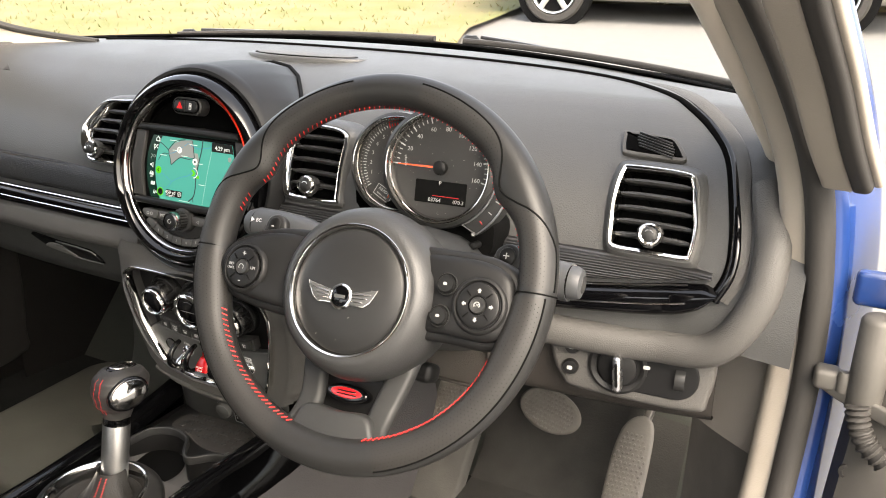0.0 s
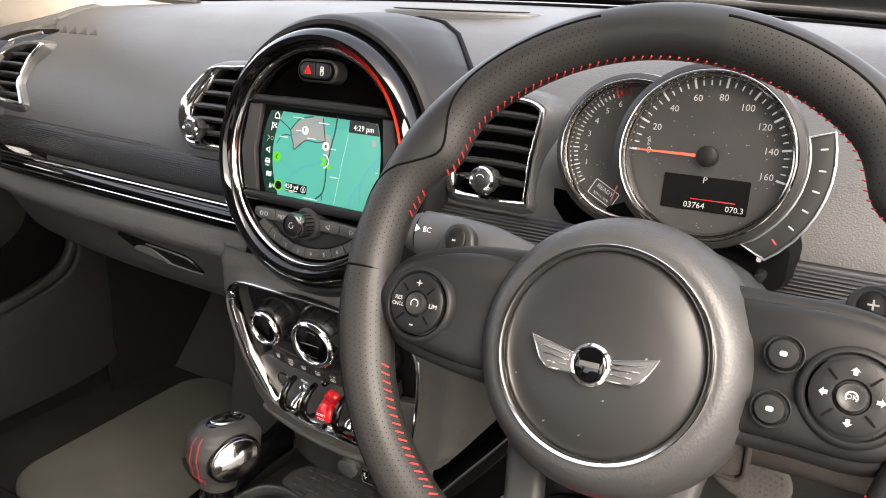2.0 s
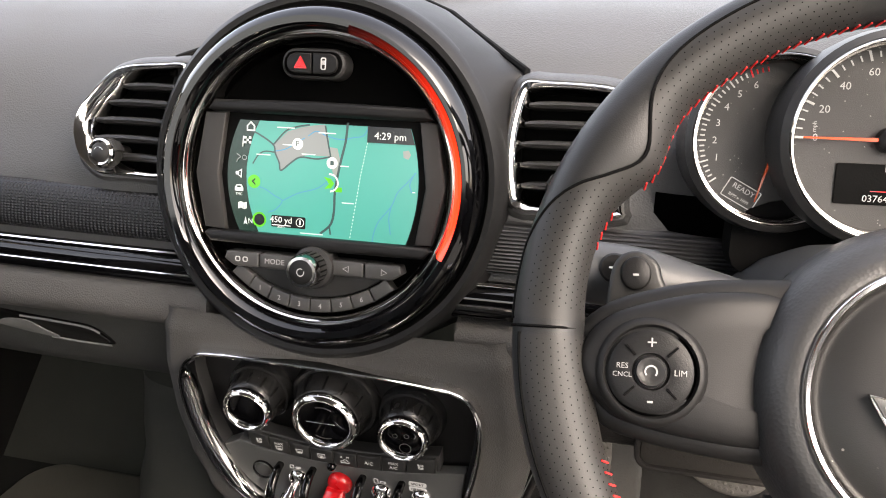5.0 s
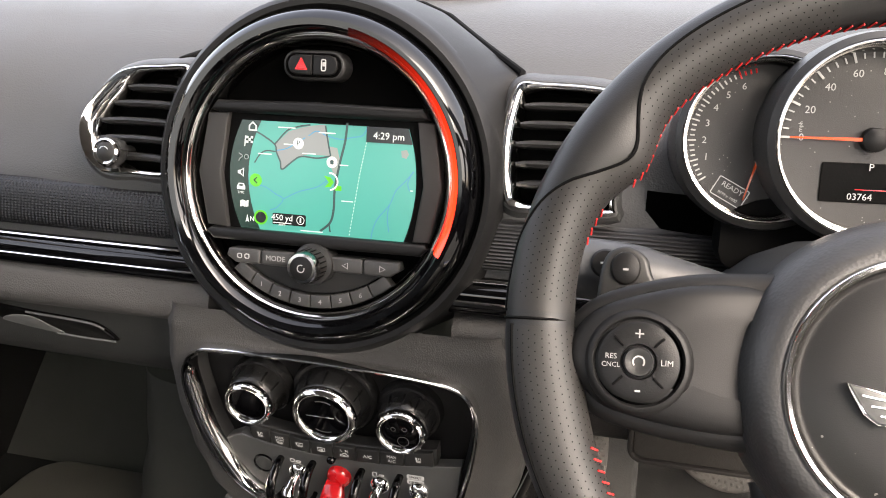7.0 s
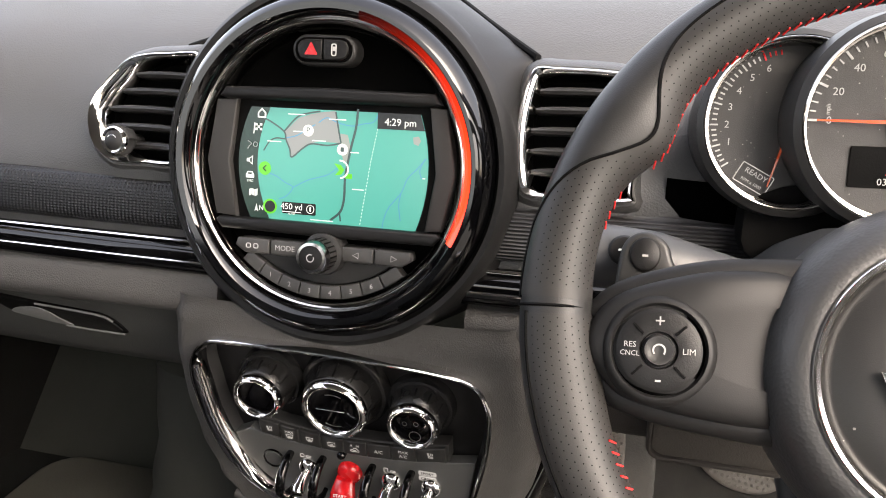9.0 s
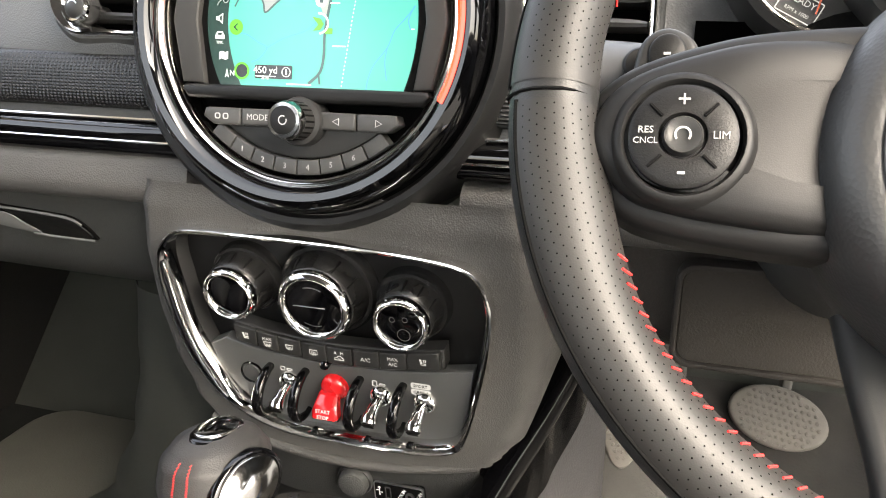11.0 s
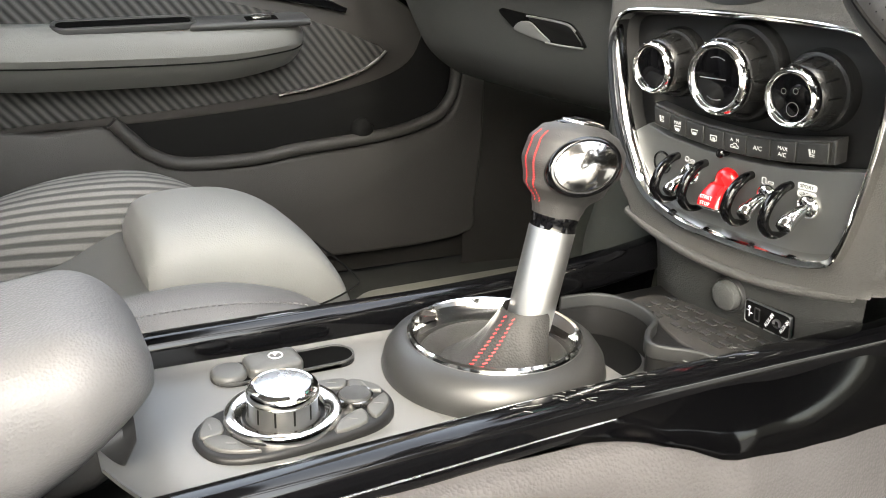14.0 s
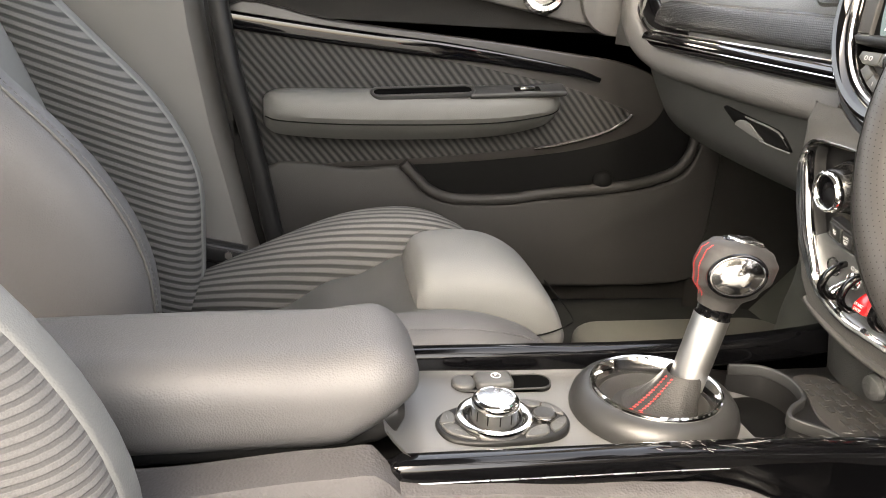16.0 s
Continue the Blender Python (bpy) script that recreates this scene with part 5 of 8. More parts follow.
def spoke(sg):
    ol = [(0.048, 0.0445), (0.090, 0.0425), (0.116, 0.0375), (0.140, 0.0290), (0.154, 0.0165), (0.1600, -0.0005), (0.1555, -0.0150), (0.1415, -0.0300), (0.1225, -0.0360), (0.095, -0.0400), (0.048, -0.0440)]
    if sg > 0:
        ol = [(0.048, 0.0440), (0.090, 0.0430), (0.120, 0.0420), (0.142, 0.0360), (0.156, 0.0230), (0.1610, -0.0035), (0.1580, -0.0180), (0.1485, -0.0340), (0.130, -0.0400), (0.095, -0.0390), (0.048, -0.0410)]
    o2 = [(sg * p.x, p.y) for p in spline([(x, y, 0) for x, y in ol], 4)]
    base = off(0, SPY + 0.0085, 0.0)
    sp = part("spoke", plate(o2, 0.026, base @ off(0, 0, 0.0025), 0.007, steps=5), SPOKE, wheel)
    # raised face over the flange, leaning back towards the hub
    inner = [(x, y + (0.0012 if y < 0 else 0)) for x, y in offset(o2, 0.0062)]
    rings = []
    for k, z in ((0.0, 0.001), (0.0, 0.0055), (0.0010, 0.0082), (0.0030, 0.0102), (0.0060, 0.0114), (0.0110, 0.0122), (0.0170, 0.0126)):
        o = offset(inner, k)
        rings.append([base @ Vector((x, y, z - 0.007 * max(0.0, (0.105 - abs(x)) / 0.04) ** 1.5)) for x, y in o])
    part("spoke_face", loft(bmesh.new(), rings), SPOKE, sp)
    cx = 0.1228 * sg + 0.0025
    pm = off(cx, SPY + 0.006, 0.0130) @ Matrix.Diagonal((0.85, 0.85, 1, 1))
    part("pad_lip", revolve([(0.0300, -0.003), (0.0285, 0.0000), (0.0268, 0.0014), (0.0252, 0.0016), (0.0240, 0.0004), (0.0238, -0.003)], 48, pm), SPOKE, sp)
    part("pad_well", revolve([(0.0244, -0.001), (0.0226, -0.0014), (0.0, -0.0014)], 40, pm), PIT, sp)
    pad = part("button_pad", revolve([(0.0222, -0.003), (0.0222, 0.0022), (0.0200, 0.0034), (0.0100, 0.0030), (0.0092, 0.0010), (0.0, 0.0010)], 40, pm), PLASTIC, sp)
    part("centre_button", revolve([(0.0084, 0.0), (0.0084, 0.0034), (0.0076, 0.0048), (0.0062, 0.0048), (0.0050, 0.0042), (0.0, 0.0040)], 28, pm), SATIN, pad)
    part("centre_mark", revolve([(0.0026, 0.0048), (0.0035, 0.0048)], 18, pm, None, -40, 220), ICON, pad)
    for a in (45, 135, 225, 315):
        part("divider", rbox(0.0075, 0.0013, 0.0012, pm @ Matrix.Rotation(radians(a), 4, "Z") @ off(0.0155, 0, 0.0034), 0.0002, 1), DARK, pad)
    if sg < 0:
        for t, s, x, y in (("+", 0.010, 0, 0.0150), ("-", 0.012, 0, -0.0150), ("RES", 0.0042, -0.0150, 0.0022), ("CNCL", 0.0038, -0.0150, -0.0024), ("LIM", 0.0046, 0.0152, 0)):
            words(t, s, pm @ off(x, y, 0.0034), pad)
    else:
        for a in (0, 90, 180, 270):
            part("arrow_mark", plate([(-0.0026, 0.0), (0.0, 0.0024), (0.0026, 0.0), (0.0012, 0.0), (0.0012, -0.0022), (-0.0012, -0.0022), (-0.0012, 0.0)], 0.0004, pm @ Matrix.Rotation(radians(a), 4, "Z") @ off(0, 0.0145, 0.0038), 0.0001, steps=1), ICON, pad)
        words("OK", 0.0042, pm @ off(0, 0, 0.0047), pad)
        for y in (0.015, -0.013):
            bm_ = off(0.0930 - (0.002 if y < 0 else 0.0), SPY + 0.005 + y, 0.0125) @ Matrix.Diagonal((0.88, 0.88, 1, 1))
            b = part("round_button", revolve([(0.0090, -0.003), (0.0090, 0.001), (0.0078, 0.0032), (0.0, 0.0038)], 28, bm_), PLASTIC, sp)
            part("button_mark", plate(rrect(0.0042, 0.0030, 0.0012, 3), 0.0004, bm_ @ off(0, 0, 0.0042), 0.0002), ICON, b)
            part("button_rim", revolve([(0.0094, -0.001), (0.0106, 0.0005), (0.0112, -0.001)], 28, bm_), SATIN, b)


spoke(-1)
spoke(1)
# forked lower spoke: two arms, a bridge at the rim, and a recessed black plate with an oval badge
for sg in (-1, 1):
    pts = spline([(sg * 0.050, -0.072, -0.034), (sg * 0.0455, -0.095, -0.030), (sg * 0.0395, -0.122, -0.024), (sg * 0.0385, -0.142, -0.014), (sg * 0.044, -0.160, -0.004)], 6)
    part("spoke_arm", sweep(pts, rrect(0.025, 0.014, 0.006, 4), up=(0, 0, 1)), FORK, wheel)
bridge = [(-0.047, -0.163), (-0.042, -0.146), (-0.036, -0.134), (-0.024, -0.1295), (0.0, -0.1315), (0.024, -0.1295), (0.036, -0.134), (0.042, -0.146), (0.047, -0.163), (0.0, -0.169)]
part("spoke_bridge", plate(closed(bridge, 3), 0.016, off(0, 0, -0.0085) @ Matrix.Rotation(radians(-4), 4, "X"), 0.005), FORK, wheel)
part("spoke_web", plate(closed([(-0.036, -0.140), (-0.038, -0.110), (-0.044, -0.078), (0.044, -0.078), (0.038, -0.110), (0.036, -0.140)], 3), 0.008, off(0, 0, -0.036), 0.002), PLASTIC, wheel)
bd = off(-0.003, -0.1165, -0.0215) @ Matrix.Rotation(radians(-6), 4, "X")
lb = part("lower_badge", plate(ellipse(0.0225, 0.0088, 36), 0.012, bd, 0.003), GLOSS, wheel)
part("badge_oval", plate(ellipse(0.0165, 0.0048, 32), 0.001, bd @ off(0, 0.0004, 0.0008), 0.0004), RED, lb, "red and silver oval badge")
part("badge_rim", frame_ring(ellipse(0.0178, 0.0058, 36), 0.0010, 0.001, bd @ off(0, 0.0004, 0.0010), 0.0003), DIM_CHROME, lb)
for k, w_ in enumerate((0.020, 0.022)):
    part("badge_bar", rbox(w_, 0.0014, 0.0008, bd @ off(0.001, 0.0018 - k * 0.0030, 0.0012), 0.0003, 1), DIM_CHROME, lb)
# shift paddles
for sg, mark in ((-1, "-"), (1, "+")):
    ol = [(p.x, p.y) for p in spline([(sg * x, y, 0) for x, y in ((0.070, 0.004), (0.098, 0.010), (0.112, 0.026), (0.1165, 0.038), (0.1270, 0.0440), (0.1370, 0.0395), (0.1410, 0.026), (0.1400, 0.006), (0.120, -0.006), (0.09, -0.012))], 4, True)]
    pd = part("shift_paddle", plate(ol, 0.008, off(0, 0, -0.032), 0.003), SATIN, wheel)
    bt = part("paddle_button", plate(ellipse(0.0078, 0.0090, 24, sg * 0.1275, 0.0315), 0.003, off(0, 0, -0.030), 0.0015, dome=0.001), PLASTIC, pd)
    words(mark, 0.012, off(sg * 0.1275, 0.0315, -0.0285), pd)

# ---- steering column ----
col = thing("steering_column", "dark plastic steering column shroud with stalks", "steering column", CM)
part("shroud", loft(bmesh.new(), [[Vector((x * w, y * h + dy, z)) for x, y in rrect(2, 2, 0.8, 5)] for z, w, h, dy in ((-0.05, 0.062, 0.055, 0.0), (-0.09, 0.075, 0.062, 0.0), (-0.16, 0.075, 0.065, 0.002), (-0.30, 0.07, 0.06, 0.0))]), COLUMN, col)


def stalk(sg):
    pts = [Vector((sg * 0.045, 0.020, -0.086)), Vector((sg * 0.09, 0.026, -0.080)), Vector((sg * 0.120, 0.029, -0.075)), Vector((sg * 0.150, 0.031, -0.072)), Vector((sg * 0.178, 0.031, -0.069))]
    s = part("stalk", sweep(spline(pts, 5), ring2(0.0150, 18, 0.0165), up=(0, 0, 1), scale=lambda t: 0.62 + 0.55 * min(1.0, t * 1.9) - 0.08 * t), STALK, col, "satin grey stalk")
    e = Matrix.Translation((sg * 0.178, 0.031, -0.0690)) @ Matrix.Rotation(radians(90 * sg), 4, "Y")
    cap = part("stalk_cap", revolve([(0.0152, -0.002), (0.0158, 0.004), (0.0135, 0.010), (0.006, 0.0118), (0.0, 0.012)], 28, e), STALK, s)
    part("stalk_joint", revolve([(0.0160, -0.0022), (0.0162, -0.0012), (0.0160, -0.0002)], 28, e), DARK, s)
    part("stalk_button", plate(ellipse(0.0075, 0.0085, 20), 0.003, e @ off(0, 0, 0.0125), 0.001), SATIN, cap)
    top = off(sg * 0.140, 0.033, -0.0560)
    part("round_switch", revolve([(0.0085, -0.004), (0.0085, 0.0012), (0.0072, 0.0026), (0.0, 0.0020)], 24, top), PLASTIC, s, "round black switch on the stalk")
    part("switch_mark", rbox(0.006, 0.0012, 0.0005, top @ off(0, 0, 0.0024), 0.0002, 1), WHITE, s)
    if sg < 0:
        words("BC", 0.0058, off(-0.1660, 0.033, -0.0524), s, WHITE)
        part("arrow_mark", plate([(-0.1765, 0.0302), (-0.1725, 0.0330), (-0.1765, 0.0358)], 0.0006, off(0, 0, -0.0524), 0.0001), WHITE, s)


stalk(-1)
stalk(1)
part("lower_shroud_lever", rbox(0.05, 0.02, 0.03, off(0.02, -0.085, -0.12), 0.006), PLASTIC, col)

# ---- instrument cluster ----
clus = thing("instrument_cluster", "round speedometer and tachometer in chrome-rimmed black cans", "instrument cluster", (0.35, 0.03, 0.94))


def dial(c, r, lean, yaw, depth):
    m = fr(c, lean, yaw)
    can = part("dial_can", revolve([(r * 0.93, -0.010), (r * 0.96, 0.004), (r, 0.007), (r * 1.07, 0.004), (r * 1.10, -0.008), (r * 1.06, -depth), (0, -depth)], 56, m), SATIN, clus)
    part("dial_rim", revolve([(r * 0.950, 0.000), (r * 0.955, 0.0055), (r * 0.966, 0.0078), (r * 0.980, 0.0080), (r * 0.992, 0.0070)], 72, m), RING_CHROME, can, "chrome dial rim")
    part("rim_step", revolve([(r * 0.905, -0.006), (r * 0.915, -0.001), (r * 0.930, 0.0005), (r * 0.947, 0.000)], 72, m), RING_CHROME, can)
    face = part("dial_face", revolve([(r * 0.94, -0.008), (0, -0.008)], 56, m), DIAL_FACE, can)
    return m @ off(0, 0, -0.0079), face


NEEDLE = glow("orange_needle", (0.95, 0.10, 0.012), 0.085)
DIM_NEEDLE = glow("dim_orange_needle", (0.8, 0.10, 0.02), 0.018)
sm, sface = dial((0.359, -0.019, 1.003), 0.0585, 12, 4, 0.055)
for k in range(9):
    a = 180 - 24.2 * k
    for j in range(4):
        b = a - j * 6.05
        if k == 8 and j:
            continue
        part("tick", rbox(0.006 if j == 0 else 0.0035, 0.0014 if j == 0 else 0.0009, 0.0004, sm @ Matrix.Rotation(radians(b), 4, "Z") @ off(0.0500, 0, 0.0004), 0.0001, 1), ICON, sface)
    words(str(k * 20), 0.0064, sm @ off(0.0405 * math.cos(radians(a)), 0.0405 * math.sin(radians(a)), 0.0002), sface)
part("needle", loft(bmesh.new(), [[sm @ Vector((x, y, z)) for y, z in ((-w, 0.004), (w, 0.004), (w, 0.0052), (-w, 0.0052))] for x, w in ((-0.048, 0.0005), (0.006, 0.0013))]), NEEDLE, sface, "orange needle")
words("mph", 0.0036, sm @ off(-0.0415, 0.0065, 0.0002, 90), sface)
part("needle_boss", revolve([(0.0075, 0.0), (0.0072, 0.0062), (0.005, 0.0078), (0, 0.008)], 28, sm), PLASTIC, sface)
lcd = part("trip_display", plate(rrect(0.058, 0.024, 0.001, 2, 0.002, -0.026), 0.0008, sm @ off(0, 0, 0.0012), 0.0003), DARK, sface)
words("P", 0.0062, sm @ off(0.001, -0.0165, 0.0012), lcd)
words("03764", 0.0058, sm @ off(-0.004, -0.0345, 0.0012), lcd)
words("070.3", 0.0056, sm @ off(0.023, -0.0345, 0.0012), lcd)
part("red_line", rbox(0.030, 0.0005, 0.0003, sm @ off(0.008, -0.030, 0.0013), 0.0001, 1), RED, lcd)
tm, tface = dial((0.301, -0.002, 0.996), 0.0525, 14, 3, 0.05)
for k in range(7):
    a = 216 - 17.0 * k
    for j in range(4):
        b = a - j * 4.25
        part("tick", rbox(0.005 if j == 0 else 0.003, 0.0010, 0.0004, tm @ Matrix.Rotation(radians(b), 4, "Z") @ off(0.0445, 0, 0.0004), 0.0001, 1), ICON if k < 6 else RED, tface)
    if k:
        words(str(k), 0.0062, tm @ off(0.0368 * math.cos(radians(a)), 0.0368 * math.sin(radians(a)), 0.0002), tface)
ready = tm @ off(-0.018, -0.034, 0.0006, -28)
part("ready_frame", frame_ring(rrect(0.022, 0.013, 0.001, 2), 0.0006, 0.0005, ready, 0.0002), ICON, tface)
words("READY", 0.0048, ready @ off(0, 0.0026), tface)
words("RPM x 1000", 0.0028, ready @ off(0, -0.0032), tface)
words("OFF", 0.0038, tm @ off(0.004, -0.044, 0.0004, -10), tface)
part("needle", loft(bmesh.new(), [[tm @ Matrix.Rotation(radians(-105), 4, "Z") @ Vector((x, y, z)) for y, z in ((-w, 0.003), (w, 0.003), (w, 0.004), (-w, 0.004))] for x, w in ((0.004, 0.001), (0.04, 0.0004))]), DIM_NEEDLE, tface, "dim orange needle")
# fuel gauge wing beside the speedometer
fm = sm
wing_ol = [((r) * math.cos(radians(a)), (r) * math.sin(radians(a))) for r, a in [(0.0635, a) for a in range(-62, 21, 8)] + [(0.0805, a) for a in range(18, -60, -8)]]
fw = part("fuel_wing", plate(wing_ol, 0.03, fm @ off(0, 0, 0.004), 0.003), FORK, clus, "grey fuel gauge wing")
part("wing_edge", frame_ring(wing_ol, 0.0018, 0.003, fm @ off(0, 0, 0.0052), 0.0008), SATIN_METAL, fw)
for k in range(6):
    a = 10 - k * 11
    part("fuel_mark", rbox(0.0045, 0.0012, 0.0004, fm @ Matrix.Rotation(radians(a), 4, "Z") @ off(0.0725, 0, 0.0045), 0.0002, 1), ICON if k < 5 else RED, fw)
part("fuel_icon", plate(rrect(0.0034, 0.0044, 0.001, 2), 0.0004, fm @ off(0.044, -0.064, 0.0045), 0.0002), ICON, fw)
part("reset_pin", revolve([(0.004, -0.01), (0.004, 0.008), (0.003, 0.0095), (0, 0.01)], 16, fm @ off(0.046, -0.076, 0.0)), PLASTIC, clus)
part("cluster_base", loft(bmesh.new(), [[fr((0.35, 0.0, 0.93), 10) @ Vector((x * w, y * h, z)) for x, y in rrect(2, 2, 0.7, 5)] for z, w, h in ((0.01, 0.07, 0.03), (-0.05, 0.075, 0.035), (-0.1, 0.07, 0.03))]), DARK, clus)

# black sheet before the dash skin, painted in place of the shade under the dials
part("cluster_shade", surf(lambda u, v: Vector((lerp(0.232, 0.405, u), 0.018 - 0.004 * v + 0.006 * abs(2 * u - 1) ** 4, lerp(0.848, 0.952, v))), 16, 12, 0.006), PIT, clus, "black sheet painted as the shade behind the column")

# ---- centre stack ----
stack = thing("centre_stack", "grey grained centre stack that narrows towards the console", "centre stack", (0.005, 0.05, 0.6))
ROWS_ST = [(0.58, 0.090, 0.0), (0.615, 0.108, 0.0), (0.635, 0.122, 0.0), (0.66, 0.137, 0.0), (0.70, 0.148, 0.0), (0.74, 0.1525, 0.0), (0.78, 0.152, 0.0), (0.82, 0.146, 0.0), (0.842, 0.140, 0.004)]


def stack_skin(u, v):
    z = lerp(0.58, 0.842, v)
    w, y = table(ROWS_ST, z)
    a = -1 + 2 * u
    k = abs(a)
    x = w * math.copysign(min(1.0, k * 1.25), a)
    d = max(0.0, (k - 0.72) / 0.28)
    return Vector((0.003 + x * (1 + 0.06 * d), y - 0.0095 - 0.14 * (z - 0.725) + 0.010 * k ** 4 + 0.2 * d * d, z))


OUT = [(-0.104, 0.0855), (-0.086, 0.0892), (-0.038, 0.0900), (0.010, 0.0893), (0.055, 0.0878), (0.085, 0.0855), (0.105, 0.0822), (0.1195, 0.0745), (0.127, 0.0570), (0.1278, 0.036), (0.1235, 0.004), (0.1150, -0.034), (0.1075, -0.060), (0.099, -0.0740), (0.074, -0.0818), (0.036, -0.0840), (-0.002, -0.0840), (-0.036, -0.0830), (-0.065, -0.0745), (-0.087, -0.0600), (-0.105, -0.0350), (-0.1165, -0.004), (-0.122, 0.030), (-0.1222, 0.056), (-0.116, 0.0735)]
CO = closed(OUT)
SM = fr((-0.003, -0.006, 0.725), -8)
SMI = SM.inverted()
shell = surf(stack_skin, 150, 100)
hole = offset(CO, 0.0035)
gone = []
for f in shell.faces:
    q = SMI @ f.calc_center_median()
    lip = -0.1085 + 0.014 * ((q.x - 0.005) / 0.11) ** 2
    if (q.z > -0.03 and inside(hole, q.x, q.y)) or q.y < lip:
        gone.append(f)
bmesh.ops.delete(shell, geom=gone, context="FACES")
low = part("stack_shell", shell, LOWER, stack)
lip_pts = [SM @ Vector((x, -0.1085 + 0.014 * ((x - 0.005) / 0.11) ** 2, 0.0045 - 0.010 * (abs(x) / 0.13) ** 2)) for x in [-0.114 + 0.0125 * i for i in range(19)]]
part("lower_lip", tube(lip_pts, 0.0042, 10), LOWER, stack)
part("lower_panel", surf(lambda u, v: Vector((lerp(-0.105, 0.107, u) * (0.93 + 0.07 * v), 0.0205 + 0.022 * abs(lerp(-1.0, 1.0, u)) ** 4 - 0.014 * v, lerp(0.545, 0.650, v))), 20, 10, 0.004), GLOVE, stack, "dark recessed panel with sockets")
capm = fr((0.0065, 0.0115, 0.5955), -8)
part("socket_collar", revolve([(0.0150, -0.012), (0.0150, 0.0), (0.0140, 0.0016), (0.0128, 0.0012)], 36, capm), SATIN, low)
part("socket_cap", revolve([(0.0125, -0.02), (0.0125, 0.004), (0.0117, 0.0066), (0.0098, 0.0078), (0.0, 0.0076)], 36, capm), GLOVE, low, "round dark grey socket cap")
auxm = fr((0.0430, 0.0165, 0.5885), -8)
aux = part("socket_plate", plate(rrect(0.042, 0.020, 0.003, 3), 0.01, auxm @ off(0, 0, 0.003), 0.001), DARK, low)
part("plate_rim", frame_ring(rrect(0.042, 0.020, 0.003, 3), 0.0008, 0.003, auxm @ off(0, 0, 0.0036), 0.0003), SATIN_METAL, aux)
part("usb_port", frame_ring(rrect(0.0050, 0.0115, 0.0008, 2, -0.0090, 0), 0.0008, 0.001, auxm @ off(0, 0, 0.0040), 0.0003), SATIN, aux)
part("audio_jack", revolve([(0.0022, 0.002), (0.0022, 0.0045), (0.0036, 0.0045), (0.0036, 0.002)], 18, auxm @ off(0.0095, 0)), SATIN_METAL, aux)
for dx in (0.0026, 0.0164):
    words("AUX-IN", 0.0042, auxm @ off(dx, 0, 0.0034, 62), aux, WHITE)
for dx, dy, w, h in ((-0.0162, 0.0, 0.0007, 0.0080), (-0.0180, 0.0012, 0.0022, 0.0007), (-0.0144, -0.0006, 0.0022, 0.0007), (-0.0162, 0.0044, 0.0022, 0.0016)):
    part("socket_mark", plate(rrect(w, h, 0.0002, 1, dx, dy), 0.0003, auxm @ off(0, 0, 0.0036), 0.0001), WHITE, aux)

# ---- climate panel ----
clim = thing("climate_panel", "chrome-framed black climate panel with three dials and toggle switches", "climate control panel", SM)
part("panel_back", plate(offset(CO, 0.002), 0.006, off(0, 0, -0.010), 0.001), PANEL_BLACK, clim)
frame_bm = bmesh.new()
broad = [0.0050 + 0.0085 * min(1.0, max(0.0, (-0.085 - x - 0.25 * (y + 0.03)) / 0.02)) + 0.0035 * min(1.0, max(0.0, (-0.055 - y) / 0.02)) for x, y in CO]
rows_ = [(offset(CO, 0.0), 0.000), (offset(CO, 0.0), 0.0105), (offset(CO, 0.0006), 0.0120), (offset(CO, 0.0016), 0.0125), (offset(CO, 0.0028), 0.0120)]
for k, z in ((0.45, 0.0112), (0.75, 0.0085), (0.95, 0.0045), (1.0, 0.0015), (1.0, -0.006)):
    rows_.append((offset_by(CO, [0.0030 + (d - 0.0030) * k for d in broad]), z))
loft(frame_bm, [[Vector((x, y, z)) for x, y in o] for o, z in rows_], True, False)
part("chrome_frame", frame_bm, CHROME, clim, "polished chrome frame")
wall_bm = bmesh.new()
loft(wall_bm, [[Vector((x, y, z)) for x, y in offset_by(CO, [d + e for d in broad])] for e, z in ((-0.0006, 0.002), (0.0015, -0.002), (0.0035, -0.0095))], True, False)
part("recess_wall", wall_bm, SATIN, clim, "dark sloping recess wall")
face_ol = [(-0.083, -0.006), (-0.06, -0.0125), (-0.02, -0.0165), (0.015, -0.0175), (0.05, -0.016), (0.085, -0.011), (0.112, -0.006), (0.1065, -0.045), (0.101, -0.062), (0.092, -0.072), (0.072, -0.0765), (0.03, -0.0785), (-0.032, -0.0775), (-0.061, -0.069), (-0.080, -0.054), (-0.093, -0.034), (-0.098, -0.014)]
part("silver_face", plate(face_ol, 0.01, off(0, 0, 0.002), 0.0015), SILVER_FACE, clim, "silver-grey switch face")


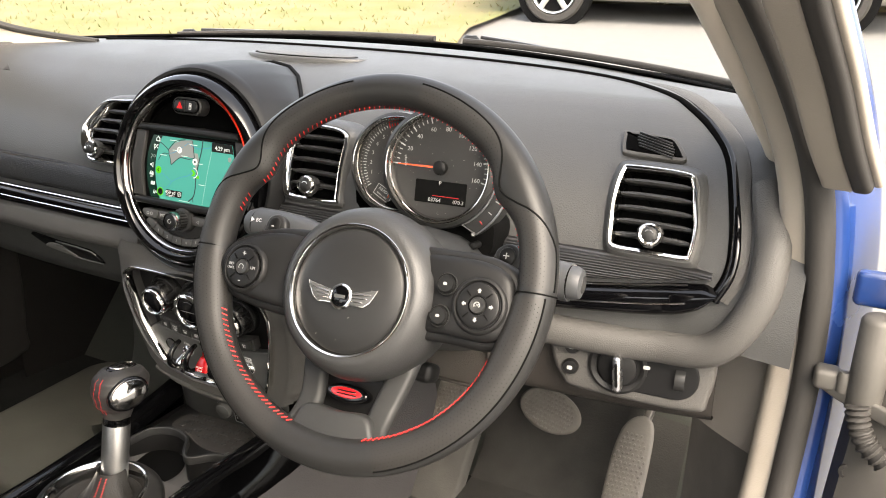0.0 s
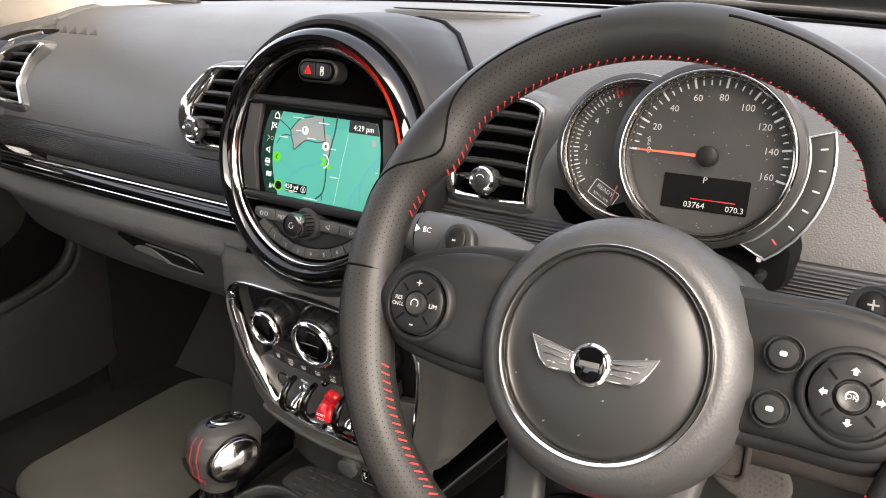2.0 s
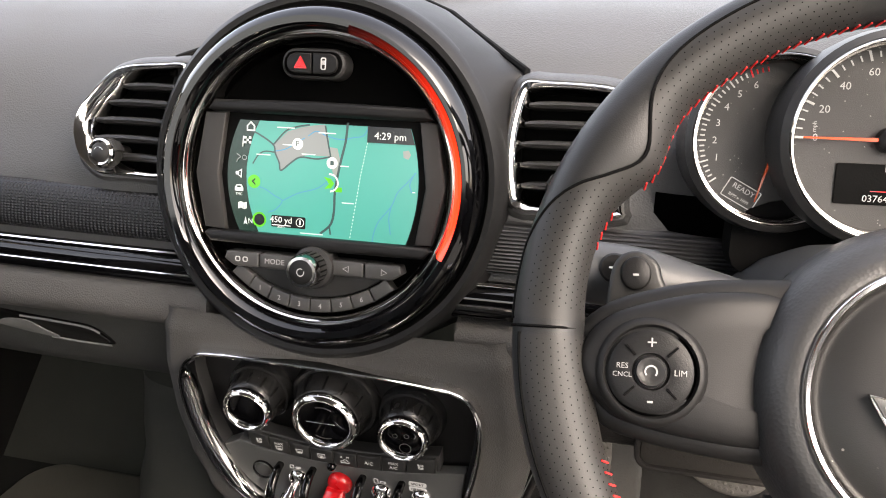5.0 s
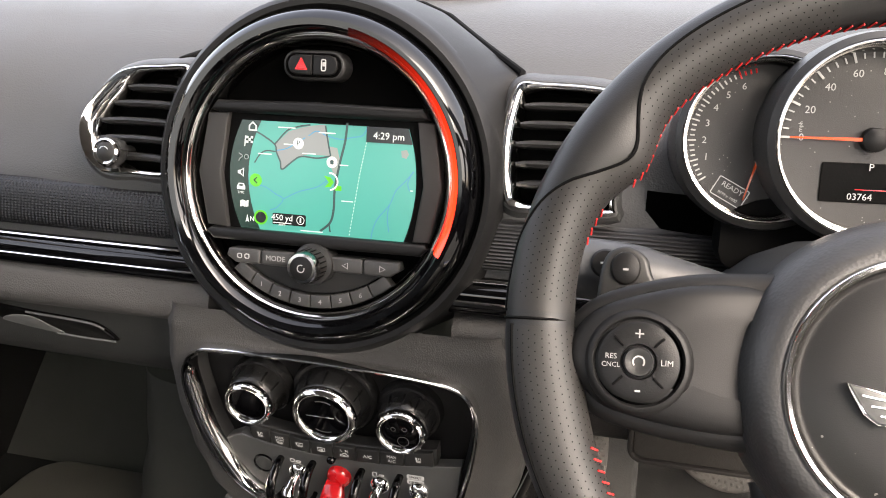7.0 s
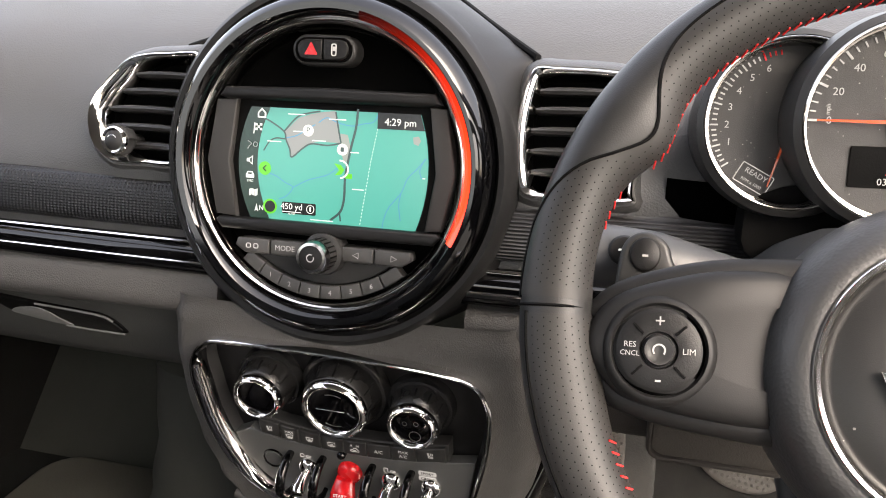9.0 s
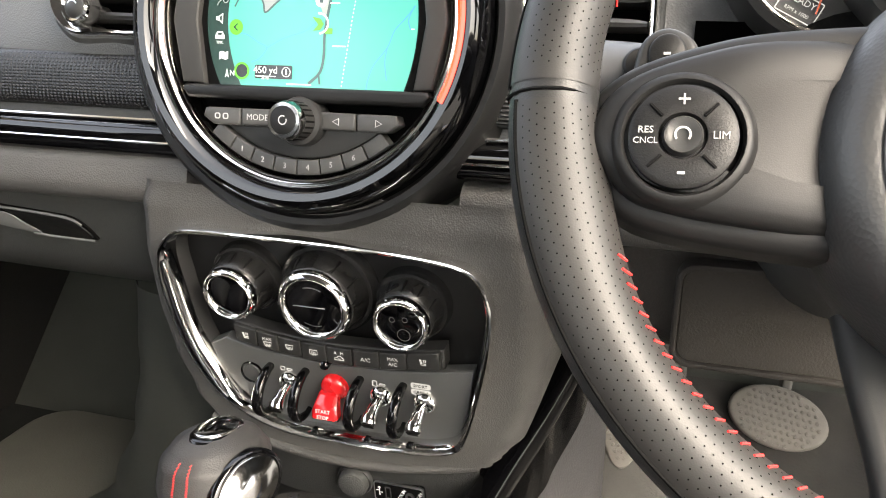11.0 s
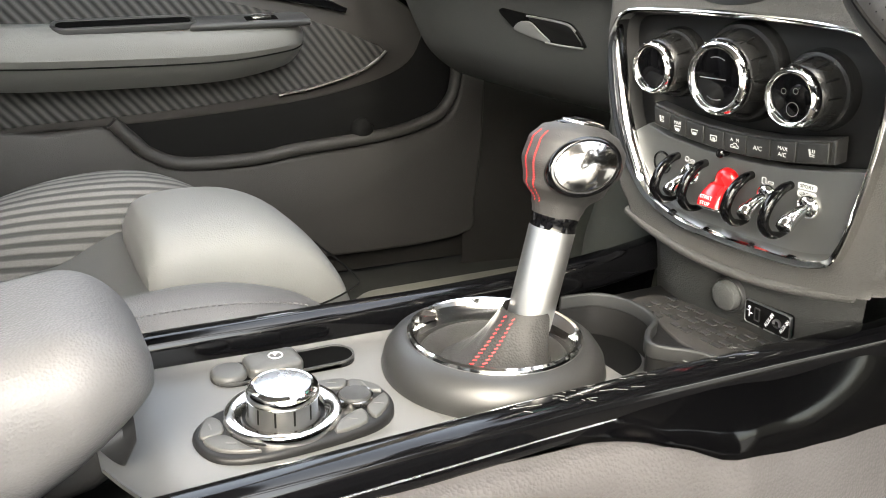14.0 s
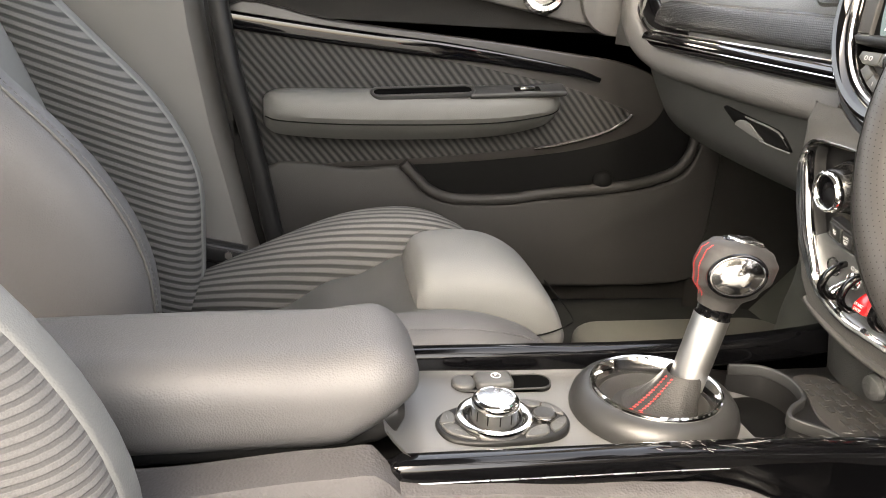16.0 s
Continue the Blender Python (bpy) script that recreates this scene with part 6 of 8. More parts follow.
def knob(x, z, r):
    m = off(x, z, -0.0068)
    k = part("dial_knob", revolve([(r * 1.50, -0.004), (r * 1.48, 0.003), (r * 1.40, 0.006), (r * 1.30, 0.0065), (r * 1.26, 0.009), (r * 1.20, 0.017), (r * 1.12, 0.0240), (r * 1.0, 0.026)], 48, m), KNOB_SKIRT, clim)
    part("dial_ring", revolve([(r * 1.08, 0.0235), (r * 1.10, 0.0265), (r * 1.06, 0.0300), (r * 0.98, 0.0318), (r * 0.90, 0.0312), (r * 0.84, 0.0295), (r * 0.83, 0.028)], 48, m), CHROME, k, "polished chrome ring")
    part("dial_lens", revolve([(r * 0.86, 0.0282), (r * 0.6, 0.0290), (0, 0.0293)], 40, m), GLOSS, k)
    for i in range(12):
        a = 360 * i / 12
        part("rib", rbox(0.0012, 0.0016, 0.013, m @ Matrix.Rotation(radians(a), 4, "Z") @ off(r * 1.185, 0, 0.0165) @ Matrix.Rotation(radians(-15), 4, "Y"), 0.0004, 1), DARK, k)
    for i in range(9):
        a = radians(-60 + 22 * i)
        part("rim_stud", ball(0.0008, 0.0008, 0.0008, m @ off(r * 1.07 * math.cos(a), r * 1.07 * math.sin(a), 0.0285), None, 6, 4), SATIN_METAL, k)
    return k


for x, z, r, mark in ((-0.0585, 0.0458, 0.0183, "gap"), (0.0062, 0.0448, 0.0246, "bar"), (0.0685, 0.0392, 0.0183, "ring")):
    k = knob(x, z, r)
    up = off(x, z, -0.0068)
    if mark == "bar":
        part("segment_mark", rbox(r * 0.95, 0.0005, 0.0004, up @ off(-r * 0.1, 0, 0.0296), 0.0001, 1), SATIN_METAL, k)
        for a0 in (60, 240):
            part("segment_arc", revolve([(r * 0.60, 0.0293), (r * 0.63, 0.0293)], 8, up, None, a0, a0 + 50), SATIN_METAL, k)
    if mark == "ring":
        part("fan_mark", revolve([(0.0042, 0.0297), (0.0048, 0.0297)], 20, up @ off(0.0025, -0.0070)), SOFT_KEY, k)
        for dx, dy in ((-0.005, 0.004), (0.004, 0.005)):
            part("segment_mark", revolve([(0.0016, 0.0297), (0.0021, 0.0297)], 12, up @ off(dx, dy)), SOFT_KEY, k)
# curved row of eight keys


def sag(x):
    """Height of the key row's middle line."""
    return -0.0042 + 0.0075 * ((x - 0.014) / 0.076) ** 2


KEY_EDGES = (-0.0690, -0.0515, -0.0343, -0.0160, 0.0038, 0.0241, 0.0447, 0.0655, 0.0900)
xs_ = [-0.072 + 0.1645 * i / 24 for i in range(25)]
part("key_bar", plate([(x, sag(x) - 0.0085) for x in xs_] + [(x, sag(x) + 0.0085) for x in xs_[::-1]], 0.012, off(0, 0, 0.0055), 0.002), SATIN, clim)


def mark_lines(parent, lines, x, y, w=0.00035):
    """A small printed symbol from strokes."""
    bm = bmesh.new()
    for pts in lines:
        sweep([Vector((x + a, y + b, 0.0088)) for a, b in pts], rrect(2 * w, 0.0002, 0.00008, 1), up=(0, 0, 1), bm=bm)
    return part("key_mark", bm, ICON, parent, smooth=False)


SEAT_MARK = [[(-0.0024, 0.0026), (-0.0014, -0.0020), (0.0022, -0.0020)], [(-0.0016, 0.0026), (-0.0008, -0.0008), (0.0022, -0.0008)], [(0.0002, 0.0004), (0.0006, 0.0016), (0.0002, 0.0026)], [(0.0016, 0.0004), (0.0020, 0.0016), (0.0016, 0.0026)]]
SCREEN_MARK = [[(-0.0032, 0.0020), (0.0032, 0.0020), (0.0022, -0.0012), (-0.0022, -0.0012), (-0.0032, 0.0020)], [(-0.0012, -0.0022), (-0.0012, 0.0004)], [(0.0, -0.0022), (0.0, 0.0004)], [(0.0012, -0.0022), (0.0012, 0.0004)]]
REAR_MARK = [[(-0.0030, 0.0022), (0.0030, 0.0022), (0.0030, -0.0014), (-0.0030, -0.0014), (-0.0030, 0.0022)], [(-0.0012, -0.0024), (-0.0012, 0.0008)], [(0.0, -0.0024), (0.0, 0.0008)], [(0.0012, -0.0024), (0.0012, 0.0008)]]
CAR_MARK = [[(-0.0036, -0.0014), (-0.0034, 0.0002), (-0.0016, 0.0006), (-0.0006, 0.0020), (0.0014, 0.0020), (0.0026, 0.0004), (0.0036, 0.0), (0.0036, -0.0014), (-0.0036, -0.0014)], [(-0.0012, -0.0004), (0.0010, -0.0004)]]
for i in range(8):
    x0, x1 = KEY_EDGES[i] + 0.0003, KEY_EDGES[i + 1] - 0.0003
    x = (x0 + x1) / 2
    y = sag(x)
    top = [(lerp(x1, x0, j / 4), sag(lerp(x1, x0, j / 4)) + 0.0072) for j in range(5)]
    bot = [(lerp(x0, x1, j / 4), sag(lerp(x0, x1, j / 4)) - 0.0072) for j in range(5)]
    b = part("climate_key", plate(bot + top, 0.006, off(0, 0, 0.0085), 0.0012), CLIMATE_KEY, clim)
    if i in (0, 7):
        mark_lines(b, SEAT_MARK, x, y)
    elif i == 1:
        words("MAX", 0.0036, off(x, y + 0.0024, 0.0086), b)
        mark_lines(b, SCREEN_MARK, x, y - 0.0022)
    elif i == 2:
        mark_lines(b, SCREEN_MARK, x, y)
    elif i == 3:
        mark_lines(b, REAR_MARK, x, y)
    elif i == 4:
        words("A   M", 0.0034, off(x, y + 0.0030, 0.0086), b)
        mark_lines(b, CAR_MARK, x, y - 0.0014)
    elif i == 5:
        words("A/C", 0.0046, off(x, y, 0.0086), b)
    else:
        words("MAX", 0.0038, off(x, y + 0.0022, 0.0086), b)
        words("A/C", 0.0042, off(x, y - 0.0022, 0.0086), b)
part("led_stud", revolve([(0.0036, 0.003), (0.0036, 0.010), (0.0026, 0.0112), (0, 0.0116)], 18, off(0.0015, -0.0136)), GLOSS, clim)
# guard loops stand between the toggles
for x in (-0.0500, -0.0205, 0.0235, 0.0570):
    pts = spline([(x + 0.002, -0.0265, 0.001), (x + 0.001, -0.0285, 0.010), (x, -0.0365, 0.0205), (x - 0.001, -0.049, 0.0245), (x - 0.001, -0.0595, 0.0185), (x, -0.0630, 0.0085), (x, -0.0625, 0.001)], 5)
    part("guard_loop", sweep(pts, rrect(0.0062, 0.0066, 0.0026, 3), up=(1, 0, 0), scale=lambda t: 0.62 + 0.55 * math.sin(math.pi * min(1.0, 0.12 + t)) ** 0.7), GLOSS, clim, "black switch guard loop")
part("blank_ring", revolve([(0.0080, 0.001), (0.0092, 0.0035), (0.0104, 0.001)], 28, off(-0.0655, -0.036)), GLOSS, clim)
part("blank_button", revolve([(0.0080, 0.001), (0.0070, 0.0030), (0, 0.0028)], 28, off(-0.0655, -0.036)), SILVER_FACE, clim)
for x in (-0.035, 0.039, 0.073):
    bs = part("toggle_switch", revolve([(0.0092, 0.001), (0.0092, 0.0035), (0.0075, 0.0065), (0.0050, 0.008), (0, 0.0085)], 28, off(x + 0.002, -0.0385)), CHROME, clim, "chrome toggle switch")
    part("toggle_lever", tube(spline([(x + 0.002, -0.0385, 0.005), (x, -0.042, 0.012), (x - 0.001, -0.0465, 0.0185)], 4), 0.0046, 14, up=(1, 0, 0), scale=lambda t: 0.85 + 0.3 * t), CHROME, bs)
    tip = part("toggle_tip", revolve([(0.0056, -0.004), (0.0062, 0.0), (0.0056, 0.003), (0.0040, 0.0042), (0, 0.0045)], 20, off(x - 0.0015, -0.048, 0.0205) @ Matrix.Rotation(radians(35), 4, "X")), CHROME, bs)
    for j in range(5):
        part("tip_ridge", rbox(0.008, 0.0006, 0.0006, off(x - 0.0015, -0.048, 0.0205) @ Matrix.Rotation(radians(35), 4, "X") @ off(0, -0.003 + j * 0.0015, 0.0046), 0.0002, 1), DARK, tip)
rs = part("toggle_switch", revolve([(0.0108, 0.001), (0.0108, 0.0045), (0.0094, 0.0072), (0.0060, 0.0092), (0, 0.0100)], 36, off(0.0045, -0.0365)), RED, clim, "red start toggle")
part("toggle_paddle", loft(bmesh.new(), [[Vector((0.0025 + a * w, y, z + b)) for a, b in ((-1, -0.004), (1, -0.004), (1, 0.002), (0.8, 0.004), (-0.8, 0.004), (-1, 0.002))] for y, z, w in ((-0.0375, 0.009, 0.0075), (-0.0420, 0.0145, 0.0088), (-0.0470, 0.0185, 0.0100), (-0.0520, 0.0195, 0.0105))]), RED, rs)
PR = off(0.0025, -0.0470, 0.0238) @ Matrix.Rotation(radians(-16), 4, "X")
words("START", 0.0040, PR @ off(0, 0.0022, 0), rs, WHITE)
words("STOP", 0.0040, PR @ off(0, -0.0024, 0), rs, WHITE)
part("paddle_tip", rbox(0.0215, 0.0045, 0.0085, off(0.0025, -0.0535, 0.0185) @ Matrix.Rotation(radians(-20), 4, "X"), 0.0020, 3), CHROME, rs)
for x, y, w, h in ((-0.038, -0.0275, 0.0040, 0.0040), (-0.0325, -0.0280, 0.0050, 0.0022), (0.0365, -0.0285, 0.0040, 0.0052), (0.0425, -0.0290, 0.0050, 0.0022)):
    part("switch_mark", frame_ring(rrect(w, h, 0.001, 2, x, y), 0.0007, 0.0003, off(0, 0, 0.0024), 0.0001), ICON, clim)
for y, t in ((-0.0250, "SPORT"), (-0.0306, "GREEN")):
    part("mode_plate", plate(rrect(0.0150, 0.0048, 0.0016, 3, 0.0722, y), 0.0003, off(0, 0, 0.0024), 0.0001), ICON, clim)
    words(t, 0.0036, off(0.0722, y, 0.0024), clim, DARK)

# ---- centre console ----
CX = 0.004
console = thing("centre_console", "grey centre console with scratched piano black side rails", "centre console", (CX, -0.2, 0.34))
part("console_body", loft(bmesh.new(), [[Vector((CX + a * w, y, 0.34 if b < 0 else z)) for a, b in ((-1.2, -1), (1.2, -1), (1.0, 1), (-1.0, 1))] for y, w, z in ((-0.88, 0.085, 0.565), (-0.47, 0.085, 0.565), (-0.2, 0.085, 0.520), (0.02, 0.09, 0.510), (0.4, 0.12, 0.510))]), PLASTIC, console)
FLANK_TOP = [(-0.90, 0.588), (-0.63, 0.600), (-0.50, 0.609), (-0.472, 0.611), (-0.462, 0.604), (-0.452, 0.592), (-0.43, 0.590), (-0.39, 0.588), (-0.30, 0.580), (-0.22, 0.576), (-0.18, 0.573), (-0.155, 0.568), (-0.113, 0.558), (-0.05, 0.551), (0.0, 0.548), (0.10, 0.543), (0.15, 0.541), (0.24, 0.560), (0.36, 0.580)]
FLANK_OUT = [(-0.90, 0.0), (-0.20, 0.0), (-0.15, 0.006), (-0.10, 0.014), (0.0, 0.017), (0.15, 0.020), (0.36, 0.040)]


def flank(side):
    """Grained cheek of the console: bulges below the rail and turns in at its top edge."""
    def at(u, v):
        y = lerp(-0.88, 0.36, u)
        zt = table(FLANK_TOP, y)[0]
        inner = table([(-0.90, 0.078), (-0.468, 0.078), (-0.452, 0.096), (0.36, 0.11)], y)[0]
        wide = table(FLANK_OUT, y)[0]
        row = table([(0.0, 0.150, 0.0), (0.45, 0.136, 0.50), (0.72, 0.124, 0.80), (0.84, 0.117, 0.925), (0.92, 0.109, 0.985), (1.0, inner, 1.0)], v)
        return Vector((CX + side * (row[0] + wide), y, 0.34 + (zt - 0.34) * row[1]))
    return surf(at, 130, 22)


for side in (-1, 1):
    part("console_flank", flank(side), FLANK, console, "taupe grained console flank")


def deck(u, v):
    """Top of the console between the rails: flat plate, raised shifter deck, then the tray."""
    y, x = lerp(-0.46, 0.03, v), lerp(-0.088, 0.088, u)
    z = table([(-0.46, 0.584), (-0.28, 0.580), (-0.135, 0.576), (-0.118, 0.540), (-0.05, 0.538), (0.03, 0.540)], y)[0]
    z += 0.034 * max(0.0, (-0.418 - y) / 0.042) ** 2
    e = max(0, abs(x) - 0.07) / 0.018
    return Vector((CX + x, y, z + 0.010 * e * e))


part("deck", surf(deck, 24, 90), DECK, console)
for side in (-1, 1):
    line = [(0.084, -0.458, 0.596), (0.089, -0.43, 0.599), (0.089, -0.3, 0.598), (0.089, -0.2, 0.597), (0.096, -0.08, 0.597), (0.111, 0.04, 0.602), (0.131, 0.14, 0.615), (0.150, 0.24, 0.640), (0.165, 0.40, 0.665)]
    pts = spline([(CX + side * x, y, z) for x, y, z in line], 8)
    rail = part("gloss_rail", sweep(pts, [(x, y - 0.008) for x, y in rrect(0.022, 0.028, 0.008, 5)], scale=lambda t: min(1.0, 0.55 + 9 * t) * (1 + 0.25 * max(0.0, (t - 0.35) / 0.65))), RAIL_BLACK, console, "scratched piano black rail")
    def cheek(u, v):
        y = lerp(-0.25, 0.34, u)
        x, zt = table([(p[1], p[0], p[2]) for p in line], y)
        zb = table([(q[0], q[1] - 0.006) for q in FLANK_TOP], y)[0]
        e = min(1.0, (y + 0.25) / 0.14)
        e = e * e * (3 - 2 * e)
        k = math.sin(v * math.pi / 2) * e
        return Vector((CX + side * lerp(x + 0.0085, max(x + 0.009, 0.114 + table(FLANK_OUT, y)[0]), k), y, lerp(zt - 0.004, lerp(zt - 0.018, zb, e), v)))
    part("rail_cheek", surf(cheek, 60, 10, 0.003), RAIL_BLACK, rail)
    # bright bead drawn as the highlight along the rail's edge, no metal trim
    if side > 0:
        part("rail_painted_highlight", tube([p + Vector((side * 0.0108, 0, -0.010)) for p in pts[6:-20]], 0.0008, 6), SATIN_METAL, rail)
sc = random.Random(4)
for i in range(34):
    y = sc.uniform(-0.26, -0.06)
    x, z = CX + 0.089 + sc.uniform(-0.006, 0.009), 0.6036
    a = sc.uniform(0.3, 1.3)
    l = sc.uniform(0.003, 0.012)
    part("scratch", tube([Vector((x, y, z)), Vector((x + l * math.cos(a) * 0.4, y + l * math.sin(a), z - 0.0003))], 0.00022, 4), SOFT_KEY, console)

# cup holders and tray with moulded rim
def cup(cx, cy, r, z):
    return revolve([(r + 0.004, z - 0.002), (r + 0.002, z + 0.002), (r - 0.001, z), (r - 0.003, z - 0.02), (r - 0.006, z - 0.055), (0, z - 0.055)], 40, Matrix.Translation((cx, cy, 0)))


wave = spline([(-0.082, -0.088, 0.570), (-0.072, -0.055, 0.571), (-0.045, -0.041, 0.571), (-0.012, -0.048, 0.571), (0.006, -0.072, 0.571), (0.024, -0.083, 0.571), (0.048, -0.062, 0.571), (0.080, -0.052, 0.571)], 6)
tray = part("tray", plate([(p.x, p.y) for p in wave] + [(0.084, 0.03), (-0.084, 0.03)], 0.034, Matrix.Translation((0, 0, 0.5690)), 0.003), PLASTIC, console)
for cx, cy, r in ((-0.036, -0.084, 0.041), (0.058, -0.096, 0.030)):
    m = Matrix.Translation((cx - 0.006, cy, 0.5405))
    h = part("cup_holder", revolve([(r, 0.0005), (r - 0.004, 0.0008), (0.0, 0.0008)], 40, m), DARK, tray, "dark cup holder well")
part("tray_lip", sweep([p + Vector((0, 0, 0.002)) for p in wave], rrect(0.0046, 0.012, 0.0018, 3)), FORK, tray, "wavy moulded cup holder rim")
matm = Matrix.Translation((CX, -0.008, 0.571))
rub = part("rubber_mat", plate([(p.x, p.y) for p in spline([(-0.066, -0.018, 0), (-0.03, -0.026, 0), (0.01, -0.040, 0), (0.05, -0.038, 0), (0.072, -0.02, 0), (0.070, 0.018, 0), (0.0, 0.026, 0), (-0.062, 0.018, 0)], 4, True)], 0.004, matm, 0.0012), RUBBER, tray, "patterned black rubber tray mat")
for i in range(11):
    for j in range(5):
        if (i + j * 2) % 3:
            part("mat_block", rbox(0.0085, 0.0055, 0.0014, matm @ off(-0.052 + i * 0.0105, -0.022 + j * 0.0095, 0.0006), 0.0004, 1), SATIN, rub)

# ---- rotary controller ----
ctl = thing("rotary_controller", "chrome-topped rotary controller with curved keys on the console", "controller knob", Matrix.Translation((0.016, -0.360, 0.583)))
part("key_well", plate([(p.x, p.y) for p in spline([(-0.014, -0.044, 0), (0.004, -0.0515, 0), (0.026, -0.044, 0), (0.035, -0.02, 0), (0.034, 0.02, 0), (0.028, 0.050, 0), (0.012, 0.064, 0), (-0.010, 0.064, 0), (-0.026, 0.050, 0), (-0.032, 0.02, 0), (-0.026, -0.02, 0)], 4, True)], 0.006, off(0, 0, 0.0035), 0.003), PLASTIC, ctl)
for pts in (((-0.014, -0.040), (-0.002, -0.047), (0.006, -0.047), (0.005, -0.036), (-0.008, -0.034)), ((0.008, -0.047), (0.022, -0.041), (0.031, -0.022), (0.024, -0.027), (0.008, -0.035)), ((-0.028, 0.028), (-0.018, 0.031), (-0.014, 0.042), (-0.024, 0.047)), ((0.020, 0.027), (0.031, 0.020), (0.028, 0.040), (0.014, 0.042)), ((0.013, 0.046), (0.026, 0.046), (0.014, 0.060), (0.003, 0.061)), ((-0.022, 0.050), (-0.012, 0.046), (0.000, 0.061), (-0.010, 0.061))):
    part("key", plate([(p.x, p.y) for p in spline([(x, y, 0) for x, y in pts], 3, True)], 0.003, off(0, 0, 0.0056), 0.0015), KEY, ctl)
    kx, ky = sum(p[0] for p in pts) / len(pts), sum(p[1] for p in pts) / len(pts)
    part("print_bar", rbox(0.006, 0.0008, 0.0003, off(kx, ky, 0.0058, 60 if abs(kx) > 0.012 else 0), 0.0001, 1), SOFT_KEY, ctl)
ob_ = part("option_button", revolve([(0.0098, 0.003), (0.0098, 0.0080), (0.0088, 0.0090), (0.004, 0.0084), (0, 0.0082)], 32, off(0.002, 0.043)), SATIN, ctl)
part("button_ring", revolve([(0.0112, 0.0040), (0.0112, 0.0074), (0.0106, 0.0080), (0.0100, 0.0074)], 36, off(0.002, 0.043)), DIM_CHROME, ob_)
part("base_ring", revolve([(0.0335, 0.003), (0.0335, 0.0068), (0.0325, 0.0086), (0.0300, 0.0094), (0.0262, 0.0086), (0.0232, 0.006)], 64), CHROME, ctl, "chrome base ring")
kb_ = part("knob", revolve([(0.0212, 0.005), (0.0203, 0.0075), (0.0200, 0.0165), (0.0204, 0.0180)], 48), SATIN, ctl, "dark satin knob side")
part("knob_ring", revolve([(0.0204, 0.0176), (0.0207, 0.0205), (0.0196, 0.0232), (0.0172, 0.0246), (0.0160, 0.0243)], 48), CHROME, kb_)
part("knob_top", revolve([(0.0162, 0.0242), (0.012, 0.0250), (0, 0.0253)], 40), SATIN_METAL, kb_)
for i in range(12):
    part("groove", rbox(0.0008, 0.0012, 0.0090, Matrix.Rotation(radians(30 * i), 4, "Z") @ off(0.0201, 0, 0.0120), 0.0002, 1), DARK, kb_)
ped = thing("parking_brake_switch", "black parking brake switch in an oval console recess", "switch", Matrix.Translation((-0.050, -0.338, 0.5825)))
part("recess", plate(rrect(0.028, 0.096, 0.0138, 8), 0.004, off(0, 0, 0.0012), 0.0008), PIT, ped)
part("rim", frame_ring(rrect(0.028, 0.096, 0.0138, 8), 0.0014, 0.004, off(0, 0, 0.0022), 0.0005), SATIN, ped)
part("rocker", plate(rrect(0.026, 0.036, 0.006, 6, 0, -0.008), 0.007, off(0, 0, 0.0082), 0.0035, dome=0.001), KEY, ped)
part("rocker", plate(rrect(0.025, 0.022, 0.0105, 6, 0, -0.0365), 0.006, off(0, 0, 0.0056), 0.003), KEY, ped)
part("symbol_ring", frame_ring(ellipse(0.0048, 0.0048, 24, 0, -0.006), 0.0007, 0.0006, off(0, 0, 0.0094), 0.0002), WHITE, ped)
words("P", 0.0062, off(0, -0.006, 0.0093, 90), ped, WHITE)

# ---- gear lever ----
gear = thing("gear_lever", "leather and chrome automatic gear lever with red-stitched boot", "gear lever", Matrix.Translation((0.003, -0.210, 0.577)))
part("bezel", revolve([(0.0745, -0.001), (0.0755, 0.006), (0.0735, 0.015), (0.068, 0.0225), (0.061, 0.0258), (0.056, 0.0255)], 64), BEZEL, gear)
part("chrome_ring", revolve([(0.0592, 0.0250), (0.0585, 0.0280), (0.0570, 0.0292), (0.0552, 0.0285), (0.0530, 0.0240), (0.0510, 0.0175), (0.0500, 0.0110)], 72), CHROME, gear)
part("inner_well", revolve([(0.0505, 0.012), (0.0475, 0.0145), (0.0430, 0.0135), (0.036, 0.006), (0, 0.004)], 56), BOOT, gear, "dark leather collar inside the ring")


def boot(u, v):
    a = 2 * math.pi * u
    k = v ** 0.8
    fold = (1 - v) * v * 3.2
    r = lerp(0.0355, 0.0168, k ** 0.85) * (1 + 0.055 * math.sin(4 * a + 0.7) * fold + 0.03 * math.sin(9 * a + 6 * v) * fold)
    return Vector((-0.006 * k + r * math.cos(a), 0.008 + 0.022 * k ** 1.15 + r * math.sin(a), 0.008 + 0.030 * v ** 1.15 - 0.005 * math.sin(math.pi * v) * (0.6 + 0.4 * math.sin(a))))


bt_ = part("boot", surf(boot, 72, 24), BOOT, gear, "creased grey leather boot")
sb = bmesh.new()
for off_a in (-0.045, 0.045):
    for i in range(14):
        v = 0.04 + 0.92 * i / 14
        p0, p1 = boot(0.80 + off_a * (0.4 + 0.3 * v), v), boot(0.80 + off_a * (0.4 + 0.3 * v) + 0.012, v + 0.03)
        tube([p0 + Vector((0, -0.0006, 0.0006)), p1 + Vector((0, -0.0006, 0.0006))], 0.00045, 5, bm=sb)
tagged(part("stitching", sb, THREAD, bt_), kind="stuff")
LM = Matrix.Translation((-0.006, 0.034, 0.036)) @ Matrix.Rotation(radians(-12), 4, "X") @ Matrix.Rotation(radians(0), 4, "Y")
part("shaft", revolve([(0.0160, -0.012), (0.0160, 0.058), (0.0150, 0.060)], 40, LM), SHAFT, gear, "brushed aluminium shaft")
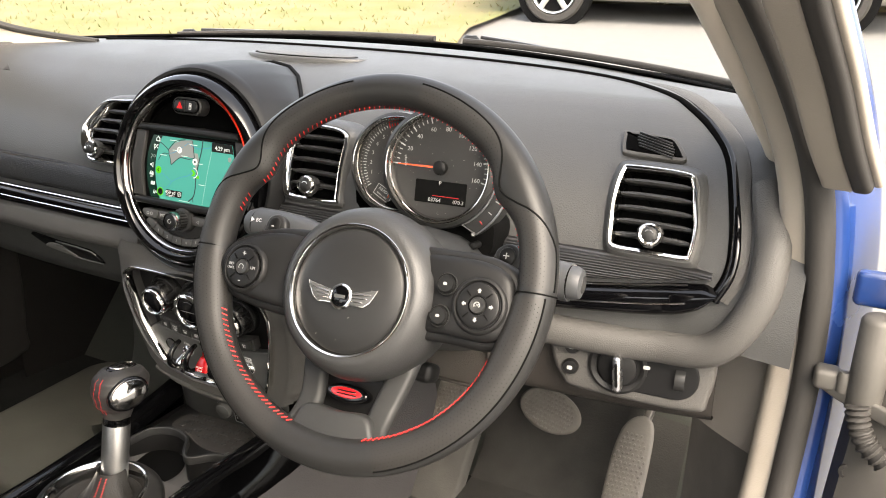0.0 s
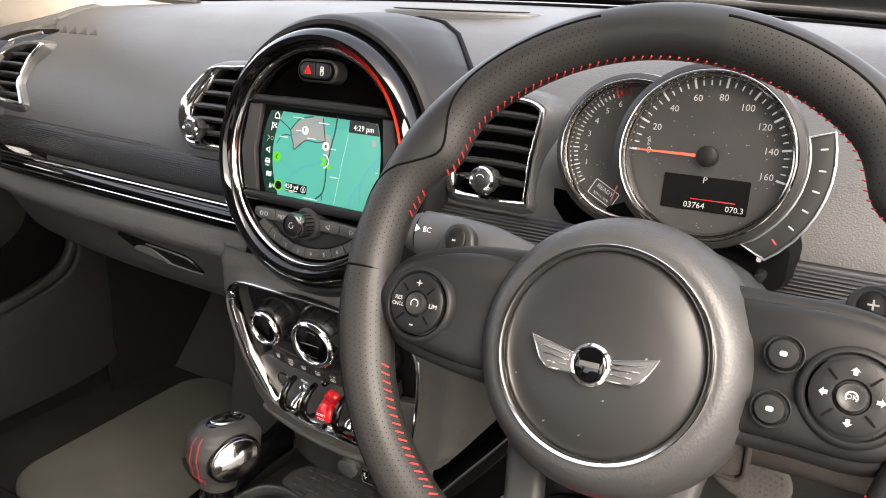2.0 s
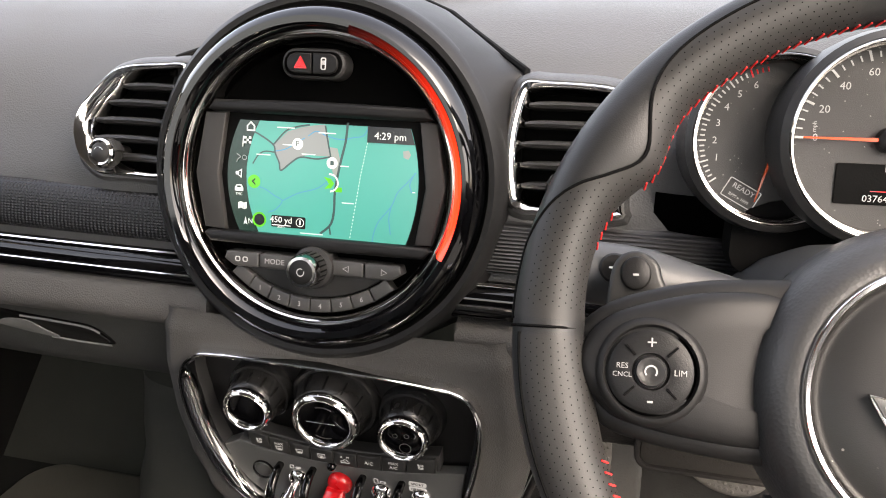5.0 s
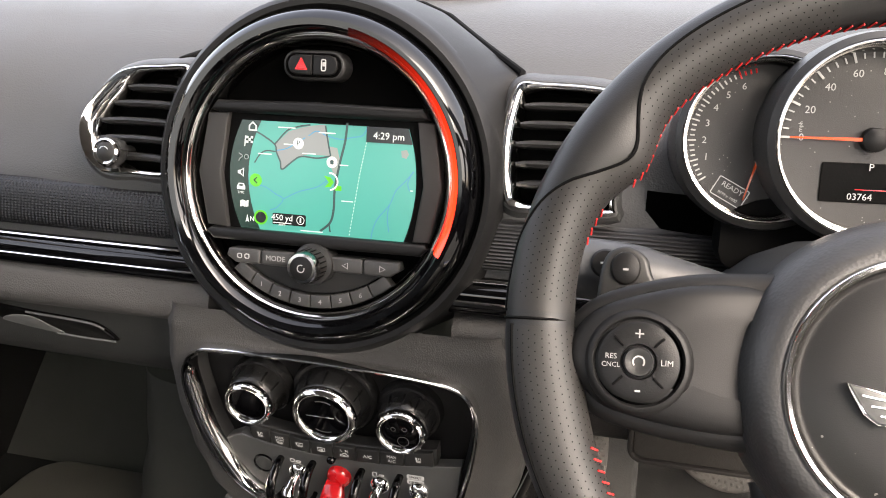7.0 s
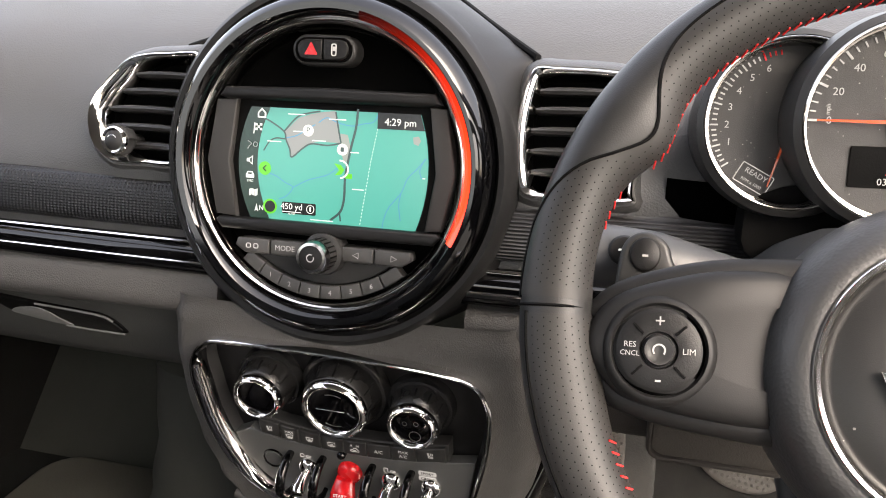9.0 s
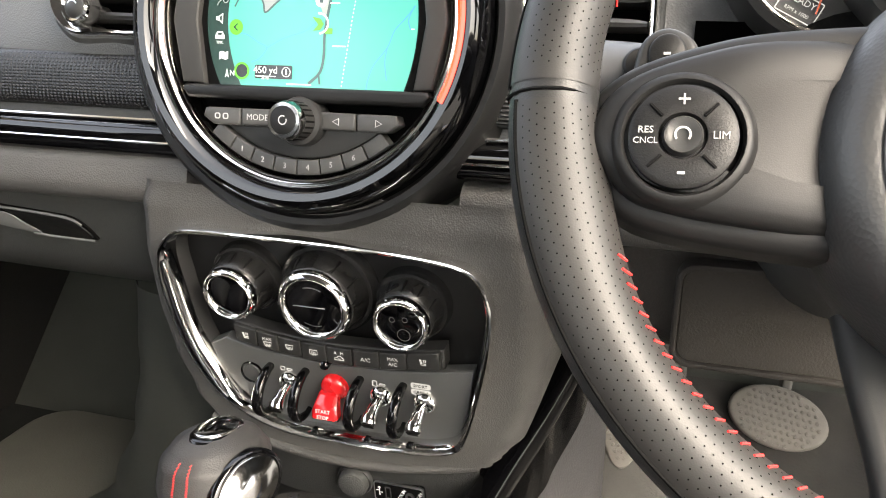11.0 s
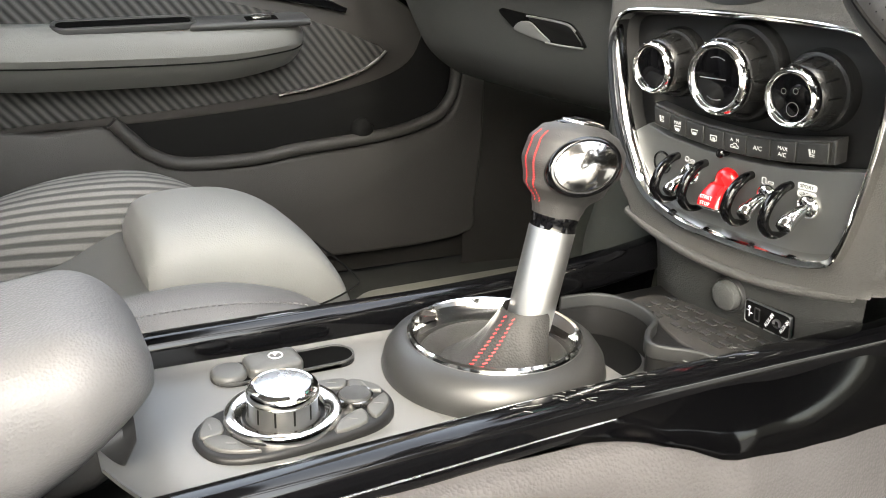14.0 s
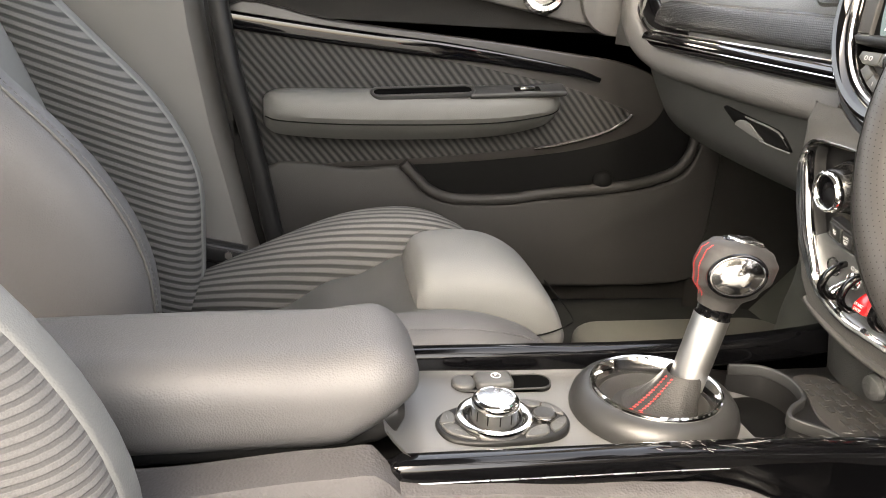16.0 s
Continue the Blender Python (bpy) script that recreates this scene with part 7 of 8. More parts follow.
part("collar", revolve([(0.0160, 0.058), (0.0152, 0.062), (0.0160, 0.064), (0.0160, 0.068)], 32, LM), GLOSS, gear)


def knob_skin(u, v):
    a, z = 2 * math.pi * u, v
    row = table([(0.0, 0.0158, 0.0165, 0.000), (0.10, 0.0175, 0.019, 0.000), (0.28, 0.0250, 0.0300, 0.001), (0.52, 0.0290, 0.0365, 0.003), (0.72, 0.0280, 0.0360, 0.004), (0.87, 0.0225, 0.030, 0.004), (0.96, 0.0145, 0.019, 0.004), (1.0, 0.001, 0.001, 0.004)], z)
    return LM @ Vector((row[0] * math.cos(a), row[2] + row[1] * math.sin(a), 0.067 + 0.064 * (v ** 0.9)))


kn = part("knob", surf(knob_skin, 40, 28), KNOB, gear, "grey leather knob")
fm_ = LM @ Matrix.Translation((0.0272, -0.0092, 0.1045)) @ Matrix.Rotation(radians(-24), 4, "Z") @ Matrix.Rotation(radians(80), 4, "Y") @ Matrix.Rotation(radians(90 + 28), 4, "Z")
part("knob_bezel", plate(ellipse(0.0248, 0.0188, 48), 0.012, fm_ @ off(0, 0, 0.0022), 0.003), GLOSS, kn)
part("knob_face", plate(ellipse(0.0212, 0.0156, 48), 0.004, fm_ @ off(0, 0, 0.0028), 0.001, dome=0.0045), DIM_CHROME, kn, "polished chrome oval face")
tm_ = LM @ Matrix.Translation((0.0, 0.004, 0.1295)) @ Matrix.Rotation(radians(0), 4, "X")
part("top_insert", plate(ellipse(0.0135, 0.021, 32), 0.006, tm_, 0.003, dome=0.002), GLOSS, kn)
part("top_lens", plate(ellipse(0.0105, 0.017, 32), 0.003, tm_ @ off(0, 0, 0.0018), 0.001, dome=0.0014), RING_CHROME, kn, "silver shift pattern lens")
for dx, dy, l in ((0.0, 0.0, 0.018), (-0.004, 0.005, 0.007), (0.004, -0.005, 0.007)):
    part("shift_mark", rbox(0.0012, l, 0.0006, tm_ @ off(dx, dy, 0.0034), 0.0002, 1), GLOSS, kn)
ks = bmesh.new()
for da in (-0.022, 0.022):
    for i in range(30):
        v = 0.1 + 0.74 * i / 30
        p0, p1 = knob_skin(0.735 + da + 0.02, v), knob_skin(0.735 + da + 0.026, v + 0.014)
        c = LM @ Vector((0, 0.004, 0.067 + 0.064 * v))
        tube([p0 + (p0 - c).normalized() * 0.0004, p1 + (p1 - c).normalized() * 0.0004], 0.0003, 5, bm=ks)
tagged(part("stitching", ks, THREAD, kn), kind="stuff")

# ---- armrest ----
arm = thing("armrest", "padded grey leather armrest over the console", "armrest", (0.01, -0.6, 0.53))
ar = []
for i in range(34):
    f = i / 14 * math.pi / 2 if i < 14 else math.pi / 2
    y = -0.4285 - 0.042 * (1 - math.cos(f)) - (0.018 * (i - 14) if i >= 14 else 0.0)
    e = math.sin(f)
    k = min(1.0, (-0.4285 - y) / 0.07)
    w = 0.018 + 0.0485 * e
    z1 = 0.650 + 0.031 * e + 0.004 * math.sin(k * math.pi) - 0.02 * max(0.0, -0.6 - y)
    z0 = 0.642 - 0.004 * e - 0.038 * (k * k * (3 - 2 * k))
    h = z1 - z0
    ar.append([Vector((0.006 + a, y, (z0 + z1) / 2 + b - 0.011)) for a, b in rrect(2 * w, h, min(0.034, h * 0.46, w * 0.95), 8)])
part("pad", loft(bmesh.new(), ar), LEATHER, arm)
part("bracket", loft(bmesh.new(), [[Vector((0.006 + a, y, z + b)) for a, b in rrect(2 * w, h, h * 0.42, 6)] for y, w, z, h in ((-0.84, 0.05, 0.590, 0.03), (-0.52, 0.052, 0.598, 0.036), (-0.462, 0.052, 0.608, 0.034), (-0.448, 0.050, 0.613, 0.028), (-0.442, 0.044, 0.616, 0.016))]), PLASTIC, arm, "dark hinge bracket under the pad")

# ---- seats ----
STRIPE_C = wave_mat("striped_cushion_cloth", (0.032, 0.032, 0.031), (0.094, 0.092, 0.088), 31.0, "Z", 0.8, 0.6, 0.0016, rot=(6, 45, 0), crisp=0.34)
FINE = wave_mat("fine_striped_cloth", (0.066, 0.064, 0.063), (0.100, 0.097, 0.095), 50.0, "Z", 0.85, 0.5, 0.001, crisp=0.2)


def pillow(rows, n=10, r=0.4, power=2.6):
    """Loft of squarish rings: rows of (centre, half width x, half depth, axis u, axis v)."""
    rings = []
    for c, a, b, u, v in rows:
        c, u, v = Vector(c), Vector(u).normalized(), Vector(v).normalized()
        ring = []
        for i in range(4 * n):
            t = 2 * math.pi * i / (4 * n)
            ring.append(c + u * a * math.copysign(abs(math.cos(t)) ** (2 / power), math.cos(t)) + v * b * math.copysign(abs(math.sin(t)) ** (2 / power), math.sin(t)))
        rings.append(ring)
    return loft(bmesh.new(), rings)


def smooth_rows(rows, n=5):
    """Refine pillow rows with a spline."""
    cs = spline([r[0] for r in rows], n)
    ab = spline([(r[1], r[2], 0) for r in rows], n)
    us, vs = spline([r[3] for r in rows], n), spline([r[4] for r in rows], n)
    return [(c, max(p.x, 0.001), max(p.y, 0.001), u, v) for c, p, u, v in zip(cs, ab, us, vs)]


def stitch_line(pts, material, r=0.0007, step=0.004, lift=(0, 0, 0.0006)):
    """A row of short stitches along points."""
    bm = bmesh.new()
    d = 0.0
    for a, b in zip(pts, pts[1:]):
        l = (b - a).length
        k = max(1, int(l / step))
        for i in range(k):
            p, q = a.lerp(b, i / k), a.lerp(b, (i + 0.62) / k)
            tube([p + Vector(lift), q + Vector(lift)], r, 5, bm=bm)
    return bm


def seat(name, label, m, cloth):
    """A sports seat in its own frame: x across (0 the middle), y ahead, z up; y and z as in the cabin."""
    s = thing(name, label, "car seat", m)
    X, Z = (1, 0, 0), (0, 0, 1)
    part("base", rbox(0.40, 0.46, 0.10, Matrix.Translation((0, -0.46, 0.40)), 0.03), PLASTIC, s)
    # cushion
    def cushion(u, v):
        x, y = lerp(-0.105, 0.105, u), lerp(-0.75, -0.375, v)
        z = table([(-0.75, 0.405), (-0.66, 0.42), (-0.57, 0.455), (-0.47, 0.503), (-0.375, 0.540)], y)[0]
        return Vector((x, y, z - 0.010 * (1 - (x / 0.105) ** 2)))
    part("cushion_centre", surf(cushion, 20, 24, -0.06), LIT_SEAT_LEATHER, s)
    tp = smooth_rows([((0, -0.386, 0.536), 0.082, 0.026, X, Z), ((0, -0.372, 0.538), 0.092, 0.048, X, Z), ((0, -0.335, 0.536), 0.096, 0.058, X, Z), ((0, -0.28, 0.531), 0.097, 0.059, X, Z), ((0, -0.235, 0.517), 0.095, 0.050, X, Z), ((0, -0.205, 0.498), 0.090, 0.032, X, Z), ((0, -0.193, 0.487), 0.080, 0.014, X, Z)])
    pad = part("thigh_pad", pillow(tp, power=3.4), LIT_SEAT_LEATHER, s, "rounded grey leather thigh pad")
    part("pad_seam", tube(spline([(0.094, -0.36, 0.502), (0.098, -0.30, 0.503), (0.098, -0.24, 0.500), (0.094, -0.195, 0.512), (0.06, -0.180, 0.512), (-0.06, -0.180, 0.512)], 5), 0.001, 6), DARK, pad)
    for sg in (-1, 1):
        up = 0.030 if sg < 0 else 0.0
        rows = smooth_rows([((sg * 0.175, -0.76, 0.40), 0.03, 0.05, X, Z), ((sg * 0.172, -0.66, 0.425), 0.052, 0.068, X, Z), ((sg * 0.168, -0.55, 0.455 + up * 0.6), 0.058, 0.072, X, Z), ((sg * 0.164, -0.45, 0.478 + up), 0.060, 0.074, X, Z), ((sg * 0.158, -0.35, 0.488 + up), 0.058, 0.070, X, Z), ((sg * 0.150, -0.27, 0.475 + up * 0.5), 0.050, 0.060, X, Z), ((sg * 0.142, -0.225, 0.455), 0.036, 0.042, X, Z), ((sg * 0.138, -0.212, 0.450), 0.018, 0.02, X, Z)])
        b = part("cushion_bolster", pillow(rows), STRIPE_C if sg < 0 else LEATHER, s, "striped cloth bolster" if sg < 0 else "stitched grey leather bolster")
        if sg > 0:
            for z in (0.550, 0.520):
                pts = spline([(0.188 if z > 0.53 else 0.214, -0.45, z + 0.004), (0.186 if z > 0.53 else 0.213, -0.36, z + 0.004), (0.178 if z > 0.53 else 0.196, -0.29, z - 0.008), (0.165 if z > 0.53 else 0.176, -0.245, z - 0.03)], 5)
                part("stitching", stitch_line(pts, GREY_THREAD, lift=(0.0015, 0, 0.002)), GREY_THREAD, b)
    # backrest: leans rearwards
    d = Vector((0, -0.37, 0.929)).normalized()
    n = Vector((0, 0.929, 0.37)).normalized()
    o = Vector((0, -0.730, 0.46))

    def at(x, h, out):
        p = o + d * h + n * out
        return (x, p.y, p.z)
    rows = smooth_rows([(at(0, -0.05, -0.03), 0.10, 0.02, X, n), (at(0, 0.05, -0.03), 0.115, 0.03, X, n), (at(0, 0.2, -0.03), 0.125, 0.03, X, n), (at(0, 0.36, -0.025), 0.13, 0.03, X, n), (at(0, 0.50, -0.03), 0.125, 0.03, X, n), (at(0, 0.60, -0.045), 0.11, 0.022, X, n)])
    part("backrest_centre", pillow(rows, power=3), LIT_SEAT_LEATHER, s)
    part("backrest_shell", pillow(smooth_rows([(at(0, -0.06, -0.09), 0.15, 0.02, X, n), (at(0, 0.15, -0.10), 0.215, 0.04, X, n), (at(0, 0.4, -0.10), 0.22, 0.04, X, n), (at(0, 0.62, -0.10), 0.17, 0.03, X, n), (at(0, 0.68, -0.10), 0.10, 0.012, X, n)]), power=3), PLASTIC, s)
    for sg in (-1, 1):
        u = Vector((1, 0.5 * sg, 0)).normalized()
        rows = smooth_rows([(at(sg * 0.150, -0.085, -0.02), 0.02, 0.02, X, n), (at(sg * 0.160, -0.04, -0.005), 0.042, 0.045, X, n), (at(sg * 0.168, 0.06, 0.018), 0.052, 0.070, X, n), (at(sg * 0.174, 0.15, 0.034), 0.056, 0.085, X, n), (at(sg * 0.176, 0.25, 0.028), 0.056, 0.084, X, n), (at(sg * 0.174, 0.36, 0.000), 0.054, 0.072, X, n), (at(sg * 0.165, 0.48, -0.030), 0.050, 0.055, X, n), (at(sg * 0.150, 0.60, -0.060), 0.042, 0.035, X, n), (at(sg * 0.14, 0.64, -0.07), 0.02, 0.015, X, n)])
        b = part("backrest_bolster", pillow(rows), cloth if sg < 0 else LEATHER, s, "striped cloth bolster" if sg < 0 else "smooth grey leather bolster")
        pts = [Vector(r[0]) + Vector(r[4]).normalized() * (r[2] * 0.985) + Vector((sg * r[1] * 0.35, 0, 0)) for r in rows[4:-4]]
        if sg < 0:
            part("border", sweep([p - Vector(n) * 0.004 + Vector((0.012, 0, 0)) for p in pts], rrect(0.034, 0.014, 0.006, 4), up=tuple(n)), LIT_SEAT_LEATHER, b, "smooth leather border")
        part("piping", tube(pts, 0.0016, 6), LOWER, b)
        part("stitching", stitch_line([p + Vector((-sg * 0.010, 0.001, 0.001)) for p in pts], GREY_THREAD, step=0.005), GREY_THREAD, b)
    return s


seat("passenger_seat", "grey leather sports seat with striped cloth bolsters, passenger side", Matrix.Translation((-0.370, 0, 0.022)), STRIPE)
seat("driver_seat", "grey leather sports seat with striped cloth bolsters, driver side", Matrix.Translation((0.360, 0.055, 0.022)), FINE)
bk = thing("seat_belt_buckle", "black seat belt anchor beside the passenger seat", "seat belt", (-0.60, -0.66, 0.36))
part("anchor_cover", rbox(0.03, 0.085, 0.030, Matrix.Translation((-0.600, -0.655, 0.522)) @ Matrix.Rotation(radians(-12), 4, "X"), 0.008), PLASTIC, bk)
part("cover_edge", rbox(0.032, 0.088, 0.004, Matrix.Translation((-0.600, -0.655, 0.534)) @ Matrix.Rotation(radians(-12), 4, "X"), 0.0015), SATIN, bk)
part("bolt_head", revolve([(0.006, 0), (0.006, 0.004), (0, 0.005)], 6, Matrix.Translation((-0.584, -0.64, 0.522)) @ Matrix.Rotation(radians(90), 4, "Y")), STEEL, bk)
part("anchor_foot", rbox(0.03, 0.05, 0.17, Matrix.Translation((-0.612, -0.668, 0.435)), 0.008), PLASTIC, bk)

# ---- passenger door ----
DM = Matrix(((0, 0, 1, -0.745), (1, 0, 0, 0), (0, 1, 0, 0), (0, 0, 0, 1)))
door = thing("passenger_door", "closed dark door trim with ribbed cloth insert and padded armrest", "car door", (-0.76, -0.2, 0.36))
DOOR_SHIFT = Matrix.Translation((-0.006, 0.008, 0.017)) @ Matrix.Rotation(radians(-0.8), 4, "X")
BASE[door.name] = BASE[door.name] @ DOOR_SHIFT


def door_skin(u, v):
    y, z = lerp(-0.66, 0.42, u), lerp(0.34, 1.0, v)
    x = -0.765 + 0.012 * math.sin(min(1, max(0, (z - 0.34) / 0.3)) * math.pi) + 0.05 * max(0, (z - 0.86) / 0.14) ** 1.5 * (1 if z > 0.86 else 0)
    return Vector((x, y, z))


part("door_panel", surf(door_skin, 30, 30, 0.03), DOOR_TRIM, door)


def region(pts, depth, lift, bevel, dome=0.0, closed_n=5):
    return plate([(p.x, p.y) for p in spline([(a, b, 0) for a, b in pts], closed_n, True)], depth, DM @ off(0, 0, lift), bevel, dome=dome)


def outline_of(pts, n=5):
    return [(p.x, p.y) for p in spline([(a, b, 0) for a, b in pts], n, True)]


part("gloss_oval", region([(-0.66, 0.860), (-0.5, 0.845), (-0.3, 0.830), (-0.198, 0.822), (-0.098, 0.812), (0.010, 0.800), (0.072, 0.780), (0.104, 0.745), (0.080, 0.69), (0.0, 0.655), (-0.12, 0.630), (-0.3, 0.610), (-0.45, 0.602), (-0.60, 0.597), (-0.645, 0.70)], 0.02, 0.004, 0.004), OVAL, door, "dark satin oval surround")
part("cloth_insert", region([(-0.650, 0.818), (-0.516, 0.811), (-0.386, 0.799), (-0.241, 0.780), (-0.087, 0.753), (-0.001, 0.727), (0.036, 0.709), (-0.010, 0.677), (-0.135, 0.646), (-0.3, 0.624), (-0.45, 0.612), (-0.602, 0.605), (-0.635, 0.69)], 0.004, 0.006, 0.002), DOOR_CLOTH, door, "diagonal ribbed cloth insert")
strip = [Vector((-0.745 + 0.010, y, z)) for y, z in ((-0.66, 0.838), (-0.516, 0.823), (-0.386, 0.812), (-0.241, 0.800), (-0.087, 0.781), (-0.03, 0.768))]
part("gloss_strip", sweep(spline(strip, 6), rrect(0.014, 0.028, 0.006, 4), up=(0, 0, 1), scale=lambda t: 1.0 - 0.75 * max(0, t - 0.5) * 1.9), GLOSS, door, "reflective dark trim strip")
part("chrome_accent", tube(spline([Vector((-0.736, y, z)) for y, z in ((-0.137, 0.643), (-0.08, 0.654), (-0.01, 0.676), (0.026, 0.697), (0.038, 0.709))], 6), 0.003, 8), CHROME, door)
# armrest pad with pull recess and switch
ra = [(-0.608, 0.012, 0.018, 0.702), (-0.600, 0.024, 0.029, 0.702), (-0.57, 0.040, 0.037, 0.703), (-0.45, 0.046, 0.041, 0.704), (-0.25, 0.046, 0.040, 0.712), (-0.15, 0.040, 0.033, 0.724), (-0.118, 0.028, 0.022, 0.729), (-0.106, 0.010, 0.010, 0.732)]
rings, seam_line = [], []
for p, q in zip(spline([(y, a, b) for y, a, b, z in ra], 5), spline([(y, z, 0) for y, a, b, z in ra], 5)):
    y, a, b, z = p.x, max(p.y, 0.004), max(p.z, 0.004), q.y
    ring = []
    for t in [2 * math.pi * i / 44 for i in range(44)]:
        c, d = math.cos(t), math.sin(t)
        tuck = 1.0 if d >= -0.05 else 1.0 - 0.06 - 0.86 * abs(d) ** 1.15
        ring.append(Vector((-0.735 + a * 0.85 + a * tuck * math.copysign(abs(c) ** 0.6, c), y, z - 0.004 + b * math.copysign(abs(d) ** 0.75, d))))
    rings.append(ring)
    seam_line.append(ring[43] + Vector((0.0004, 0, 0)))
rest = part("door_armrest", loft(bmesh.new(), rings), DOOR_LEATHER, door, "padded dark grey leather armrest")
part("armrest_seam", tube(seam_line[4:-4], 0.0012, 6), DARK, rest)
TOP_TILT = Matrix.Rotation(radians(4), 4, "X") @ Matrix.Rotation(radians(16), 4, "Y")
part("pull_recess", plate(rrect(0.026, 0.160, 0.012, 6), 0.010, Matrix.Translation((-0.672, -0.352, 0.7465)) @ TOP_TILT, 0.001), PIT, rest)
part("pull_rim", frame_ring(rrect(0.036, 0.172, 0.016, 6), 0.006, 0.008, Matrix.Translation((-0.672, -0.352, 0.7478)) @ TOP_TILT, 0.002), SATIN, rest)
part("switch_panel", rbox(0.036, 0.165, 0.010, Matrix.Translation((-0.673, -0.195, 0.7515)) @ TOP_TILT, 0.004, 3), SATIN, rest, "dark satin switch panel")
part("switch_well", rbox(0.016, 0.044, 0.004, Matrix.Translation((-0.668, -0.180, 0.7555)) @ TOP_TILT, 0.0015, 2), PIT, rest)
part("window_switch", rbox(0.012, 0.026, 0.006, Matrix.Translation((-0.667, -0.180, 0.7575)) @ TOP_TILT, 0.002, 2), CHROME, rest, "chrome window switch")
# lower pocket: a flat near-black plate stands in for its shaded hollow
pocket = [(-0.371, 0.612), (-0.345, 0.585), (-0.325, 0.566), (-0.278, 0.549), (-0.173, 0.551), (-0.111, 0.561), (0.04, 0.578), (0.125, 0.602), (0.156, 0.63), (0.166, 0.66), (0.166, 0.70), (0.165, 0.735), (0.11, 0.735), (0.06, 0.69), (-0.05, 0.645), (-0.2, 0.625)]
part("door_pocket", plate(outline_of(pocket, 4), 0.01, DM @ off(0, 0, 0.003), 0.003), DARK, door, "open door pocket, its shaded hollow painted as a near-black plate")
lip = [Vector((-0.735, y, z)) for y, z in pocket[:12]]
part("pocket_lip", tube(spline(lip, 6), 0.010, 12, up=(1, 0, 0)), DOOR_TRIM, door)
part("lower_panel", plate(outline_of([(-0.61, 0.596), (-0.45, 0.600), (-0.380, 0.606), (-0.345, 0.572), (-0.30, 0.545), (-0.2, 0.540), (-0.10, 0.551), (0.05, 0.567), (0.14, 0.592), (0.172, 0.63), (0.19, 0.74), (0.215, 0.74), (0.228, 0.62), (0.22, 0.45), (0.18, 0.385), (-0.2, 0.38), (-0.56, 0.40)], 4), 0.02, DM @ off(0, 0, 0.010), 0.008), DOOR_TRIM, door)
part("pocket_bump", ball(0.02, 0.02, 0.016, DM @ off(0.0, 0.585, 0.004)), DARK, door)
# upper door: loudspeaker and opener
part("upper_trim", plate(outline_of([(-0.64, 0.928), (-0.3, 0.896), (-0.1, 0.864), (0.03, 0.850), (0.10, 0.87), (0.12, 0.93), (0.10, 0.965), (-0.3, 0.97), (-0.64, 0.97)], 4), 0.012, DM @ off(0, 0, 0.006), 0.005), LOWER, door, "grey upper door trim")
part("speaker_grille", revolve([(0.062, -0.004), (0.060, 0.004), (0.05, 0.006), (0, 0.008)], 40, DM @ off(-0.02, 0.905, 0.012)), LOWER, door, "grey loudspeaker grille")
part("door_opener", revolve([(0.030, -0.004), (0.030, 0.006), (0.026, 0.010), (0.020, 0.009), (0.018, 0.004), (0, 0.003)], 36, DM @ off(-0.150, 0.912, 0.012) @ Matrix.Diagonal((1.3, 1.3, 1, 1))), CHROME, door, "round chrome door opener")
part("upper_roll", sweep([Vector((-0.722, -0.66 + 0.108 * i, 0.985)) for i in range(11)], rrect(0.07, 0.10, 0.03, 6)), PAD, door)
# the pillar behind the passenger door
solo("pillar_b_passenger", loft(bmesh.new(), [[Vector((-0.74 + dx, y0 + dy, z)) for dx, dy in ((0, 0), (0.03, -0.02), (0.05, -0.10), (0.05, -0.30), (-0.05, -0.30), (-0.05, 0))] for z, y0 in ((0.34, -0.57), (0.5, -0.61), (0.7, -0.655), (0.85, -0.68), (1.05, -0.70), (1.25, -0.72), (1.47, -0.74))]), PILLAR_GREY, "dark grey pillar trim beside the passenger seat", "pillar trim", "structure")
sealp = spline([(-0.722, -0.545, 0.38), (-0.722, -0.575, 0.50), (-0.722, -0.607, 0.66), (-0.722, -0.640, 0.80), (-0.722, -0.660, 0.95), (-0.70, -0.68, 1.2)], 6)
solo("door_seal", sweep(sealp, rrect(0.030, 0.046, 0.012, 4), up=(1, 0, 0)), PLASTIC, "black rubber door seal beside the passenger seat", "door seal", "structure")

# ---- driver's door opening ----
frame_pts = spline([(0.49, -0.20, 1.40), (0.566, -0.11, 1.29), (0.636, -0.02, 1.18), (0.692, 0.03, 1.06), (0.714, 0.045, 0.96), (0.722, 0.045, 0.85), (0.720, 0.035, 0.74), (0.715, 0.015, 0.64), (0.712, -0.01, 0.52), (0.70, -0.06, 0.42), (0.69, -0.2, 0.38), (0.69, -0.8, 0.37)], 6)
solo("door_seal", sweep(frame_pts, rrect(0.042, 0.040, 0.014, 5), up=(1, -0.3, 0)), SEAL, "taupe cloth seal round the open driver door aperture", "door seal", "structure")
solo("door_seal_lip", tube([p + Vector((0.014, -0.022, -0.004)) for p in frame_pts], 0.013, 10, up=(1, 0, 0)), RUBBER, "dark rubber lip of the driver door seal", "door seal", "structure")


def pillar(name, sg):
    pts = spline([(sg * 0.715, 0.17, 0.93), (sg * 0.69, 0.115, 1.03), (sg * 0.645, 0.04, 1.13), (sg * 0.59, -0.06, 1.24), (sg * 0.50, -0.18, 1.38), (sg * 0.47, -0.24, 1.46)], 6)
    return solo(name, sweep(pts, rrect(0.054 if sg > 0 else 0.085, 0.05, 0.02, 5), up=(0, 0.6, 0.8), scale=lambda t: 0.85 + 0.3 * t), PILLAR, "beige windscreen pillar trim", "pillar trim", "structure")


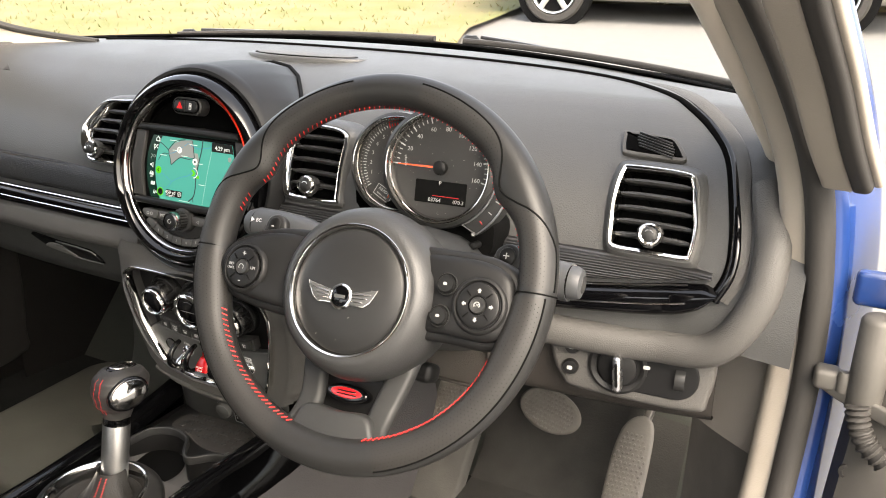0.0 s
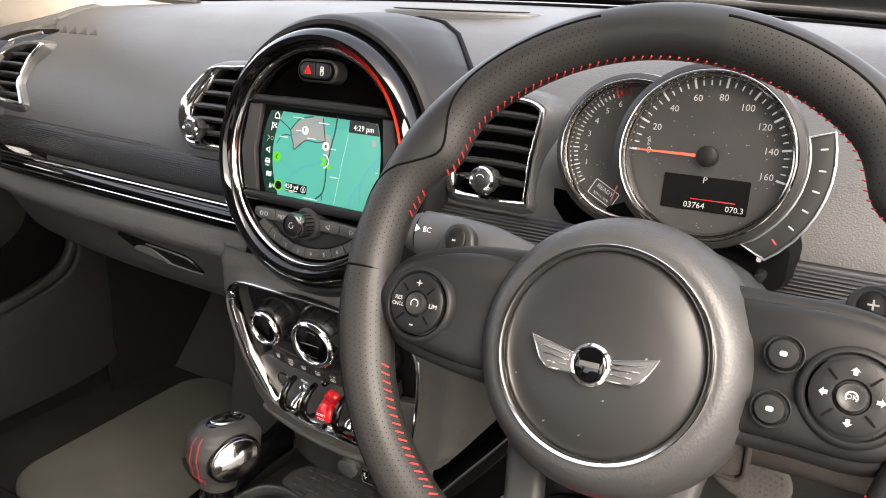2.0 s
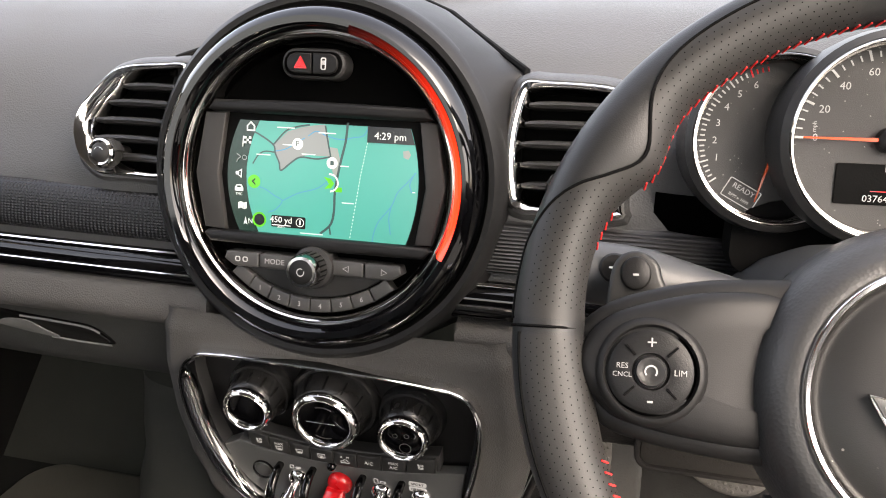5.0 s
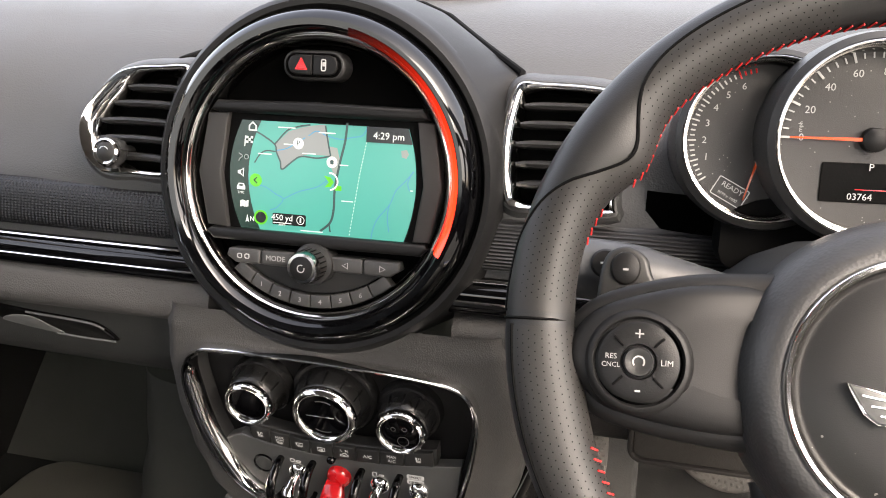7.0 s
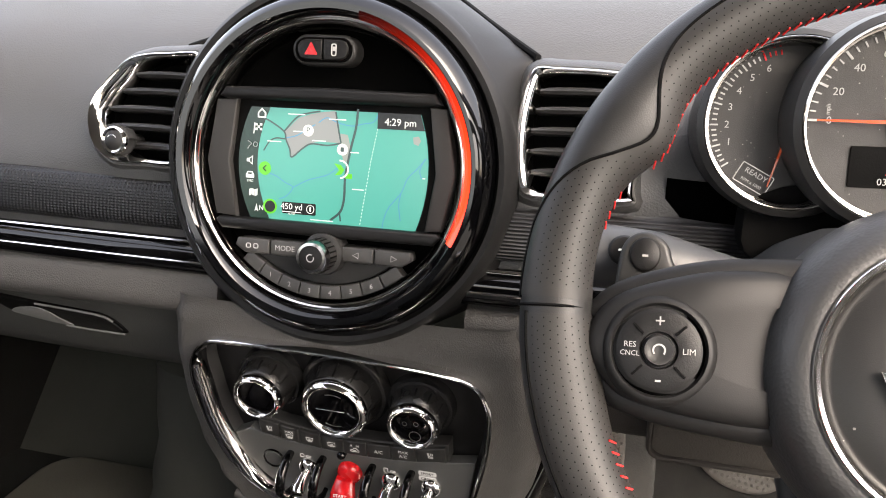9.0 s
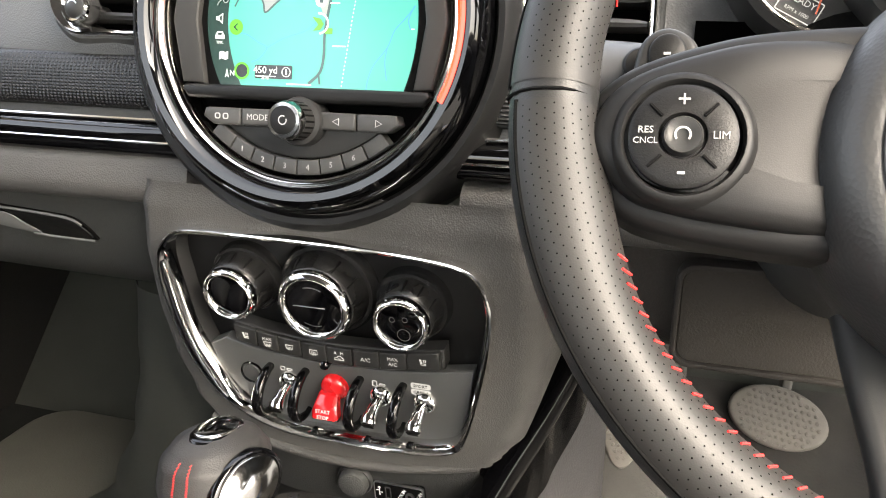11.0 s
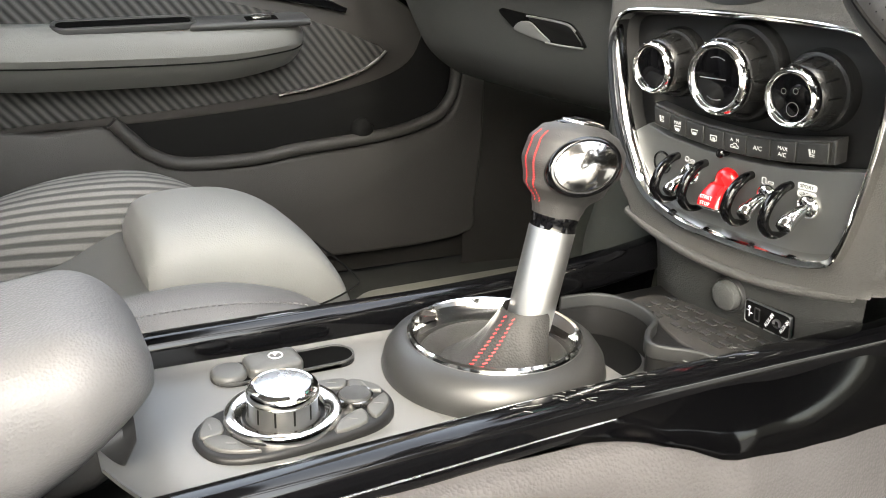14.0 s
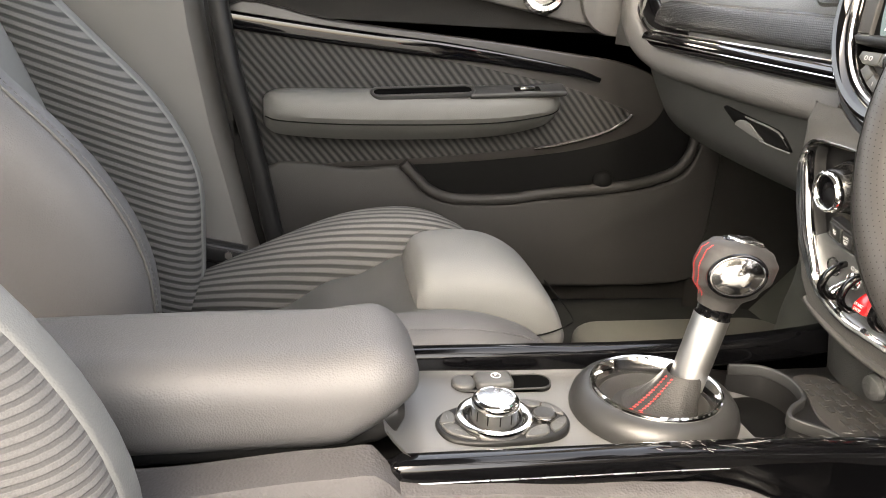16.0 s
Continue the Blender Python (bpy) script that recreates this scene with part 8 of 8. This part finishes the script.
pillar("pillar_a_driver", 1)
IN_A = spline([(-0.44, 0.25, 1.066), (-0.52, 0.225, 1.074), (-0.585, 0.19, 1.088), (-0.612, 0.15, 1.11), (-0.605, 0.08, 1.16), (-0.575, -0.03, 1.25), (-0.52, -0.14, 1.36), (-0.47, -0.24, 1.46)], 5)
OUT_A = spline([(-0.46, 0.25, 1.02), (-0.57, 0.20, 1.01), (-0.67, 0.14, 0.99), (-0.705, 0.10, 1.012), (-0.702, 0.045, 1.078), (-0.665, -0.06, 1.19), (-0.60, -0.17, 1.34), (-0.54, -0.26, 1.46)], 5)


def trim_a(u, v):
    f = v * (len(IN_A) - 1)
    i = min(int(f), len(IN_A) - 2)
    a, b = IN_A[i].lerp(IN_A[i + 1], f - i), OUT_A[i].lerp(OUT_A[i + 1], f - i)
    return a.lerp(b, u) + Vector((0.3, -0.6, 0.5)) * 0.018 * math.sin(math.pi * u)


solo("pillar_a_passenger", surf(trim_a, 12, 40, 0.012), PILLAR, "beige windscreen pillar trim", "pillar trim", "structure")
solo("screen_seal", tube([p + Vector((0.004, 0.002, 0.002)) for p in IN_A], 0.006, 8), RUBBER, "black rubber edge along the windscreen pillar trim", "seal", "structure")
bp = spline([(0.57, -0.13, 1.40), (0.63, -0.05, 1.28), (0.685, 0.02, 1.16), (0.725, 0.055, 1.05), (0.746, 0.066, 0.94), (0.753, 0.068, 0.82), (0.750, 0.06, 0.70), (0.742, 0.04, 0.58), (0.735, 0.02, 0.46), (0.745, -0.05, 0.36), (0.74, -0.3, 0.33)], 6)
solo("door_frame_driver", sweep(bp, rrect(0.085, 0.046, 0.016, 4), up=(1, -0.5, 0)), BLUE, "blue painted door frame round the driver door", "door frame", "structure")
solo("kick_panel_driver", surf(lambda u, v: Vector((lerp(0.628, 0.714, u), lerp(0.115, 0.045, u ** 0.8), lerp(0.715, 0.99, v))), 14, 16, 0.01), SIDE, "taupe side panel below the dashboard end", "side trim", "structure")
solo("kick_panel_lower", surf(lambda u, v: Vector((lerp(0.622, 0.708, u ** 0.9), lerp(0.20, 0.045, u ** 0.8) + 0.006, lerp(0.36, 0.712, v))), 14, 16, 0.01), MAT_DUST, "dusty lower side panel in the driver footwell", "side trim", "structure")
solo("kick_panel_passenger", surf(lambda u, v: Vector((-0.700 - 0.05 * u, lerp(0.50, 0.215, u), lerp(0.34, 0.92, v))), 10, 10, 0.01), DOOR_TRIM, "dark side panel in the passenger footwell", "side trim", "structure")

dd = thing("driver_door", "open blue driver door with steel hinge and check strap", "car door", (0.86, 0.0, 0.36))
edge_ol = [(0.0, 0.035), (0.004, -0.012), (0.03, -0.03), (0.10, -0.04), (0.46, -0.03), (0.46, 0.025), (0.10, 0.03)]
part("door_edge", loft(bmesh.new(), [[Vector((0.800 + x + dx, 0.01 + y, z)) for x, y in edge_ol] for z, dx in ((0.34, -0.045), (0.5, -0.035), (0.7, -0.027), (0.82, -0.022), (0.88, -0.004), (0.985, -0.008), (1.0, 0.004))]), STEEL, dd, "dusty inner face of the door end")
part("door_skin", loft(bmesh.new(), [[Vector((0.797 + x + dx, 0.046 + y, z)) for x, y in ((0.0, 0.01), (0.0, -0.006), (0.02, -0.004), (0.2, -0.004), (0.48, -0.01), (0.48, 0.02), (0.2, 0.02))] for z, dx in ((0.34, -0.018), (0.5, -0.008), (0.7, 0.0), (0.9, 0.0), (1.0, -0.012))]), BLUE, dd, "blue painted outer skin")
part("hinge_plate", rbox(0.05, 0.012, 0.035, Matrix.Translation((0.785, 0.022, 0.935)), 0.006), BLUE, dd)
wf = spline([(0.732, 0.0, 1.035), (0.716, -0.04, 1.075), (0.697, -0.09, 1.13), (0.676, -0.15, 1.184), (0.648, -0.22, 1.26), (0.613, -0.30, 1.34)], 5)
part("window_frame", sweep(wf, rrect(0.020, 0.030, 0.006, 4), up=(1, -0.3, 0)), SEAL, dd, "taupe window frame trim")
part("window_channel", sweep([p + Vector((0.017, -0.012, 0.002)) for p in wf], rrect(0.020, 0.016, 0.005, 4), up=(1, -0.3, 0)), RUBBER, dd, "worn dark window channel")
part("window_edge", sweep([p + Vector((0.028, -0.008, 0.004)) for p in wf], rrect(0.012, 0.008, 0.003, 3), up=(1, -0.3, 0)), SEAL, dd)
part("check_strap", sweep([Vector((0.748, 0.004, 0.846)), Vector((0.765, -0.004, 0.840)), Vector((0.785, -0.012, 0.836)), Vector((0.83, -0.03, 0.828))], rrect(0.007, 0.016, 0.003, 3)), STEEL, dd, "dusty steel check strap")
part("strap_bracket", rbox(0.022, 0.022, 0.020, Matrix.Translation((0.752, 0.006, 0.848)), 0.005), STEEL, dd)
part("strap_pin", revolve([(0.006, -0.004), (0.006, 0.012), (0.004, 0.015), (0, 0.0155)], 14, Matrix.Translation((0.766, -0.004, 0.846))), STEEL, dd)
part("hinge", revolve([(0.015, -0.055), (0.0155, -0.05), (0.0155, 0.03), (0.013, 0.034), (0.009, 0.036), (0.0, 0.036)], 20, Matrix.Translation((0.784, -0.004, 0.885))), STEEL, dd, "dusty steel hinge barrel")
bel = bmesh.new()
bp_ = spline([(0.779, -0.018, 0.838), (0.783, -0.022, 0.822), (0.792, -0.026, 0.806), (0.808, -0.03, 0.794)], 12)
sweep(bp_, ring2(0.0095, 12), up=(0.2, 1, 0.1), bm=bel, scale=lambda t: 1.0 + 0.16 * math.sin(t * 58))
part("cable_bellows", bel, RUBBER, dd, "ribbed rubber cable bellows")
part("grommet", revolve([(0.008, 0), (0.008, 0.004), (0.005, 0.005), (0.004, 0.001), (0, 0.001)], 20, Matrix.Translation((0.785, -0.0, 0.76)) @ Matrix.Rotation(radians(90), 4, "X")), RUBBER, dd)

# ---- cabin shell ----
def slab(name, x0, x1, y0, y1, z0, z1, material, label, category, r=0.004):
    return solo(name, rbox(x1 - x0, y1 - y0, z1 - z0, Matrix.Translation(((x0 + x1) / 2, (y0 + y1) / 2, (z0 + z1) / 2)), r), material, label, category, "structure")


slab("floor", -0.86, 0.70, -1.6, 0.56, 0.28, 0.345, CARPET, "dark carpeted cabin floor", "floor")
solo("bulkhead", surf(lambda u, v: Vector((lerp(-0.86, 0.74, u), lerp(0.34, 0.56, min(1, v * 2.2)) + 0.02 * v, lerp(0.335, 1.0, v))), 10, 24, 0.02), TUNNEL, "grey-green lined footwell bulkhead", "bulkhead", "structure")
slab("roof", -0.60, 0.60, -1.95, -0.20, 1.47, 1.51, HEADLINER, "grey headliner under the roof", "roof")
slab("side_wall_passenger", -0.88, -0.85, -2.0, 0.60, 0.30, 0.98, BLUE, "blue painted flank of the car", "car body")
slab("inner_trim_passenger", -0.842, -0.80, -2.0, 0.60, 0.34, 0.97, DOOR_TRIM, "dark inner trim along the passenger side", "side trim")
slab("sill_driver", 0.69, 0.80, -0.95, 0.05, 0.26, 0.36, BLUE, "blue door sill", "sill")
slab("side_wall_driver_rear", 0.74, 0.80, -2.0, -0.95, 0.30, 0.98, BLUE, "blue rear flank of the car", "car body")
slab("pillar_b_driver", 0.66, 0.76, -1.10, -0.95, 0.36, 1.47, SIDE, "taupe pillar trim behind the driver door", "pillar trim")
slab("tail_wall", -0.78, 0.78, -2.05, -2.0, 0.30, 0.98, CARPET, "carpeted rear wall of the cabin", "car body")
slab("pillar_d_passenger", -0.74, -0.6, -2.05, -1.9, 0.95, 1.48, HEADLINER, "pale rear pillar trim", "pillar trim")
slab("pillar_d_driver", 0.6, 0.74, -2.05, -1.9, 0.95, 1.48, HEADLINER, "pale rear pillar trim", "pillar trim")

# windscreen with its black cowl
ws = thing("windscreen", "clear curved windscreen above a black cowl", "windscreen", (0, 0.45, 1.0), kind="structure")


def screen_at(u, v):
    x = lerp(-0.70, 0.70, u) * (1 - 0.30 * v)
    y = lerp(0.56, -0.16, v) - 0.26 * (lerp(-1, 1, u)) ** 2 * (1 - 0.6 * v)
    return Vector((x, y, lerp(1.035, 1.47, v) - 0.02 * lerp(-1, 1, u) ** 2 * (1 - v)))


wsg = part("pane", surf(screen_at, 24, 12, 0.005), GLASS, ws)
wsg.visible_shadow = False
part("ceramic_border", sweep([screen_at(i / 30, 0.07) + Vector((0, 0.004, 0.0)) for i in range(31)], rrect(0.06, 0.004, 0.0015, 2), up=(0, 0.5, 0.86)), DARK, ws, "black screen border")
part("cowl", surf(lambda u, v: Vector((lerp(-0.75, 0.75, u), lerp(0.50, 0.80, v) - 0.26 * lerp(-1, 1, u) ** 2, 1.076 - 0.02 * lerp(-1, 1, u) ** 2 - 0.05 * v)), 24, 6, 0.01), PLASTIC, ws)


def wiper(x0, x1, name="wiper"):
    w = thing(name, "black windscreen wiper resting on the cowl", "wiper", (x0, 0.6, 1.0))
    def base(x, lift):
        return Vector((x, 0.565 - 0.24 * (x / 0.72) ** 2, 1.066 - 0.03 * (x / 0.72) ** 2 + lift))
    part("blade", sweep([base(lerp(x0, x1, i / 12), 0.012) for i in range(13)], rrect(0.010, 0.010, 0.003, 3)), RUBBER, w)
    part("arm", sweep([base(lerp(x0 + (x1 - x0) * 0.05, (x0 + x1) / 2, i / 8), 0.018 - 0.001 * i) + Vector((0, 0.03 - 0.0035 * i, 0)) for i in range(9)], rrect(0.012, 0.006, 0.002, 3)), SATIN, w)
    part("pivot", revolve([(0.016, -0.03), (0.015, 0.000), (0.010, 0.005), (0, 0.006)], 20, Matrix.Translation(base(x0, 0.015) + Vector((0, 0.03, 0)))), PLASTIC, w)


wiper(0.12, 0.60)
wiper(-0.46, 0.06)

# ---- driver's footwell ----
def foot_mat(name, x0, x1, y0, y1, z, label, material, thick=0.012):
    return solo(name, plate([(p[0], p[1]) for p in rrect(x1 - x0, y1 - y0, 0.06, 6)], thick, Matrix.Translation(((x0 + x1) / 2, (y0 + y1) / 2, z)), thick * 0.42), material, label, "floor mat")


def driver_mat(u, v):
    y, z = table([(0.0, -0.55, 0.362), (0.86, 0.325, 0.362), (0.90, 0.355, 0.380), (0.95, 0.392, 0.432), (1.0, 0.440, 0.500)], v)
    return Vector((lerp(0.262, 0.600, u), y + 0.012 * math.sin(u * math.pi) * (v > 0.99), z + 0.002 * math.sin(u * 9 + v * 14)))


solo("floor_mat", surf(driver_mat, 20, 60, -0.012), MAT_CLOTH, "dusty dark grey driver floor mat", "floor mat")
foot_mat("floor_mat", -0.62, -0.19, -0.075, 0.32, 0.383, "olive grey passenger floor mat", PMAT, 0.034)


def pedal(name, m, ol, label, stem):
    p = thing(name, label, "pedal", m)
    part("pad", plate(ol, 0.016, off(0, 0, 0), 0.005, dome=0.003), PEDAL, p)
    b = bmesh.new()
    xs, ys = [q[0] for q in ol], [q[1] for q in ol]
    cx, cy, w, h = (min(xs) + max(xs)) / 2, (min(ys) + max(ys)) / 2, (max(xs) - min(xs)) / 2, (max(ys) - min(ys)) / 2
    for i in range(-8, 9):
        for j in range(-9, 10):
            x, y = cx + i * 0.0075 + (j % 2) * 0.00375, cy + j * 0.0075
            if ((x - cx) / (w * 0.86)) ** 2 + ((y - cy) / (h * 0.9)) ** 2 < 1:
                ball(0.0026, 0.0026, 0.0016, off(x, y, 0.0028 - 0.0028 * (((x - cx) / w) ** 2 + ((y - cy) / h) ** 2)), b, 6, 4)
    tagged(part("stud", b, PEDAL, p), kind="stuff")
    part("stem", sweep([Vector(q) for q in stem], rrect(0.02, 0.012, 0.003, 3), up=(1, 0, 0)), STEEL, p)


pedal("brake_pedal", fr((0.371, 0.40, 0.485), 32) @ off(0, 0, 0, -12), ellipse(0.056, 0.036, 36), "wide studded rubber brake pedal", [(0, 0.01, -0.012), (0, 0.12, -0.04), (0.01, 0.25, -0.06)])
pedal("accelerator_pedal", fr((0.530, 0.29, 0.477), 38), outline_of([(-0.022, -0.095), (0.008, -0.10), (0.026, -0.08), (0.030, 0.0), (0.026, 0.08), (0.005, 0.095), (-0.02, 0.07), (-0.028, 0.0)], 4), "long studded rubber accelerator pedal", [(0, 0.02, -0.012), (0.01, 0.12, -0.06), (0.02, 0.2, -0.09)])
rest_m = fr((0.205, 0.37, 0.49), 40, 0)
frest = thing("foot_rest", "tall dusty grey foot rest panel with studded oval", "foot rest", rest_m)
part("panel", plate(outline_of([(-0.05, -0.19), (0.045, -0.19), (0.058, -0.1), (0.058, 0.09), (0.045, 0.14), (-0.045, 0.14), (-0.055, 0.0)], 4), 0.03, off(0, 0, 0), 0.008), MAT_CLOTH, frest)
part("oval_pad", plate(ellipse(0.026, 0.075, 36, -0.006, 0.0), 0.004, off(0, 0, 0.003), 0.002), PEDAL, frest)
sb_ = bmesh.new()
for i in range(-3, 4):
    for j in range(-10, 11):
        x, y = i * 0.007 + (j % 2) * 0.0035, j * 0.007
        if (x / 0.022) ** 2 + (y / 0.07) ** 2 < 1:
            ball(0.0024, 0.0024, 0.0016, off(x - 0.006, y, 0.003), sb_, 6, 4)
tagged(part("stud", sb_, PEDAL, frest), kind="stuff")

# ---- light switch ----
lsw = thing("light_switch", "black rotary light switch panel in the lower dashboard", "light switch", fr((0.570, 0.020, 0.806), 4, 3))
part("panel", plate(outline_of([(-0.085, 0.036), (0.0, 0.039), (0.078, 0.036), (0.086, 0.02), (0.082, -0.02), (0.066, -0.038), (-0.05, -0.038), (-0.072, -0.028), (-0.086, 0.0)], 4), 0.03, off(0, 0, 0.006), 0.008), LOWER, lsw)
part("inner_panel", plate(rrect(0.106, 0.052, 0.025, 8, 0.018, 0.0), 0.006, off(0, 0, 0.0075), 0.002), PLASTIC, lsw)
well = part("dial_well", revolve([(0.0275, 0.006), (0.0275, 0.0095), (0.025, 0.0105), (0.021, 0.008), (0.021, 0.007)], 40, off(-0.012, 0) @ Matrix.Diagonal((1.12, 1.12, 1, 1))), PLASTIC, lsw)
dial_ = part("dial", revolve([(0.0205, 0.006), (0.0200, 0.012), (0.0175, 0.0135), (0, 0.0140)], 40, off(-0.012, 0)), PLASTIC, lsw)
part("grip_bar", rbox(0.0095, 0.040, 0.014, off(-0.010, -0.003, 0.019, 6), 0.004, 3), SATIN_METAL, dial_, "silver grip bar")
part("grip_slot", rbox(0.003, 0.026, 0.004, off(-0.010, -0.003, 0.0255, 6), 0.001, 1), DARK, dial_)
part("thumb_wheel", revolve([(0.012, -0.005), (0.0125, 0), (0.012, 0.005)], 30, off(0.052, -0.002, 0.003) @ Matrix.Rotation(radians(90), 4, "Y")), SATIN, lsw, "ribbed dimmer wheel")
for x, y in ((0.018, 0.006), (0.052, 0.018), (-0.002, 0.023)):
    part("print_mark", plate(rrect(0.007, 0.004, 0.001, 2, x, y), 0.0003, off(0, 0, 0.0108), 0.0001), ICON, lsw)
for y in (0.013, -0.011):
    bt2 = part("fog_button", revolve([(0.0088, 0.003), (0.0088, 0.009), (0.0075, 0.0115), (0, 0.012)], 28, off(-0.062, y)), PLASTIC, lsw)
    part("button_mark", plate(rrect(0.006, 0.0042, 0.0012, 2, -0.062, y), 0.0003, off(0, 0, 0.0124), 0.0001), ICON, bt2)

# panes that close the cabin behind and beside
def pane(name, pts, label):
    bm = bmesh.new()
    bm.faces.new([bm.verts.new(p) for p in pts])
    bmesh.ops.solidify(bm, geom=bm.faces[:], thickness=0.004)
    return solo(name, bm, GLASS, label, "window", "structure")


pane("window_passenger", [(-0.745, -0.68, 0.98), (-0.745, 0.12, 0.98), (-0.60, -0.18, 1.46), (-0.60, -0.70, 1.47)], "clear passenger door window")
pane("window_rear_passenger", [(-0.745, -1.90, 0.98), (-0.745, -0.98, 0.98), (-0.60, -0.98, 1.47), (-0.60, -1.90, 1.47)], "clear rear passenger window")
pane("window_rear_driver", [(0.745, -1.90, 0.98), (0.745, -1.10, 0.98), (0.60, -1.10, 1.47), (0.60, -1.90, 1.47)], "clear rear window behind the driver")
pane("window_tail", [(-0.60, -2.02, 0.98), (0.60, -2.02, 0.98), (0.55, -1.95, 1.47), (-0.55, -1.95, 1.47)], "clear tailgate window")

# ---- outside ----
def ground_z(x, y):
    return 0.106 * min(max(y - 0.5, 0), 9)


GROUND = mat("pale_concrete", (0.125, 0.123, 0.118), 0.85, grain=0.6, size=60, mottle=0.2)
EARTH = mat("dry_grass_earth", (0.125, 0.108, 0.045), 0.95, grain=0.8, size=40, mottle=0.5)
BLADES = mat("dry_grass_blades", (0.145, 0.148, 0.050), 0.8, mottle=0.5)
for m_, c0, c1, sc_ in ((EARTH, (0.15, 0.115, 0.055), (0.095, 0.10, 0.03), 1.4), (BLADES, (0.155, 0.125, 0.055), (0.105, 0.122, 0.034), 1.7)):
    mn = m_.node_tree.nodes
    mn["Mix"].inputs[6].default_value, mn["Mix"].inputs[7].default_value = (*c0, 1), (*c1, 1)
    mn["Noise Texture"].inputs["Scale"].default_value = sc_
    rs_ = mn.new("ShaderNodeMapRange")
    rs_.inputs[1].default_value, rs_.inputs[2].default_value = 0.38, 0.62
    m_.node_tree.links.new(mn["Noise Texture"].outputs["Fac"], rs_.inputs[0])
    m_.node_tree.links.new(rs_.outputs[0], mn["Mix"].inputs[0])
solo("ground", surf(lambda u, v: Vector((300 * (2 * u - 1) ** 3, 0.5 + 300 * (2 * v - 1) ** 3, ground_z(0, 0.5 + 300 * (2 * v - 1) ** 3))), 40, 60), GROUND, "pale sunlit concrete ground", "ground", "structure")


def verge(u, v):
    y = lerp(2.2, 22, v)
    x0, x1 = -26.0, lerp(-1.2, -2.4, min(1, v * 5)) if y < 7.8 else lerp(-2.4, 26, min(1, (y - 7.8) / 3))
    x = lerp(x0, x1, u)
    return Vector((x, y, ground_z(x, y) + 0.06 + 0.03 * noise.noise((x * 0.8, y * 0.8, 0))))


tagged(solo("grass_verge", surf(verge, 110, 80), EARTH, "yellowing grass verge in front of the car", "grass"), kind="structure")
g = random.Random(7)
gv, gf = [], []
for i in range(16000):
    u, v = g.random(), g.random() ** 1.6
    p = verge(u, v)
    if p.x < -14 or p.x > 8:
        continue
    a, h, w = g.uniform(0, 6.283), g.uniform(0.015, 0.06), g.uniform(0.003, 0.007) * (1 + p.y * 0.12)
    lx, ly = g.uniform(-0.04, 0.04), g.uniform(-0.04, 0.04)
    k = len(gv)
    gv += [(p.x - w * math.cos(a), p.y - w * math.sin(a), p.z), (p.x + w * math.cos(a), p.y + w * math.sin(a), p.z), (p.x + lx, p.y + ly, p.z + h)]
    gf.append((k, k + 1, k + 2))
gm = bpy.data.meshes.new("grass")
gm.from_pydata(gv, [], gf)
gm.materials.append(BLADES)
tagged(new("grass", gm), "dry yellow-green grass blades on the verge", "grass", kind="stuff")

# parked car beyond the verge
PAINT = mat("silver_beige_paint", (0.34, 0.32, 0.285), 0.25, metal=0.4, coat=1.0)
ALLOY = mat("alloy_wheel", (0.6, 0.6, 0.6), 0.3, metal=0.9)
CY, CZ = 7.0, ground_z(0, 7.0)
pc = thing("parked_car", "silver-beige parked car side on with alloy wheels", "car", (-0.4, CY + 0.8, CZ))
side_o = [(-0.95, 0.28), (-0.60, 0.22), (1.2, 0.22), (2.0, 0.24), (2.75, 0.28), (2.9, 0.45), (2.88, 0.75), (2.5, 0.95), (1.7, 1.02), (1.1, 1.40), (-0.2, 1.44), (-1.0, 1.05), (-1.15, 0.8), (-1.1, 0.45)]
so = [(p.x, p.y) for p in spline([(x, y, 0) for x, y in side_o], 4, True)]
cm = Matrix.Translation((-1.43, CY, CZ)) @ Matrix.Rotation(radians(90), 4, "X")
part("body", plate(so, 1.7, cm, 0.12, steps=4), PAINT, pc)
win = outline_of([(-0.75, 0.98), (0.9, 0.96), (1.45, 0.99), (1.0, 1.32), (-0.15, 1.36)], 3)
part("side_window", plate(win, 0.02, cm @ off(0, 0, 0.006), 0.004), GLOSS, pc, "dark side window")
for wx in (-0.42, 2.05):
    wm = Matrix.Translation((-1.43 + wx, CY - 0.02, CZ + 0.32)) @ Matrix.Rotation(radians(90), 4, "X")
    part("wheel_arch", revolve([(0.39, -0.05), (0.39, 0.012), (0, 0.012)], 40, wm), DARK, pc)
    wh = part("tyre", revolve([(0.225, -0.10), (0.235, 0.03), (0.25, 0.05), (0.30, 0.05), (0.318, 0.03), (0.32, -0.10)], 48, wm), RUBBER, pc)
    part("rim", revolve([(0.232, 0.0), (0.228, 0.045), (0.215, 0.04), (0.205, 0.0)], 40, wm), ALLOY, wh)
    part("brake_disc", revolve([(0.205, 0.0), (0, 0.0)], 32, wm), DARK, wh)
    for k in range(5):
        part("spoke", sweep([wm @ Matrix.Rotation(radians(72 * k + 18), 4, "Z") @ Vector((0.03 + 0.046 * i, 0, 0.04 - 0.002 * i)) for i in range(5)], rrect(0.055, 0.03, 0.01, 3), up=wm.to_3x3() @ Vector((0, 0, 1))), ALLOY, wh)
    part("hub_cap", revolve([(0.05, 0.02), (0.048, 0.052), (0.03, 0.058), (0, 0.058)], 24, wm), ALLOY, wh)
